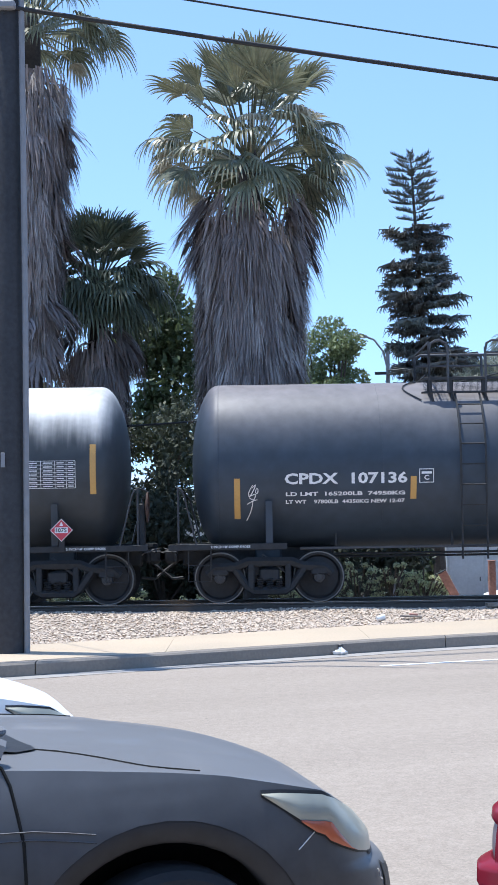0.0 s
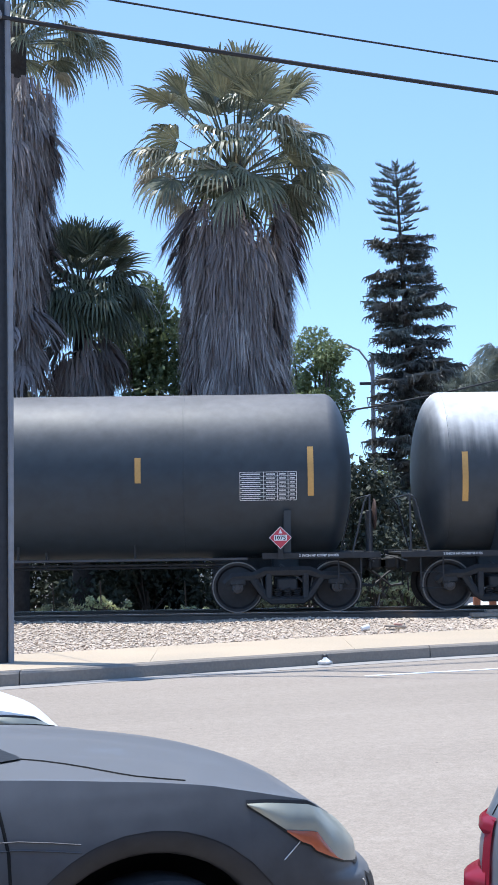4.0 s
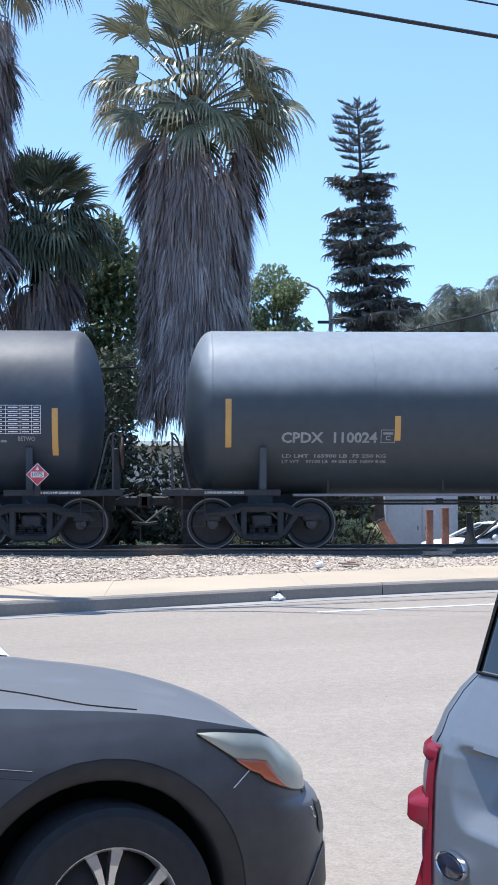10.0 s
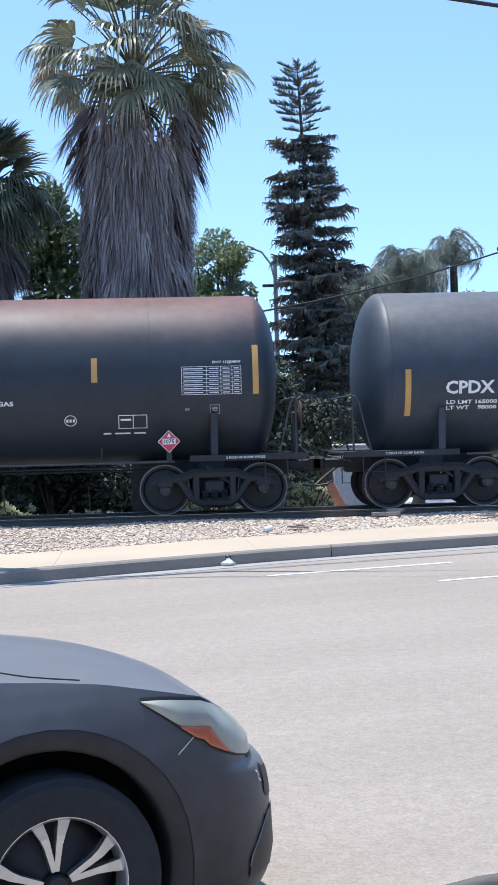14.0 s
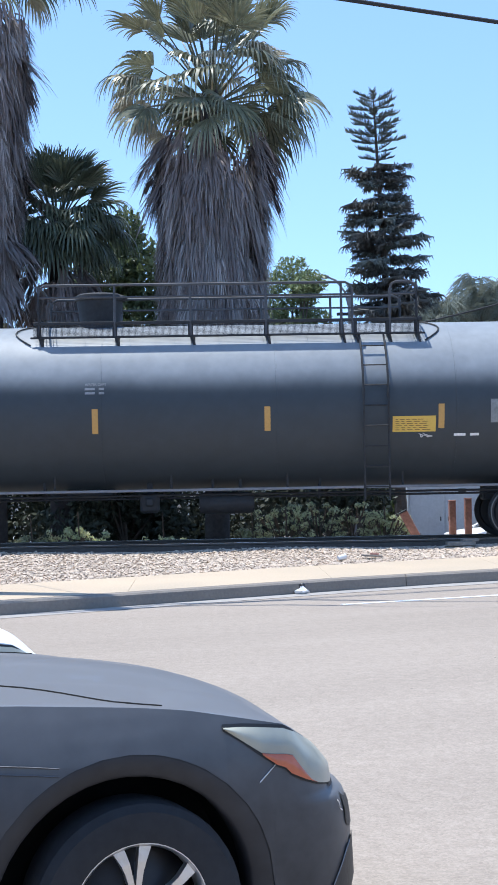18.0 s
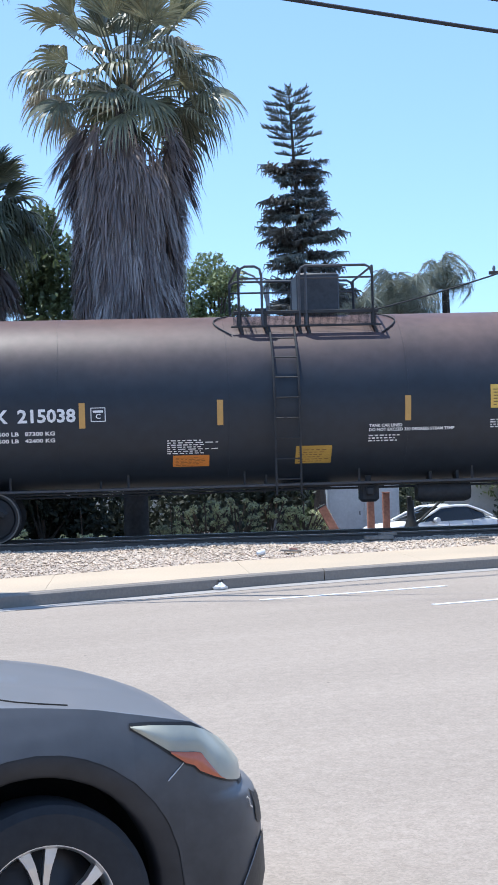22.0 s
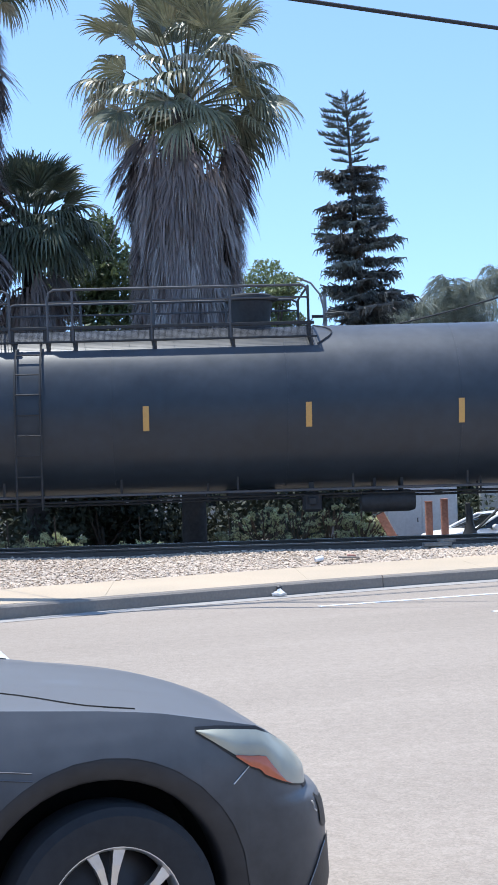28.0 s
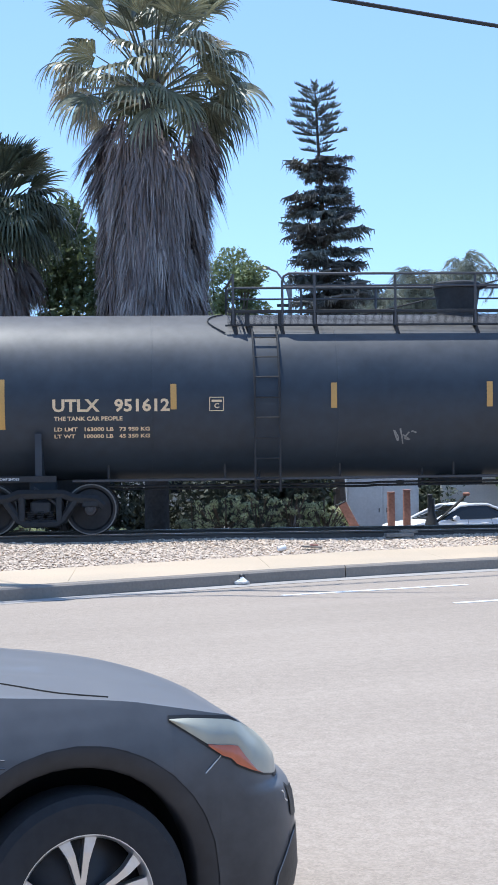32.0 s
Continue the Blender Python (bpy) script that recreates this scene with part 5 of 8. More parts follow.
         + [("label", 12.5, 13.25, 1.6, 1.87, PALE_LABEL), ("text", "NON-ODORIZED", 16.02, 16.95, 2.775, 2.875, CREAM_INK), ("plain", 15.62, 17.35, 2.62, 2.755, YELLOW_OLD), ("text", "LIQUEFIED PETROLEUM GAS", 15.68, 17.3, 2.645, 2.735, CREAM_INK),
            ("table", 16.25, 17.3, 1.98, 2.48, W), ("frame", 15.45, 15.86, 1.60, 1.85, W), ("bars", 15.45, 15.75, 1.48, 0.04, [1], ORANGE_LABEL), ("placard", 16.95, 1.375), ("spray", scribble(51, 4), 7.2, 7.6, 1.5, 1.8, SPRAY_DIM, 0.03)]),
]
TRAIN = [(tank_car(s), s["start"]) for s in SPECS]


def train_way(t):
    """How far the train has rolled after t seconds."""
    u = t / 10
    return 62.199 * u + 1.185 * u ** 2 - 0.6504 * u ** 3 + 0.0960 * u ** 4

# ---- plants ----
def fan_leaf(q, az, tilt, stalk, reach, droop, scale=1.0, blades=26):
    """A fan palm leaf from the origin: a bare arching stalk, then a pleated fan whose split tips hang."""
    s = Shape()
    stalk, reach = stalk * scale, reach * scale
    out = Vector((math.cos(az), math.sin(az), 0))
    side = Vector((-math.sin(az), math.cos(az), 0))
    pts, p, e = [Vector((0, 0, 0))], Vector((0, 0, 0)), tilt
    bend = 4 if tilt > 50 else 8 if tilt > 25 else 13
    for _ in range(4):
        p = p + (out * math.cos(radians(e)) + Vector((0, 0, math.sin(radians(e))))) * stalk / 4
        e -= bend / 2
        pts.append(p)
    s.tube(pts, [0.034 * scale, 0.028 * scale, 0.022 * scale, 0.018 * scale, 0.014 * scale], 4)
    e -= q.uniform(-6, 4) if tilt > 50 else q.uniform(2, 14)
    axis = out * math.cos(radians(e)) + Vector((0, 0, math.sin(radians(e))))
    roll = q.uniform(-0.5, 0.5)
    up = side.cross(axis) * -1
    lat = (side * math.cos(roll) + up * math.sin(roll)).normalized()
    nor = axis.cross(lat)
    if nor.z < 0:
        nor = -nor
    spread = radians(q.uniform(50, 72) if tilt > 50 else q.uniform(78, 102))
    edge = [-spread + 2 * spread * k / blades for k in range(blades + 1)]
    fs = (0.06, 0.28, 0.48, 0.60, 0.74, 0.88, 1.0)
    for k in range(blades):
        am = (edge[k] + edge[k + 1]) / 2
        ln = reach * (1 - 0.28 * (am / spread) ** 2) * q.uniform(0.88, 1.07)
        hang = droop * q.uniform(0.75, 1.3)
        rows = []
        for f in fs:
            g = max(0.0, (f - 0.42) / 0.58)
            w = 1.0 if f < 0.5 else max(0.03, max(0.0, 1.0 - g) ** 0.8)
            fall = Vector((0, 0, -hang * ln * 0.62 * g * g - droop * 0.10 * ln * f))
            pull = 1 - 0.22 * min(hang, 1.5) * g * g
            row = []
            for b, sg in ((edge[k], 1 if k % 2 else -1), (edge[k + 1], -1 if k % 2 else 1)):
                a = am + (b - am) * w
                d = axis * math.cos(a) + lat * math.sin(a)
                cup = nor * (0.10 * ln * f * abs(math.sin(a)) + sg * 0.016 * scale * min(f * 2, 1) * w)
                row.append(p + d * ln * f * pull + cup + fall)
            rows.append(row)
        s.sheet(rows)
    return s


def dead_frond(seed, length):
    """A collapsed leaf: folded strands, tucked in at the stalk, that lie outward over the leaf below and fray at their ends."""
    q = random.Random(seed)
    s = Shape()
    s.tube([(-0.12, 0, 0.12), (0.06, 0, 0.06), (0.10, 0, -0.12)], [0.022, 0.018, 0.010], 4)
    half = q.uniform(0.13, 0.20)
    for k in range(26):
        u = q.uniform(-1, 1)
        top, ln = -q.uniform(0.0, 0.22), length * q.uniform(0.45, 1.0) * (1 - 0.25 * u * u)
        w0 = q.uniform(0.008, 0.024)
        lean, ph = q.uniform(-0.05, 0.05), q.uniform(0, 6.28)
        bow = q.uniform(0.22, 0.36)
        rows = []
        for i in range(5):
            f = i / 4
            c = Vector((0.03 + bow * f ** 0.75 + 0.02 * math.sin(f * 3 + ph) - 0.05 * u * u, u * half * (0.25 + 0.75 * min(1.0, f * 2.2)) + lean * f + 0.012 * math.sin(f * 5 + ph), top - ln * f))
            w = w0 * (1.06 - f ** 2)
            tw = q.uniform(-0.7, 0.7)
            o = Vector((math.sin(tw), math.cos(tw), 0)) * w
            rows.append([c - o, c + o])
        s.sheet(rows)
    return s


def skirt_fringe(q, lo, hi, r_low, r_top, count):
    """Loose dry strands all over the skirt."""
    s = Shape()
    for _ in range(count):
        f = q.random()
        a = q.uniform(0, 2 * math.pi)
        z, ln = lo + (hi - lo) * f + 0.25, q.uniform(0.35, 1.0)
        r0 = (r_low + (r_top - r_low) * f) * q.uniform(0.70, 0.98)
        out = Vector((math.cos(a), math.sin(a), 0))
        side = Vector((-math.sin(a), math.cos(a), 0))
        lean, flare, w0 = q.uniform(-0.10, 0.10), q.uniform(-0.06, 0.10), q.uniform(0.008, 0.024)
        rows = []
        for i in range(4):
            g = i / 3
            c = out * (r0 + flare * g * g) + side * (lean * g) + Vector((0, 0, z - ln * g))
            o = side * w0 * (1.05 - g * g) + out * q.uniform(-0.006, 0.006)
            rows.append([c - o, c + o])
        s.sheet(rows)
    return s


DEAD = [dead_frond(10 + i, 0.8 + 0.12 * i).mesh("dead_frond", SKIRT) for i in range(5)] + [dead_frond(20 + i, 1.15).mesh("dead_frond", SKIRT_DARK) for i in range(2)]


def fan_palm(x, y, base, crown, skirt_top, skirt_low, r_top, r_low, label, seed, scale=1.0, fronds=44, dead=230, dry=0.22, green=None, tufts=0.0, stalk=1.0):
    q = random.Random(seed)
    palm = thing("fan_palm", label, "palm tree", "palms behind the track", at=(x, y, base))
    hc = crown - base
    part("trunk", Shape().lathe([(0.36, -0.3), (0.28, 0.3), (0.23, hc * 0.5), (0.24, hc - 0.2), (0.14, hc + 0.2), (0, hc + 0.35)], 16), PALM_TRUNK, palm)
    lo, hi = skirt_low - base, skirt_top - base
    core = []
    for i in range(9):
        f = i / 8
        core.append(((r_low + (r_top - r_low) * f) * (0.72 if 0 < i < 7 else 0.3) * (1 + 0.05 * math.sin(5 * f)), lo + 0.5 + (hi - lo - 0.7) * f))
    part("skirt_core", Shape().lathe(core, 18), SKIRT_DARK, palm)
    tagged(part("skirt_fringe", skirt_fringe(q, lo + 0.4, hi - 0.55, r_low * 0.96, r_top * 0.96, dead * 8), SKIRT_DARK, palm), kind="stuff")
    for i in range(dead):
        f = (i + q.random()) / dead
        z = lo + 0.95 + (hi - lo - 1.25) * f
        rr = (r_low + (r_top - r_low) * f) * q.uniform(0.82, 1.0) - 0.30
        a = i * 2.39996 + q.uniform(-0.3, 0.3)
        k = 5 + q.randrange(2) if q.random() < 0.25 else q.randrange(5)
        m = Matrix.Translation((rr * math.cos(a), rr * math.sin(a), z)) @ Euler((q.uniform(-0.04, 0.04), q.uniform(-0.07, 0.05), a)).to_matrix().to_4x4() @ Matrix.Scale(q.uniform(0.85, 1.2), 4)
        part("dead_frond", DEAD[k], None, palm, at=m)
    q2 = random.Random(dead + fronds)
    for i in range(dead // 10):
        # dead leaves that still stand off the skirt, most of them under the crown
        a = i * 2.39996 + q2.uniform(-0.4, 0.4)
        f = 1 - (q2.random() ** (2.2 - 1.4 * tufts)) * (0.25 + 0.7 * tufts)
        rr = (r_low + (r_top - r_low) * f) * q2.uniform(0.8, 1.02) - 0.12
        sc = q2.uniform(0.85, 1.25)
        m = Matrix.Translation((rr * math.cos(a), rr * math.sin(a), lo + (hi - lo) * f + 0.1)) @ Euler((q2.uniform(-0.15, 0.15), -q2.uniform(0.0, 0.3 + 0.25 * tufts), a)).to_matrix().to_4x4() @ Matrix.Diagonal((sc, sc * q2.uniform(1.2, 1.9), sc, 1))
        part("dead_frond", DEAD[5 + i % 2], None, palm, at=m)
    for i in range(fronds):
        f = (i + 0.5) / fronds
        # leaves spread evenly over the sphere, from upright to hanging
        tilt = 84 - 90 * f + q.uniform(-6, 6)
        az = i * 2.39996 + q.uniform(-0.3, 0.3)
        if tilt > 45:
            st, re, dr, drop = q.uniform(1.25, 1.85) * stalk, q.uniform(1.0, 1.2), q.uniform(0.12, 0.42), 0.05
        elif tilt > 8:
            st, re, dr, drop = q.uniform(1.2, 1.65) * stalk, q.uniform(1.0, 1.15), q.uniform(0.55, 0.95), 0.3
        else:
            st, re, dr, drop = q.uniform(1.1, 1.5) * stalk, q.uniform(0.85, 1.0), q.uniform(0.5, 0.8), 0.40
        is_dry = -15 < tilt < 50 and q.random() < dry
        name = "dry_frond" if is_dry else "frond"
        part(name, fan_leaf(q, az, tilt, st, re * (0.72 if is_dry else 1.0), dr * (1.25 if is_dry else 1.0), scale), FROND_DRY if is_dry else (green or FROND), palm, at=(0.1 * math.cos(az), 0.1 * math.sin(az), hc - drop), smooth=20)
    return palm


fan_palm(0.21, 31.5, -0.4, 10.05, 8.9, 2.55, 1.36, 1.24, "tall fan palm with a thick skirt of dead fronds", 1, 1.08, 72, 520, 0.2)
fan_palm(-4.75, 31.7, -0.4, 13.3, 12.3, 5.0, 1.05, 0.66, "tall fan palm with a narrow grey skirt", 2, 0.95, 52, 330, 0.15, None, 1.0)
fan_palm(-3.42, 33.2, -0.5, 7.5, 6.3, 2.6, 0.82, 0.65, "short dark fan palm in the shade of its neighbours", 3, 1.0, 74, 190, 0.0, FROND_SHADED, 0.0, 0.62)
fan_palm(-5.6, 33.6, -0.5, 5.7, 5.0, 3.2, 0.6, 0.5, "young fan palm with bright green fronds", 4, 0.68, 30, 40, 0.1, None, 0.0, 0.7)


def conifer_branch(seed, thick=1.0, hang=0.0):
    """A flat branch, one metre long along x, with rows of upswept branchlets."""
    q = random.Random(seed)
    s = Shape()
    s.tube([(0, 0, 0), (0.5, 0, -0.02), (1.0, 0, 0.06)], [0.022, 0.014, 0.006], 4)
    for i in range(17):
        f = 0.20 + 0.80 * i / 16
        c = Vector((f, 0, -0.02 + 0.08 * max(0, f - 0.5)))
        for sd in (-1, 1):
            ln = 0.34 * (1.15 - 0.6 * abs(f - 0.55)) * q.uniform(0.75, 1.15)
            tip = c + Vector((0.16 + q.uniform(-0.05, 0.08), sd * ln, 0.05 - hang * q.uniform(0.0, 0.22) + q.uniform(-0.03, 0.07)))
            mid = (c + tip) / 2 + Vector((0.02, 0, -0.015))
            s.tube([c, mid, tip], [0.017 * thick, 0.022 * thick, 0.007], 4)
            # short tufts along each branchlet: raised on young wood, hanging on old
            for j in range(3):
                g = c.lerp(tip, 0.3 + 0.3 * j)
                s.tube([g, g + Vector((0.06 + q.uniform(-0.04, 0.04), sd * q.uniform(0, 0.06), (0.085 if hang == 0 else -hang * q.uniform(0.05, 0.2))))], [0.013 * thick, 0.004], 3)
    return s


BRANCH = [conifer_branch(i).mesh("branch", NEEDLE) for i in (1, 2)] + [conifer_branch(i, 1.2, 0.75).mesh("branch", m) for i, m in ((3, NEEDLE_BROWN), (4, NEEDLE_BROWN), (5, NEEDLE))]


def norfolk_pine(x, y, base, top):
    q = random.Random(9)
    tree = thing("norfolk_pine", "slender tiered conifer with a sparse flat top", "conifer", at=(x, y, base))
    h = top - base
    part("trunk", Shape().tube([(0.56, 0, -0.2), (0.29, 0, h * 0.4), (0.06, 0, h * 0.75), (-0.1, 0, h)], [0.20, 0.14, 0.07, 0.02], 8), BARK, tree)
    z = 3.6
    while z < h:
        d = h - z
        upper = d < 2.05
        reach = (0.60 + 0.12 * min(d, 1.4)) if upper else min(0.52 + 0.13 * d, 1.2) * q.uniform(0.8, 1.15)
        if upper and d > 1.4:
            reach *= 0.62
        n = 5 if upper else 11
        a0 = q.uniform(0, 6.28)
        cx = 0.55 - 0.65 * z / h
        for k in range(n):
            if not upper and q.random() < 0.15:
                continue
            a = a0 + 2 * math.pi * k / n + q.uniform(-0.2, 0.2)
            rise = (0.34 if d < 0.35 else 0.16) if upper else q.uniform(-0.24, 0.08)
            me = BRANCH[q.randrange(2)] if upper else BRANCH[2 + q.randrange(3)]
            sc = reach * (q.uniform(0.82, 1.1) if upper else q.uniform(0.55, 1.15))
            m = Matrix.Translation((cx, 0, z + (q.uniform(-0.04, 0.04) if upper else q.uniform(-0.15, 0.15)))) @ Euler((q.uniform(-0.25, 0.25), -rise, a)).to_matrix().to_4x4() @ Matrix.Diagonal((sc, sc * (0.6 if upper else 0.95), sc * (0.9 if upper else 1.25), 1))
            part("branch", me, None, tree, at=m)
        z += 0.245 if upper else q.uniform(0.26, 0.44)
    return tree


norfolk_pine(5.10, 40.6, -1.1, 12.33)


def foliage(count, blobs, size, seed, flat=0.0):
    """Leaves scattered through blobs (centre, radii); the outline stays uneven."""
    g = np.random.default_rng(seed)
    wts = np.array([b[1][0] * b[1][1] * b[1][2] for b in blobs]) ** 0.67
    pick = g.choice(len(blobs), count, p=wts / wts.sum())
    cen = np.array([b[0] for b in blobs])[pick]
    rad = np.array([b[1] for b in blobs])[pick]
    d = g.normal(size=(count, 3))
    d /= np.linalg.norm(d, axis=1)[:, None]
    # twigs: leaves gather round points near the skin of each blob
    rr = g.random(count)[:, None] ** 0.28
    knot = np.round(d * 3.2 + g.normal(0, 0.12, (count, 3))) / 3.2
    p = cen + (0.55 * d + 0.45 * knot) * rr * rad * g.uniform(0.85, 1.12, (count, 1))
    u = g.normal(size=(count, 3))
    u[:, 2] *= 1 - flat
    u /= np.linalg.norm(u, axis=1)[:, None]
    w = np.cross(u, g.normal(size=(count, 3)))
    w /= np.linalg.norm(w, axis=1)[:, None]
    sz = size * g.uniform(0.6, 1.35, (count, 1))
    a, b = u * sz, w * sz * 0.45
    v = np.stack([p - a, p + b * 0.9, p + a, p - b * 0.9], 1).reshape(-1, 3)
    s = Shape()
    s.v = [tuple(x) for x in v]
    s.f = [(4 * i, 4 * i + 1, 4 * i + 2, 4 * i + 3) for i in range(count)]
    return s


def broadleaf(name, x, y, base, blobs, mat, count, size, label, category, seed, trunk=0.16):
    tree = thing(name, label, category, at=(x, y, base))
    q = random.Random(seed)
    low = min(b[0][2] - b[1][2] for b in blobs)
    if trunk:
        part("trunk", Shape().tube([(0, 0, -0.2), (0.05, 0.03, max(low, 0.4) * 0.7), (0.02, 0, max(low, 0.4) + 0.6)], [trunk, trunk * 0.8, trunk * 0.6], 8), BARK, tree)
        for b in blobs:
            part("limb", Shape().tube([(0.03, 0, max(low, 0.4) * 0.8), (b[0][0] * 0.5, b[0][1] * 0.5, (low + b[0][2]) / 2), b[0]], [trunk * 0.5, trunk * 0.3, 0.02], 5), BARK, tree)
    part("crown", foliage(count, blobs, size, seed), mat, tree, smooth=0)
    return tree


def blobs_in(seed, n, sx, sy, z0, z1, r):
    q = random.Random(seed)
    return [((q.uniform(-sx, sx), q.uniform(-sy, sy), q.uniform(z0, z1)), (r * q.uniform(0.7, 1.2), r * q.uniform(0.7, 1.2), r * q.uniform(0.6, 1.0))) for _ in range(n)]


broadleaf("tree", 2.75, 45, -1.4, blobs_in(31, 12, 0.75, 0.6, 4.0, 6.6, 0.62) + blobs_in(131, 20, 0.95, 0.7, 6.6, 8.9, 0.55) + [((0.1, 0, 9.35), (0.6, 0.6, 0.45)), ((-0.6, 0, 8.9), (0.5, 0.6, 0.45))],
          LEAF_STREET, 21000, 0.075, "leafy green street tree", "tree", 31)
broadleaf("tree", -2.2, 38.5, -1.0, [((0.1, 0, 9.0), (0.55, 0.7, 0.8)), ((0.5, 0, 8.0), (0.9, 1, 0.9)), ((-0.5, 0, 7.8), (0.9, 1, 1.0)), ((0.4, 0, 6.6), (1.1, 1.1, 1.0)), ((-0.4, 0, 5.5), (1.0, 1.0, 0.9)), ((0.55, 0, 4.6), (0.7, 0.8, 0.7))],
          LEAF, 14000, 0.095, "green tree behind the palms", "tree", 32)
broadleaf("tree", -7.2, 38, -1.0, [((0, 0, 7.6), (1.3, 1.2, 1.0)), ((0.9, 0, 6.6), (0.9, 1, 0.8)), ((-0.6, 0, 6.0), (1.3, 1, 1.0)), ((0.4, 0, 4.8), (1.2, 1, 0.9))],
          LEAF, 9000, 0.10, "green tree behind the palms", "tree", 33)
broadleaf("tree", 9.0, 54, -1.4, blobs_in(34, 9, 2.6, 1.0, 5.6, 8.6, 1.2), LEAF_DARK, 9000, 0.12, "distant dark leafy tree", "tree", 34)
broadleaf("tree", 14.5, 52, -1.4, blobs_in(35, 9, 2.8, 1.0, 3.0, 7.4, 1.3), LEAF, 9000, 0.12, "distant leafy green garden tree", "tree", 35)
broadleaf("tree", 19.0, 56, -1.4, blobs_in(36, 9, 3.0, 1.0, 3.0, 7.0, 1.4), LEAF_DARK, 7000, 0.13, "distant dark leafy tree", "tree", 36)
for k_, (x, y, z1, mat) in enumerate([(6.4, 49.6, 5.0, LEAF), (9.6, 49.4, 5.2, LEAF_DARK), (12.2, 48.6, 5.0, LEAF), (14.2, 49.0, 5.6, LEAF_DARK)]):
    broadleaf("garden_tree", x, y, -1.4, blobs_in(40 + k_, 9, 1.2, 0.8, 1.2, z1, 1.0), mat, 7000, 0.10, "leafy garden tree behind the parked car", "tree", 40 + k_)
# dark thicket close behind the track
for i, (x, y, z1, mat) in enumerate([(-8.6, 34, 4.2, LEAF_SHADED), (-5.1, 36.4, 5.6, LEAF_SHADED), (-3.1, 35.5, 3.4, LEAF_SHADED), (-2.0, 33.6, 2.4, LEAF_SHADED), (-2.4, 36.6, 6.0, LEAF_DARK), (-6.9, 36.2, 5.0, LEAF_SHADED), (2.9, 34.2, 3.6, LEAF_SHADED), (-0.2, 34.8, 0.9, LEAF_SHADED), (4.0, 37.5, 3.6, LEAF_SHADED), (7.9, 50.2, 4.0, LEAF_DARK), (9.5, 53.5, 3.4, LEAF_DARK), (12.5, 53.5, 3.4, LEAF), (15.8, 53.5, 3.6, LEAF_DARK), (19.0, 54, 3.4, LEAF_DARK), (22.5, 55, 3.4, LEAF), (5.5, 53.0, 3.2, LEAF_DARK), (2.4, 50.0, 3.0, LEAF_DARK), (11.0, 48.5, 4.6, LEAF_DARK), (13.2, 46.5, 4.4, LEAF_DARK), (15.5, 41, 3.4, LEAF_DARK)]):
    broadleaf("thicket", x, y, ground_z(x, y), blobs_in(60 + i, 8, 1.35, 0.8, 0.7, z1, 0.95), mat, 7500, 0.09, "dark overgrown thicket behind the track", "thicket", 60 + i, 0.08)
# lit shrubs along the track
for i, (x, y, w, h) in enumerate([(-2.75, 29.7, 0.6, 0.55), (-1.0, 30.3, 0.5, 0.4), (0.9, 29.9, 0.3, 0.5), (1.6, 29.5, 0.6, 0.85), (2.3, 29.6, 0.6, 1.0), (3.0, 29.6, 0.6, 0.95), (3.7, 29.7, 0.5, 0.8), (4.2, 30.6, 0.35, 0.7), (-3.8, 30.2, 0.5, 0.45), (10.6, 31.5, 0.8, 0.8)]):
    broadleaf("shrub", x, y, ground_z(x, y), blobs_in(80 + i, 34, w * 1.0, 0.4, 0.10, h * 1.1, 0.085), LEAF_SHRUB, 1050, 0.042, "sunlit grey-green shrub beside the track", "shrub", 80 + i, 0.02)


def feather_frond(seed, length):
    q = random.Random(seed)
    s = Shape()
    pts = []
    for i in range(9):
        f = i / 8
        pts.append(Vector((length * math.sin(f * 1.6) * 0.5, 0, length * (0.52 * math.sin(f * 2.3) - 0.42 * f ** 3))))
    s.tube(pts, [0.03 - 0.003 * i for i in range(9)], 4)
    for i in range(48):
        f = 0.12 + 0.86 * i / 47
        k = min(7, int(f * 8))
        c = pts[k].lerp(pts[k + 1], f * 8 - k)
        for sd in (-1, 1):
            ln = 0.60 * (1 - 0.5 * abs(f - 0.45)) * q.uniform(0.6, 1.2)
            turn = q.uniform(-0.9, 1.2)
            rows = []
            for j in range(4):
                g = j / 3
                p = c + Vector((0.3 * ln * g, sd * ln * 0.62 * g * math.cos(turn), ln * 0.7 * g * math.sin(turn) - ln * 0.6 * g * g))
                w = 0.016 * (1.05 - g)
                rows.append([p - Vector((w, 0, 0)), p + Vector((w, 0, w))])
            s.sheet(rows)
    return s


FEATHER = [feather_frond(1, 2.8).mesh("frond", QUEEN), feather_frond(2, 2.9).mesh("frond", QUEEN)]


def queen_palm(x, y, base, crown, seed, n=26, sc=1.0):
    q = random.Random(seed)
    t = thing("feather_palm", "distant feathery grey-green palm", "palm tree", at=(x, y, base))
    part("trunk", Shape().tube([(0, 0, -0.2), (0.05, 0, (crown - base) * 0.5), (0, 0, crown - base)], [0.2, 0.16, 0.14], 8), PALM_TRUNK, t)
    for i in range(n):
        a = i * 2.39996
        m = Matrix.Translation((0, 0, crown - base)) @ Euler((q.uniform(-0.5, 0.5), -q.uniform(-0.75, 0.75), a + q.uniform(-0.4, 0.4))).to_matrix().to_4x4() @ Matrix.Scale(sc * q.uniform(0.55, 1.12), 4)
        part("frond", FEATHER[i % 2], None, t, at=m)


queen_palm(9.9, 50, -1.4, 6.75, 1, 96, 0.95)
queen_palm(8.5, 50.6, -1.4, 6.2, 5, 80, 0.85)
queen_palm(11.75, 50.5, -1.4, 7.7, 2, 60, 0.72)
queen_palm(7.7, 51.5, -1.4, 6.2, 3, 54, 0.8)
queen_palm(15.4, 49, -1.4, 5.6, 4, 26, 0.9)
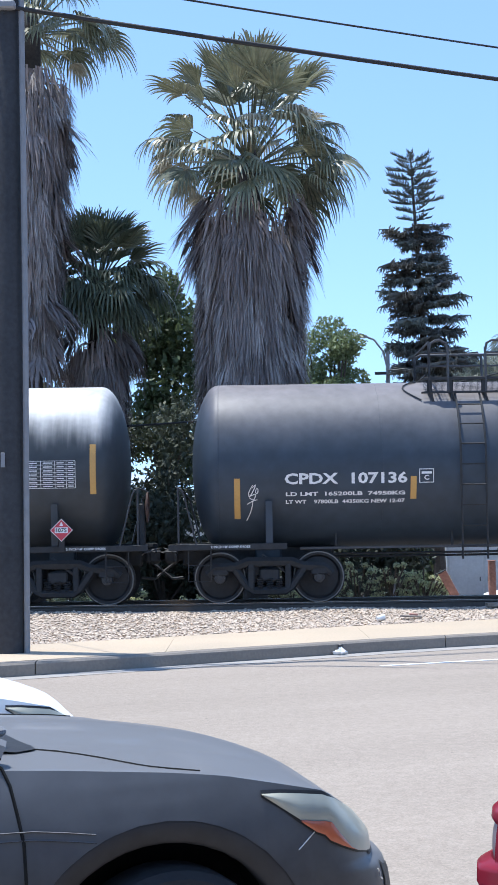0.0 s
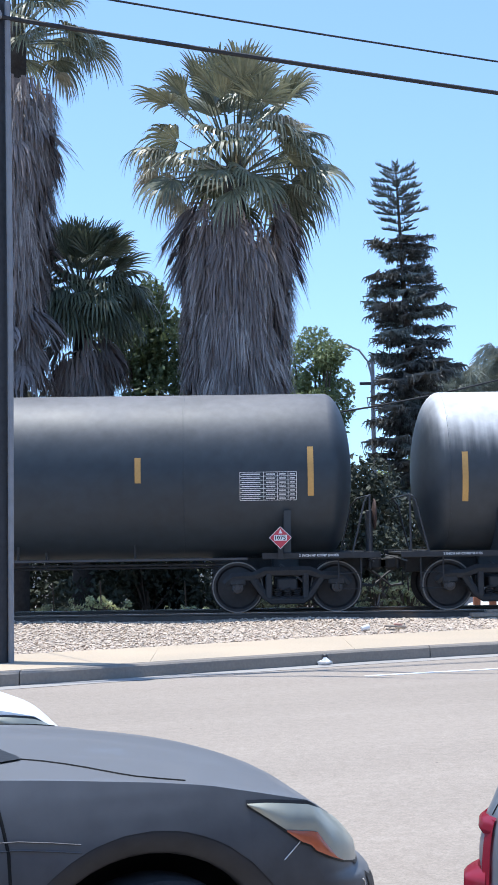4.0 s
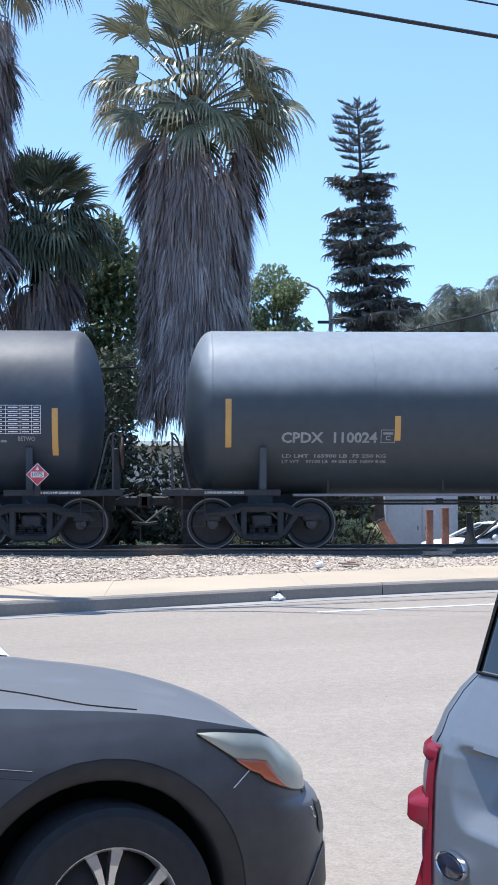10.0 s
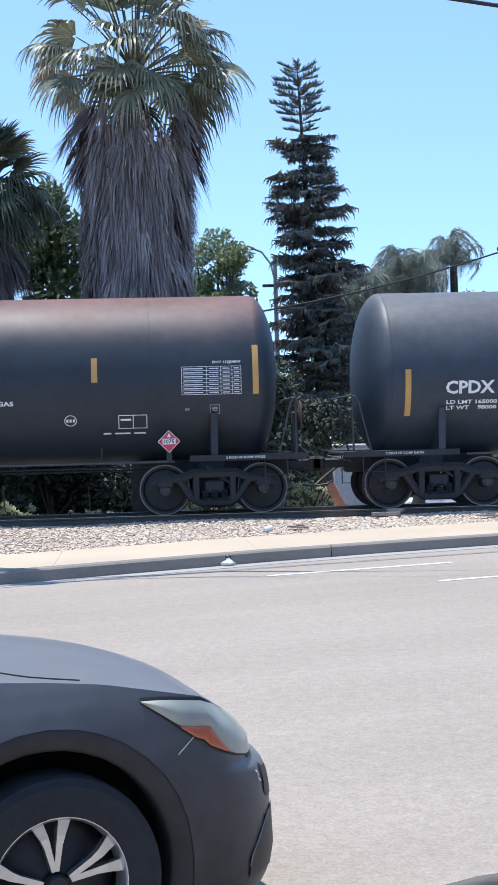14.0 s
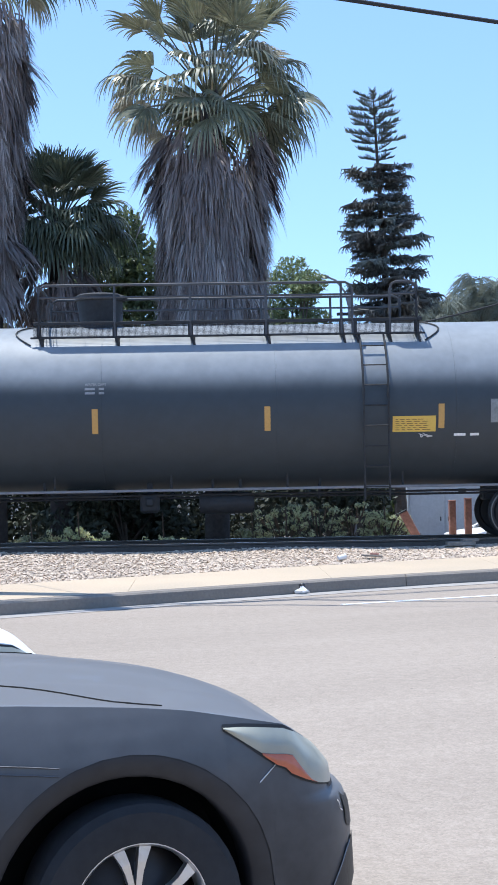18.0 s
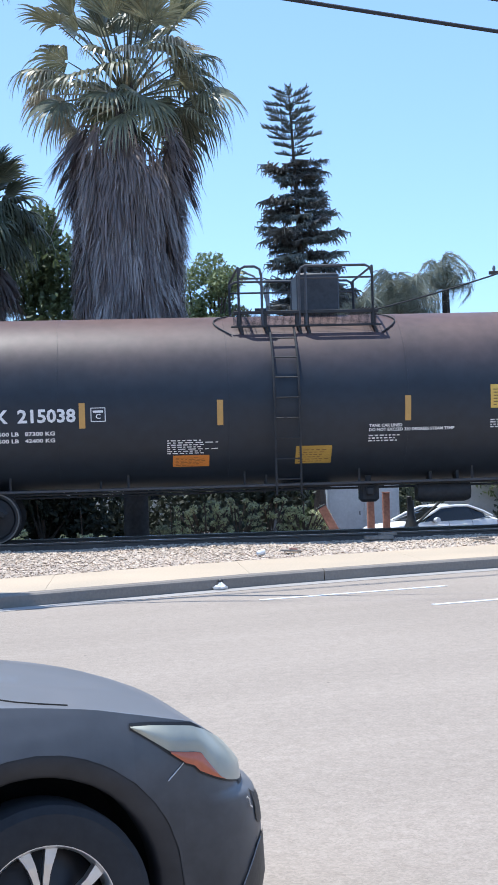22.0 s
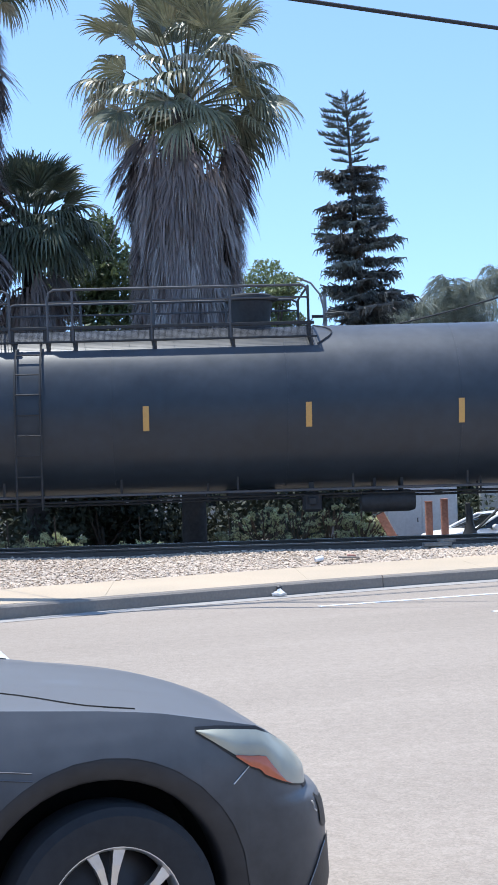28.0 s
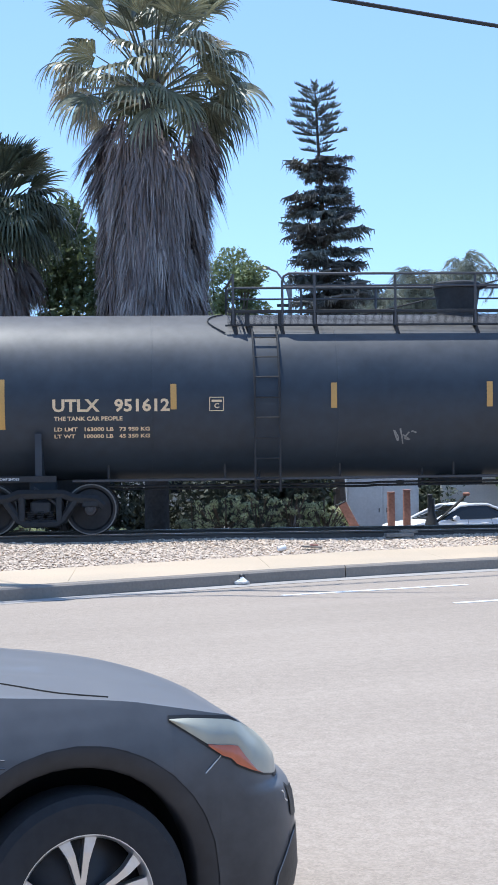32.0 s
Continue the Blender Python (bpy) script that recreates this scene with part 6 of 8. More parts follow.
broadleaf("tree", 8.9, 52.5, -1.4, [((0, 0, 7.6), (1.2, 1, 1.0)), ((1.3, 0, 8.2), (1.1, 1, 1.0)), ((-1.0, 0, 7.2), (1.0, 1, 0.9)), ((0.4, 0, 6.2), (1.6, 1, 1.0)), ((2.2, 0, 7.4), (0.8, 1, 0.8))], LEAF_SHRUB, 9000, 0.10, "grey-green tree among distant palms", "tree", 37)

# ---- poles, wires, lineside things, buildings ----
A = radians(ROAD_TURN)
pole = thing("utility_pole", "dark tarred wooden utility pole with a grey conduit", "utility pole", at=(-2.92, 17.38, 0.16))
part("shaft", Shape().lathe([(0.215, -0.2), (0.212, 0.0), (0.165, 9.1), (0.15, 9.15), (0, 9.15)], 20), POLE_WOOD, pole)
part("conduit", Shape().tube([(0.235, -0.10, -0.1), (0.235, -0.10, 4.0), (0.205, -0.10, 8.2)], 0.036, 10), CONDUIT, pole)
part("tag", Shape().box(-0.03, -0.218, 2.35, 0.05, 0.012, 0.18, 0.003), CONDUIT, pole)
part("bracket", Shape().box(0.0, -0.2, 8.0, 0.3, 0.12, 0.1, 0.02), CONDUIT, pole)


def span(p, q, sag, r, label="black overhead cable along the road"):
    p, q = Vector(p), Vector(q)
    pts = [p.lerp(q, i / 24) - Vector((0, 0, sag * 4 * (i / 24) * (1 - i / 24))) for i in range(25)]
    return tagged(part("overhead_cable", Shape().tube(pts, r, 6), CABLE), label, "cable")


hx, hy = math.cos(A), math.sin(A)
for (ox, oy, z, r) in ((0.0, -0.2, 8.02, 0.030), (0.02, 0.0, 8.55, 0.014)):
    px, py = -2.92 + ox, 17.38 + oy
    span((px, py, z + 0.13), (px + 38 * hx, py + 38 * hy, z + 0.4), 0.45, r)
    span((px - 38 * hx, py - 38 * hy, z + 0.4), (px, py, z + 0.13), 0.45, r)
span((-2.92, 17.2, 8.06), (-2.92 - 7, 17.2 + 14, 8.6), 0.3, 0.012)

# slack cables from the pole, added out of view to cast the gutter's shadow streaks
for pts, rad in (([(-2.92, 17.42, 9.2), (-2.4, 17.8, 9.2), (-1.66, 17.9, 9.2), (-0.76, 18.13, 9.2), (0.04, 17.85, 9.2), (0.64, 17.6, 9.2), (2.2, 17.2, 9.3), (8.0, 17.6, 9.4)], [0.016, 0.03, 0.05, 0.07, 0.055, 0.03, 0.010, 0.008]),
                 ([(-2.92, 17.40, 9.1), (-2.0, 17.6, 9.15), (-0.93, 17.49, 9.2), (-0.51, 17.35, 9.2), (0.4, 17.0, 9.25), (8.0, 15.0, 9.4)], [0.012, 0.02, 0.045, 0.04, 0.010, 0.008])):
    tagged(part("service_cable", Shape().tube(pts, rad, 6), CABLE), "slack black cable added out of view for its shadow", "cable")

# street lamp beyond the trees
lamp = thing("street_lamp", "grey street lamp with a curved arm", "street lamp", at=(4.98, 48, ground_z(4.98, 48)))
part("shaft", Shape().tube([(0, 0, 0), (0, 0, 9.0)], [0.11, 0.07], 10), CONDUIT, lamp)
part("arm", Shape().tube([(0, 0, 8.3), (-0.15, 0, 8.95), (-0.45, 0, 9.35), (-0.8, 0, 9.5)], 0.035, 6), CONDUIT, lamp)
part("lamp_head", Shape().box(-0.95, 0, 9.48, 0.5, 0.2, 0.1, 0.03), CONDUIT, lamp)
part("crossarm", Shape().box(0.0, 0, 8.2, 0.9, 0.08, 0.1, 0.01), POLE_WOOD, lamp)

far = thing("utility_pole", "distant wooden utility pole with a crossarm", "utility pole", at=(11.25, 40, ground_z(11, 40)))
part("shaft", Shape().tube([(0, 0, 0), (0, 0, 8.3)], [0.14, 0.10], 10), BARK, far)
part("crossarm", Shape().box(0, 0, 8.0, 1.3, 0.09, 0.1, 0.01), BARK, far)
for dx in (-0.5, 0, 0.5):
    part("insulator", Shape().lathe([(0, 8.22), (0.03, 8.2), (0.05, 8.12), (0.03, 8.04), (0, 8.04)], 8, at=(dx, 0, 0)), CONDUIT, far)
span((11.2, 39.9, 7.0), (-4.0, 32.6, 4.0), 0.55, 0.024)
span((11.25, 40, 6.6), (30, 47, 7.0), 0.5, 0.02)

# lineside: painted posts, a switch stand, an equipment hut, a plank
POST_RED = material("faded orange-red paint", (0.46, 0.235, 0.18), 0.85, spread=0.3, grain=20, blotch=4, bump=0.2)
HUT = material("grey metal sheet", (0.50, 0.51, 0.52), 0.6, spread=0.12, grain=12, blotch=1.0, bump=0.05)
PLANK = material("grey weathered wood", (0.27, 0.23, 0.19), 0.9, spread=0.35, grain=18, blotch=2, bump=0.4)
for x, h in ((4.93, 0.98), (5.25, 1.02)):
    p = thing("marker_post", "faded orange-red square wooden post", "post", "posts beside the track", at=(x, 28.4, -0.08))
    part("post", Shape().box(0, 0, h / 2, 0.14, 0.12, h, 0.012), POST_RED, p)
    part("post_cap", Shape().box(0, 0, h + 0.008, 0.15, 0.13, 0.02, 0.006), POST_RED, p)
p = thing("marker_post", "leaning faded orange-red post", "post", "posts beside the track", at=pose(4.40, 28.7, -0.12, 0, -28, 0))
part("post", Shape().box(0, 0, 0.44, 0.17, 0.12, 0.95, 0.012), POST_RED, p)
part("post_cap", Shape().box(0, 0, 0.925, 0.18, 0.13, 0.02, 0.006), DARK_STEEL, p)
can = thing("bucket", "small blue bucket on the ground", "bucket", at=(4.28, 28.9, -0.1))
part("body", Shape().lathe([(0.06, 0), (0.085, 0.32), (0.09, 0.33), (0.08, 0.33), (0.055, 0.02), (0, 0.02)], 14), material("blue plastic", (0.05, 0.09, 0.2), 0.5), can)
part("rim", Shape().lathe([(0.092, 0.31), (0.098, 0.32), (0.092, 0.335)], 14, caps=False), CONDUIT, can)
st = thing("switch_stand", "black railway switch stand with a raised lever", "switch stand", at=(5.68, 28.0, 0.0))
part("foot", Shape().box(0, 0, 0.08, 0.46, 0.5, 0.14, 0.02), BLACK_STEEL, st)
part("housing", Shape().lathe([(0.20, 0.12), (0.17, 0.2), (0.10, 0.38), (0.07, 0.5), (0.06, 0.78), (0, 0.78)], 12), BLACK_STEEL, st)
part("mast", Shape().box(-0.03, 0, 0.62, 0.09, 0.09, 0.5, 0.01), BLACK_STEEL, st)
part("lever", Shape().tube([(0.08, -0.05, 0.30), (0.40, -0.05, 0.58), (0.70, -0.05, 0.84)], [0.03, 0.028, 0.024], 6), BLACK_STEEL, st)
part("weight", Shape().box(0.70, -0.05, 0.86, 0.14, 0.07, 0.07, 0.02), POST_RED, st)
part("linkage", Shape().box(0.28, 0.0, 0.22, 0.3, 0.08, 0.06, 0.01), BLACK_STEEL, st)
hut = thing("equipment_hut", "grey sheet-metal railway equipment hut", "hut", at=(7.75, 46.7, -1.42))
part("wall", Shape().box(0, 0, 1.35, 2.4, 1.4, 2.7, 0.02), HUT, hut)
part("roof", Shape().box(0, 0, 2.75, 2.55, 1.55, 0.09, 0.02), HUT, hut)
for dx in (-0.58, 0.58):
    door = part("door", Shape().box(dx, -0.712, 1.3, 1.1, 0.025, 2.4, 0.008), HUT, hut)
    part("handle", Shape().box(dx + (0.45 if dx < 0 else -0.45), -0.735, 1.3, 0.03, 0.03, 0.14, 0.006), DARK_STEEL, door)
part("sign", Shape().box(0.58, -0.73, 2.2, 0.25, 0.008, 0.16), BLACK_INK, hut)
pl = thing("plank", "weathered wooden plank lying on the gravel", "plank", at=pose(4.47, 25.0, 0.20, 0, 0, 3))
part("board", Shape().box(0, 0, 0.03, 0.50, 0.22, 0.07, 0.008), PLANK, pl)
part("board", Shape().box(0.18, 0.05, 0.085, 0.30, 0.2, 0.05, 0.008), PLANK, pl)
for i, (x, y, l) in enumerate([(2.62, 22.75, 0.34), (6.1, 24.0, 0.5)]):
    w = thing("wood_scrap", "broken brown wood scrap on the gravel", "wood scrap", at=pose(x, y, ballast_z(x, y) + 0.03, 0, 4, 8 + 20 * i))
    part("splinter", Shape().box(0, 0, 0.02, l, 0.09, 0.03, 0.006), PLANK, w)
    part("splinter", Shape().box(0.05, 0.02, 0.05, l * 0.4, 0.06, 0.03, 0.006), POST_RED if i == 0 else PLANK, w)
cup = thing("paper_cup", "white crushed paper cup on the gravel", "litter", at=pose(2.05, 22.45, ballast_z(2, 22.4) + 0.05, 0, 80, 20))
part("cup", Shape().lathe([(0.035, 0), (0.05, 0.13), (0.046, 0.13), (0.03, 0.01), (0, 0.01)], 12), WHITE_INK, cup)
bag = thing("litter", "white crumpled paper litter in the gutter", "litter", at=(1.17, 18.10, 0.01))
q = random.Random(5)
bl = Shape().lathe([(0, 0), (0.07, 0.005), (0.10, 0.03), (0.08, 0.055), (0.03, 0.07), (0, 0.07)], 10)
bl.v = [(v[0] * 0.95 + q.uniform(-0.02, 0.02), v[1] * 0.5 + q.uniform(-0.02, 0.02), v[2] * q.uniform(0.5, 1.5)) for v in bl.v]
part("wrapper", bl, WHITE_INK, bag, smooth=0)
part("lid", Shape().box(0.01, 0.05, 0.10, 0.07, 0.05, 0.07, 0.015), BLACK_STEEL, bag)

# houses and walls far behind
PLASTER = material("pale plaster", (0.62, 0.60, 0.56), 0.9, spread=0.08, grain=14, blotch=0.6, bump=0.1)
ROOFING = material("grey green roofing", (0.20, 0.22, 0.20), 0.9, spread=0.2, grain=10, blotch=0.8, bump=0.3)
PANE = glass("house window glass")


def house(x, y, w, d, h, ridge, label):
    b = ground_z(x, y)
    o = thing("house", label, "house", at=(x, y, b))
    part("wall", Shape().box(0, 0, h / 2, w, d, h, 0.02), PLASTER, o)
    part("roof", Shape().put([(-w / 2 - 0.4, -d / 2 - 0.4, h), (w / 2 + 0.4, -d / 2 - 0.4, h), (w / 2 + 0.4, d / 2 + 0.4, h), (-w / 2 - 0.4, d / 2 + 0.4, h), (-w / 2 + 1, 0, h + ridge), (w / 2 - 1, 0, h + ridge)],
                             [(0, 1, 5, 4), (2, 3, 4, 5), (1, 2, 5), (3, 0, 4), (3, 2, 1, 0)]), ROOFING, o, smooth=0)
    k = -w / 2 + 1.2
    while k < w / 2 - 0.8:
        win = part("window", Shape().box(k, -d / 2 - 0.02, h * 0.55, 1.0, 0.06, 1.0, 0.01), WHITE_INK, o)
        part("pane", Shape().box(k, -d / 2 - 0.055, h * 0.55, 0.86, 0.02, 0.86), PANE, win)
        k += 2.4
    return o


house(-1.4, 53, 7.0, 6, 4.0, 0.25, "pale plastered house with a grey roof")
house(-10.5, 53, 8.0, 6, 3.0, 1.4, "pale plastered house with a grey roof")
house(17.5, 62, 9.0, 6, 3.2, 1.5, "pale plastered house with a grey roof")
setting("wall_back", Shape().box(13.0, 47.5, -0.2, 6.0, 0.2, 2.3, 0.02), PLASTER, "long pale garden wall")
ridge_pts = [(-2500 + 250 * i, 60 + 55 * math.sin(i * 0.9) + 40 * math.sin(i * 2.3 + 1)) for i in range(21)]
HILL = material("hazy far hills", (0.42, 0.50, 0.58), 1.0, spread=0.06, grain=0.02, blotch=0.004, bump=0)
setting("backdrop", Shape().sheet([[(x, 2600, -5) for x, h in ridge_pts], [(x, 2900, max(h, 8)) for x, h in ridge_pts], [(x, 3300, -5) for x, h in ridge_pts]]), HILL, "low hazy blue hills in the distance")

# ---- vehicles ----
MOVERS = {}


def car_paint(name, colour, flake=0.15, rough=0.32, metal=0.35, coat=1.0):
    m = material(name, colour, rough, metal=metal, spread=flake, grain=60, blotch=1.2, bump=0.0, coat=coat)
    return m


def dusted_and_lit(m, dust_and_light, low, high):
    """Dust that has settled on the panels that face up, the sky's brightness painted in with it."""
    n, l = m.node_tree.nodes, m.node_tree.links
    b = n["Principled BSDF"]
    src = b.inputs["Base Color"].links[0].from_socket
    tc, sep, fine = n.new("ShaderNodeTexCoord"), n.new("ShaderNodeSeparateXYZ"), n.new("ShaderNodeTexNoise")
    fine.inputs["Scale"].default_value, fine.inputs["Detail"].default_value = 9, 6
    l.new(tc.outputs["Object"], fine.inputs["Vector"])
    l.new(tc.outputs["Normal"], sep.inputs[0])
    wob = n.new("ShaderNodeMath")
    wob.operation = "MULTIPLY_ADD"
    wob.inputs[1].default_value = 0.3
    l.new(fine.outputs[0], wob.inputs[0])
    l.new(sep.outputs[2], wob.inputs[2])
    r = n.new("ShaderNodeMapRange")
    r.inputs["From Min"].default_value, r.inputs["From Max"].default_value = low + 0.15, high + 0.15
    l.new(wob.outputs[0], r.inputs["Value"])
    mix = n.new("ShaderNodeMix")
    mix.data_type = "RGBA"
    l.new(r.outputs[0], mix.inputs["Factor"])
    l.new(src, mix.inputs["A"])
    mix.inputs["B"].default_value = (*dust_and_light, 1)
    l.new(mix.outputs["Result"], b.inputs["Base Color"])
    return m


# the up-facing tone also stands in for sky light on bonnet and wings
GREY_PAINT = dusted_and_lit(car_paint("dusty dark grey car paint", (0.034, 0.035, 0.038), 0.12, 0.5, 0.1, 0.15), (0.166, 0.166, 0.172), -0.22, 0.46)
GREY_PAINT.node_tree.nodes["Principled BSDF"].inputs["Specular IOR Level"].default_value = 0.3
WHITE_PAINT = car_paint("white car paint", (0.84, 0.84, 0.83), 0.03, 0.5, 0.0, 0.25)
SILVER_PAINT = car_paint("pale blue silver car paint", (0.175, 0.188, 0.205), 0.06, 0.46, 0.25, 0.3)
CAR_GLASS = glass("dark car glass", (0.012, 0.014, 0.016), 0.02)
TYRE = material("tyre rubber", (0.026, 0.026, 0.028), 0.85, spread=0.25, grain=30, blotch=5, bump=0.1)
ALLOY = material("machined alloy", (0.62, 0.63, 0.65), 0.32, metal=0.9, spread=0.08, grain=40)
DARK_ALLOY = material("dark alloy", (0.03, 0.03, 0.033), 0.45, metal=0.3, spread=0.2)
PLASTIC = material("black trim plastic", (0.018, 0.018, 0.019), 0.55, spread=0.2, grain=30)
LIP = material("dark arch lip", (0.028, 0.028, 0.031), 0.6, spread=0.3, grain=16, blotch=3, bump=0.02)
LINER = material("wheel arch liner", (0.018, 0.018, 0.02), 0.95, spread=0.2, grain=20)
SEAM = material("panel gap", (0.004, 0.004, 0.004), 0.9, spread=0.1)
CHROME = material("chrome", (0.75, 0.75, 0.76), 0.12, metal=1.0, spread=0.03, bump=0)
LENS = material("hazed headlight lens", (0.32, 0.345, 0.315), 0.4, spread=0.14, grain=7, blotch=4, bump=0.0, coat=0.3, warm=(0.42, 0.405, 0.32))
AMBER = material("amber reflector", (0.50, 0.12, 0.05), 0.3, spread=0.2, grain=30, coat=0.6)
TAIL_RED = leafy("red tail lamp", (0.40, 0.03, 0.055), 0.25, vary=0.0, through=0.4, spread=0.12)
TAIL_CLEAR = leafy("clear tail lamp", (0.55, 0.48, 0.48), 0.15, vary=0.0, through=0.5, spread=0.1)
BADGE = material("dark blue badge", (0.02, 0.025, 0.045), 0.25, spread=0.1, coat=1.0, bump=0)


def tab(points):
    xs_, ys_ = zip(*points)
    return lambda a: float(np.interp(a, xs_, ys_))


# a four-door saloon: x forward from the front axle, y to its left
NOSE = 0.475        # from here on the body turns round into the nose
half_width = tab([(-3.97, 0.25), (-3.93, 0.50), (-3.85, 0.70), (-3.6, 0.83), (-2.8, 0.905), (-1.4, 0.915), (0, 0.912), (0.25, 0.904), (0.40, 0.890), (0.475, 0.880), (0.6, 0.86)])
side_bulge = tab([(0.15, 0.92), (0.25, 0.955), (0.45, 0.985), (0.60, 1.0), (0.70, 0.999), (0.78, 0.990), (0.84, 0.978), (0.90, 0.962), (0.95, 0.945), (1.0, 0.925)])
crease = tab([(-3.97, 0.86), (-3.5, 0.97), (-2.8, 0.995), (-1.2, 0.985), (-0.5, 0.967), (-0.33, 0.955), (0, 0.926), (0.16, 0.906), (0.33, 0.870), (0.475, 0.838)])
ridge = tab([(-3.97, 0.90), (-3.6, 1.03), (-2.9, 1.06), (-1.0, 1.015), (-0.5, 0.993), (-0.25, 0.977), (0.0, 0.952), (0.10, 0.939), (0.20, 0.924), (0.30, 0.906), (0.39, 0.886), (0.475, 0.862)])
hood_z = tab([(-3.97, 0.90), (-3.6, 1.04), (-2.9, 1.10), (-1.0, 1.04), (-0.5, 1.012), (-0.25, 1.000), (-0.08, 0.988), (0.06, 0.973), (0.19, 0.955), (0.304, 0.935), (0.40, 0.912), (0.494, 0.884), (0.60, 0.842), (0.66, 0.815), (0.72, 0.778), (0.80, 0.715)])
nose_x = tab([(0.17, 0.86), (0.22, 0.892), (0.28, 0.904), (0.43, 0.890), (0.53, 0.874), (0.575, 0.852), (0.596, 0.832), (0.606, 0.800), (0.620, 0.786), (0.669, 0.768), (0.738, 0.704), (0.813, 0.602), (0.86, 0.54)])


def side_y(a, z):
    return half_width(a) * side_bulge(z)


def shell(u, z):
    """A place on the body's side: u metres before the nose (u < 0), or u radians round it."""
    if u <= 0:
        return (NOSE + u, side_y(NOSE + u, z), z)
    s, c = math.sin(u), math.cos(u)
    return (NOSE + (nose_x(z) - NOSE) * s ** 0.92, side_y(NOSE, z) * max(c, 0) ** 0.62, z)


ARCH = 0.470
ARCH_BACK = 0.03    # the arches sit a little behind the wheels
AXLE2 = -2.80
nose_top = tab([(0, 0.838), (0.36, 0.814), (0.6, 0.786), (1.0, 0.742), (1.571, 0.69)])


def low_z(a):
    z = 0.19 if a > -3.4 else 0.19 + 0.06 * min(1, abs(a + 3.4) / 0.45)
    for c in (0.0, AXLE2):
        d = a - c + ARCH_BACK
        if abs(d) < ARCH:
            z = max(z, 0.325 + math.sqrt(ARCH ** 2 - d ** 2))
    return z


def over(xc, yc, zc, xh, zr, zh):
    """The top of the body, from the crease over the bonnet's ridge to the middle."""
    out = []
    for f, g in ((0.985, 0.07), (0.955, 0.13), (0.93, 0.17), (0.88, 0.27), (0.80, 0.44), (0.70, 0.66), (0.62, 0.86), (0.56, 0.97), (0.52, 1.0)):
        out.append((xc + (xh - xc) * (1 - f), yc * f, zc + (zr - zc) * g))
    for f, g in ((0.44, 0.30), (0.32, 0.62), (0.17, 0.91), (0, 1.0)):
        out.append((xc + (xh - xc) * (1 - f), yc * f, zr + (zh - zr) * g))
    return out


def car_section(a):
    z0, zc = low_z(a), crease(a)
    pts = [(a, side_y(a, z0 + (zc - z0) * i / 12), z0 + (zc - z0) * i / 12) for i in range(13)]
    return pts + over(a, pts[-1][1], zc, a, ridge(a), hood_z(a))


def nose_section(u):
    """A section that fans round the front corner."""
    zc = nose_top(u)
    s = math.sin(u)
    levels = [0.19, 0.21, 0.24, 0.29, 0.38, 0.47, 0.54, 0.575, 0.593, 0.606, 0.62, 0.65, zc]
    pts = [shell(u, z) for z in levels]
    xc, yc, _ = pts[-1]
    xe = nose_x(nose_top(1.571))
    xh = NOSE + (xe - NOSE) * s ** 0.95
    keep = 1 - s ** 6
    zr = zc + 0.024 * keep
    zh = zc + (max(hood_z(xh), zc) - zc) * keep
    return pts + over(xc, yc, zc, xh, zr, max(zh, zc))


def skin_z(a, f):
    """Height of the upper body at a share f of its half width."""
    pts = car_section(a)
    yc = side_y(a, crease(a))
    return float(np.interp(f, [p[1] / yc for p in reversed(pts[12:])], [p[2] for p in reversed(pts[12:])]))


def arch_lip(s, cx, sd, r, w):
    """The rolled lip of a wheel arch: a flat band set in from the wing, turned under at the wheel."""
    rows = []
    for k in range(25):
        t = math.pi * (-0.08 + 1.16 * k / 24)

        def at(q, inset):
            x, z = cx + q * math.cos(t), max(0.325 + q * math.sin(t), 0.19)
            return (x, sd * (side_y(min(x, NOSE), max(z, 0.2)) - inset), z)
        rows.append([at(r + 0.004, 0.13), at(r, 0.036), at(r + 0.008, 0.026), at(r + w * 0.5, 0.014), at(r + w - 0.006, 0.003), at(r + w + 0.004, 0.004), at(r + w + 0.012, 0.008), at(r + w + 0.03, 0.012)])
    s.sheet(rows)


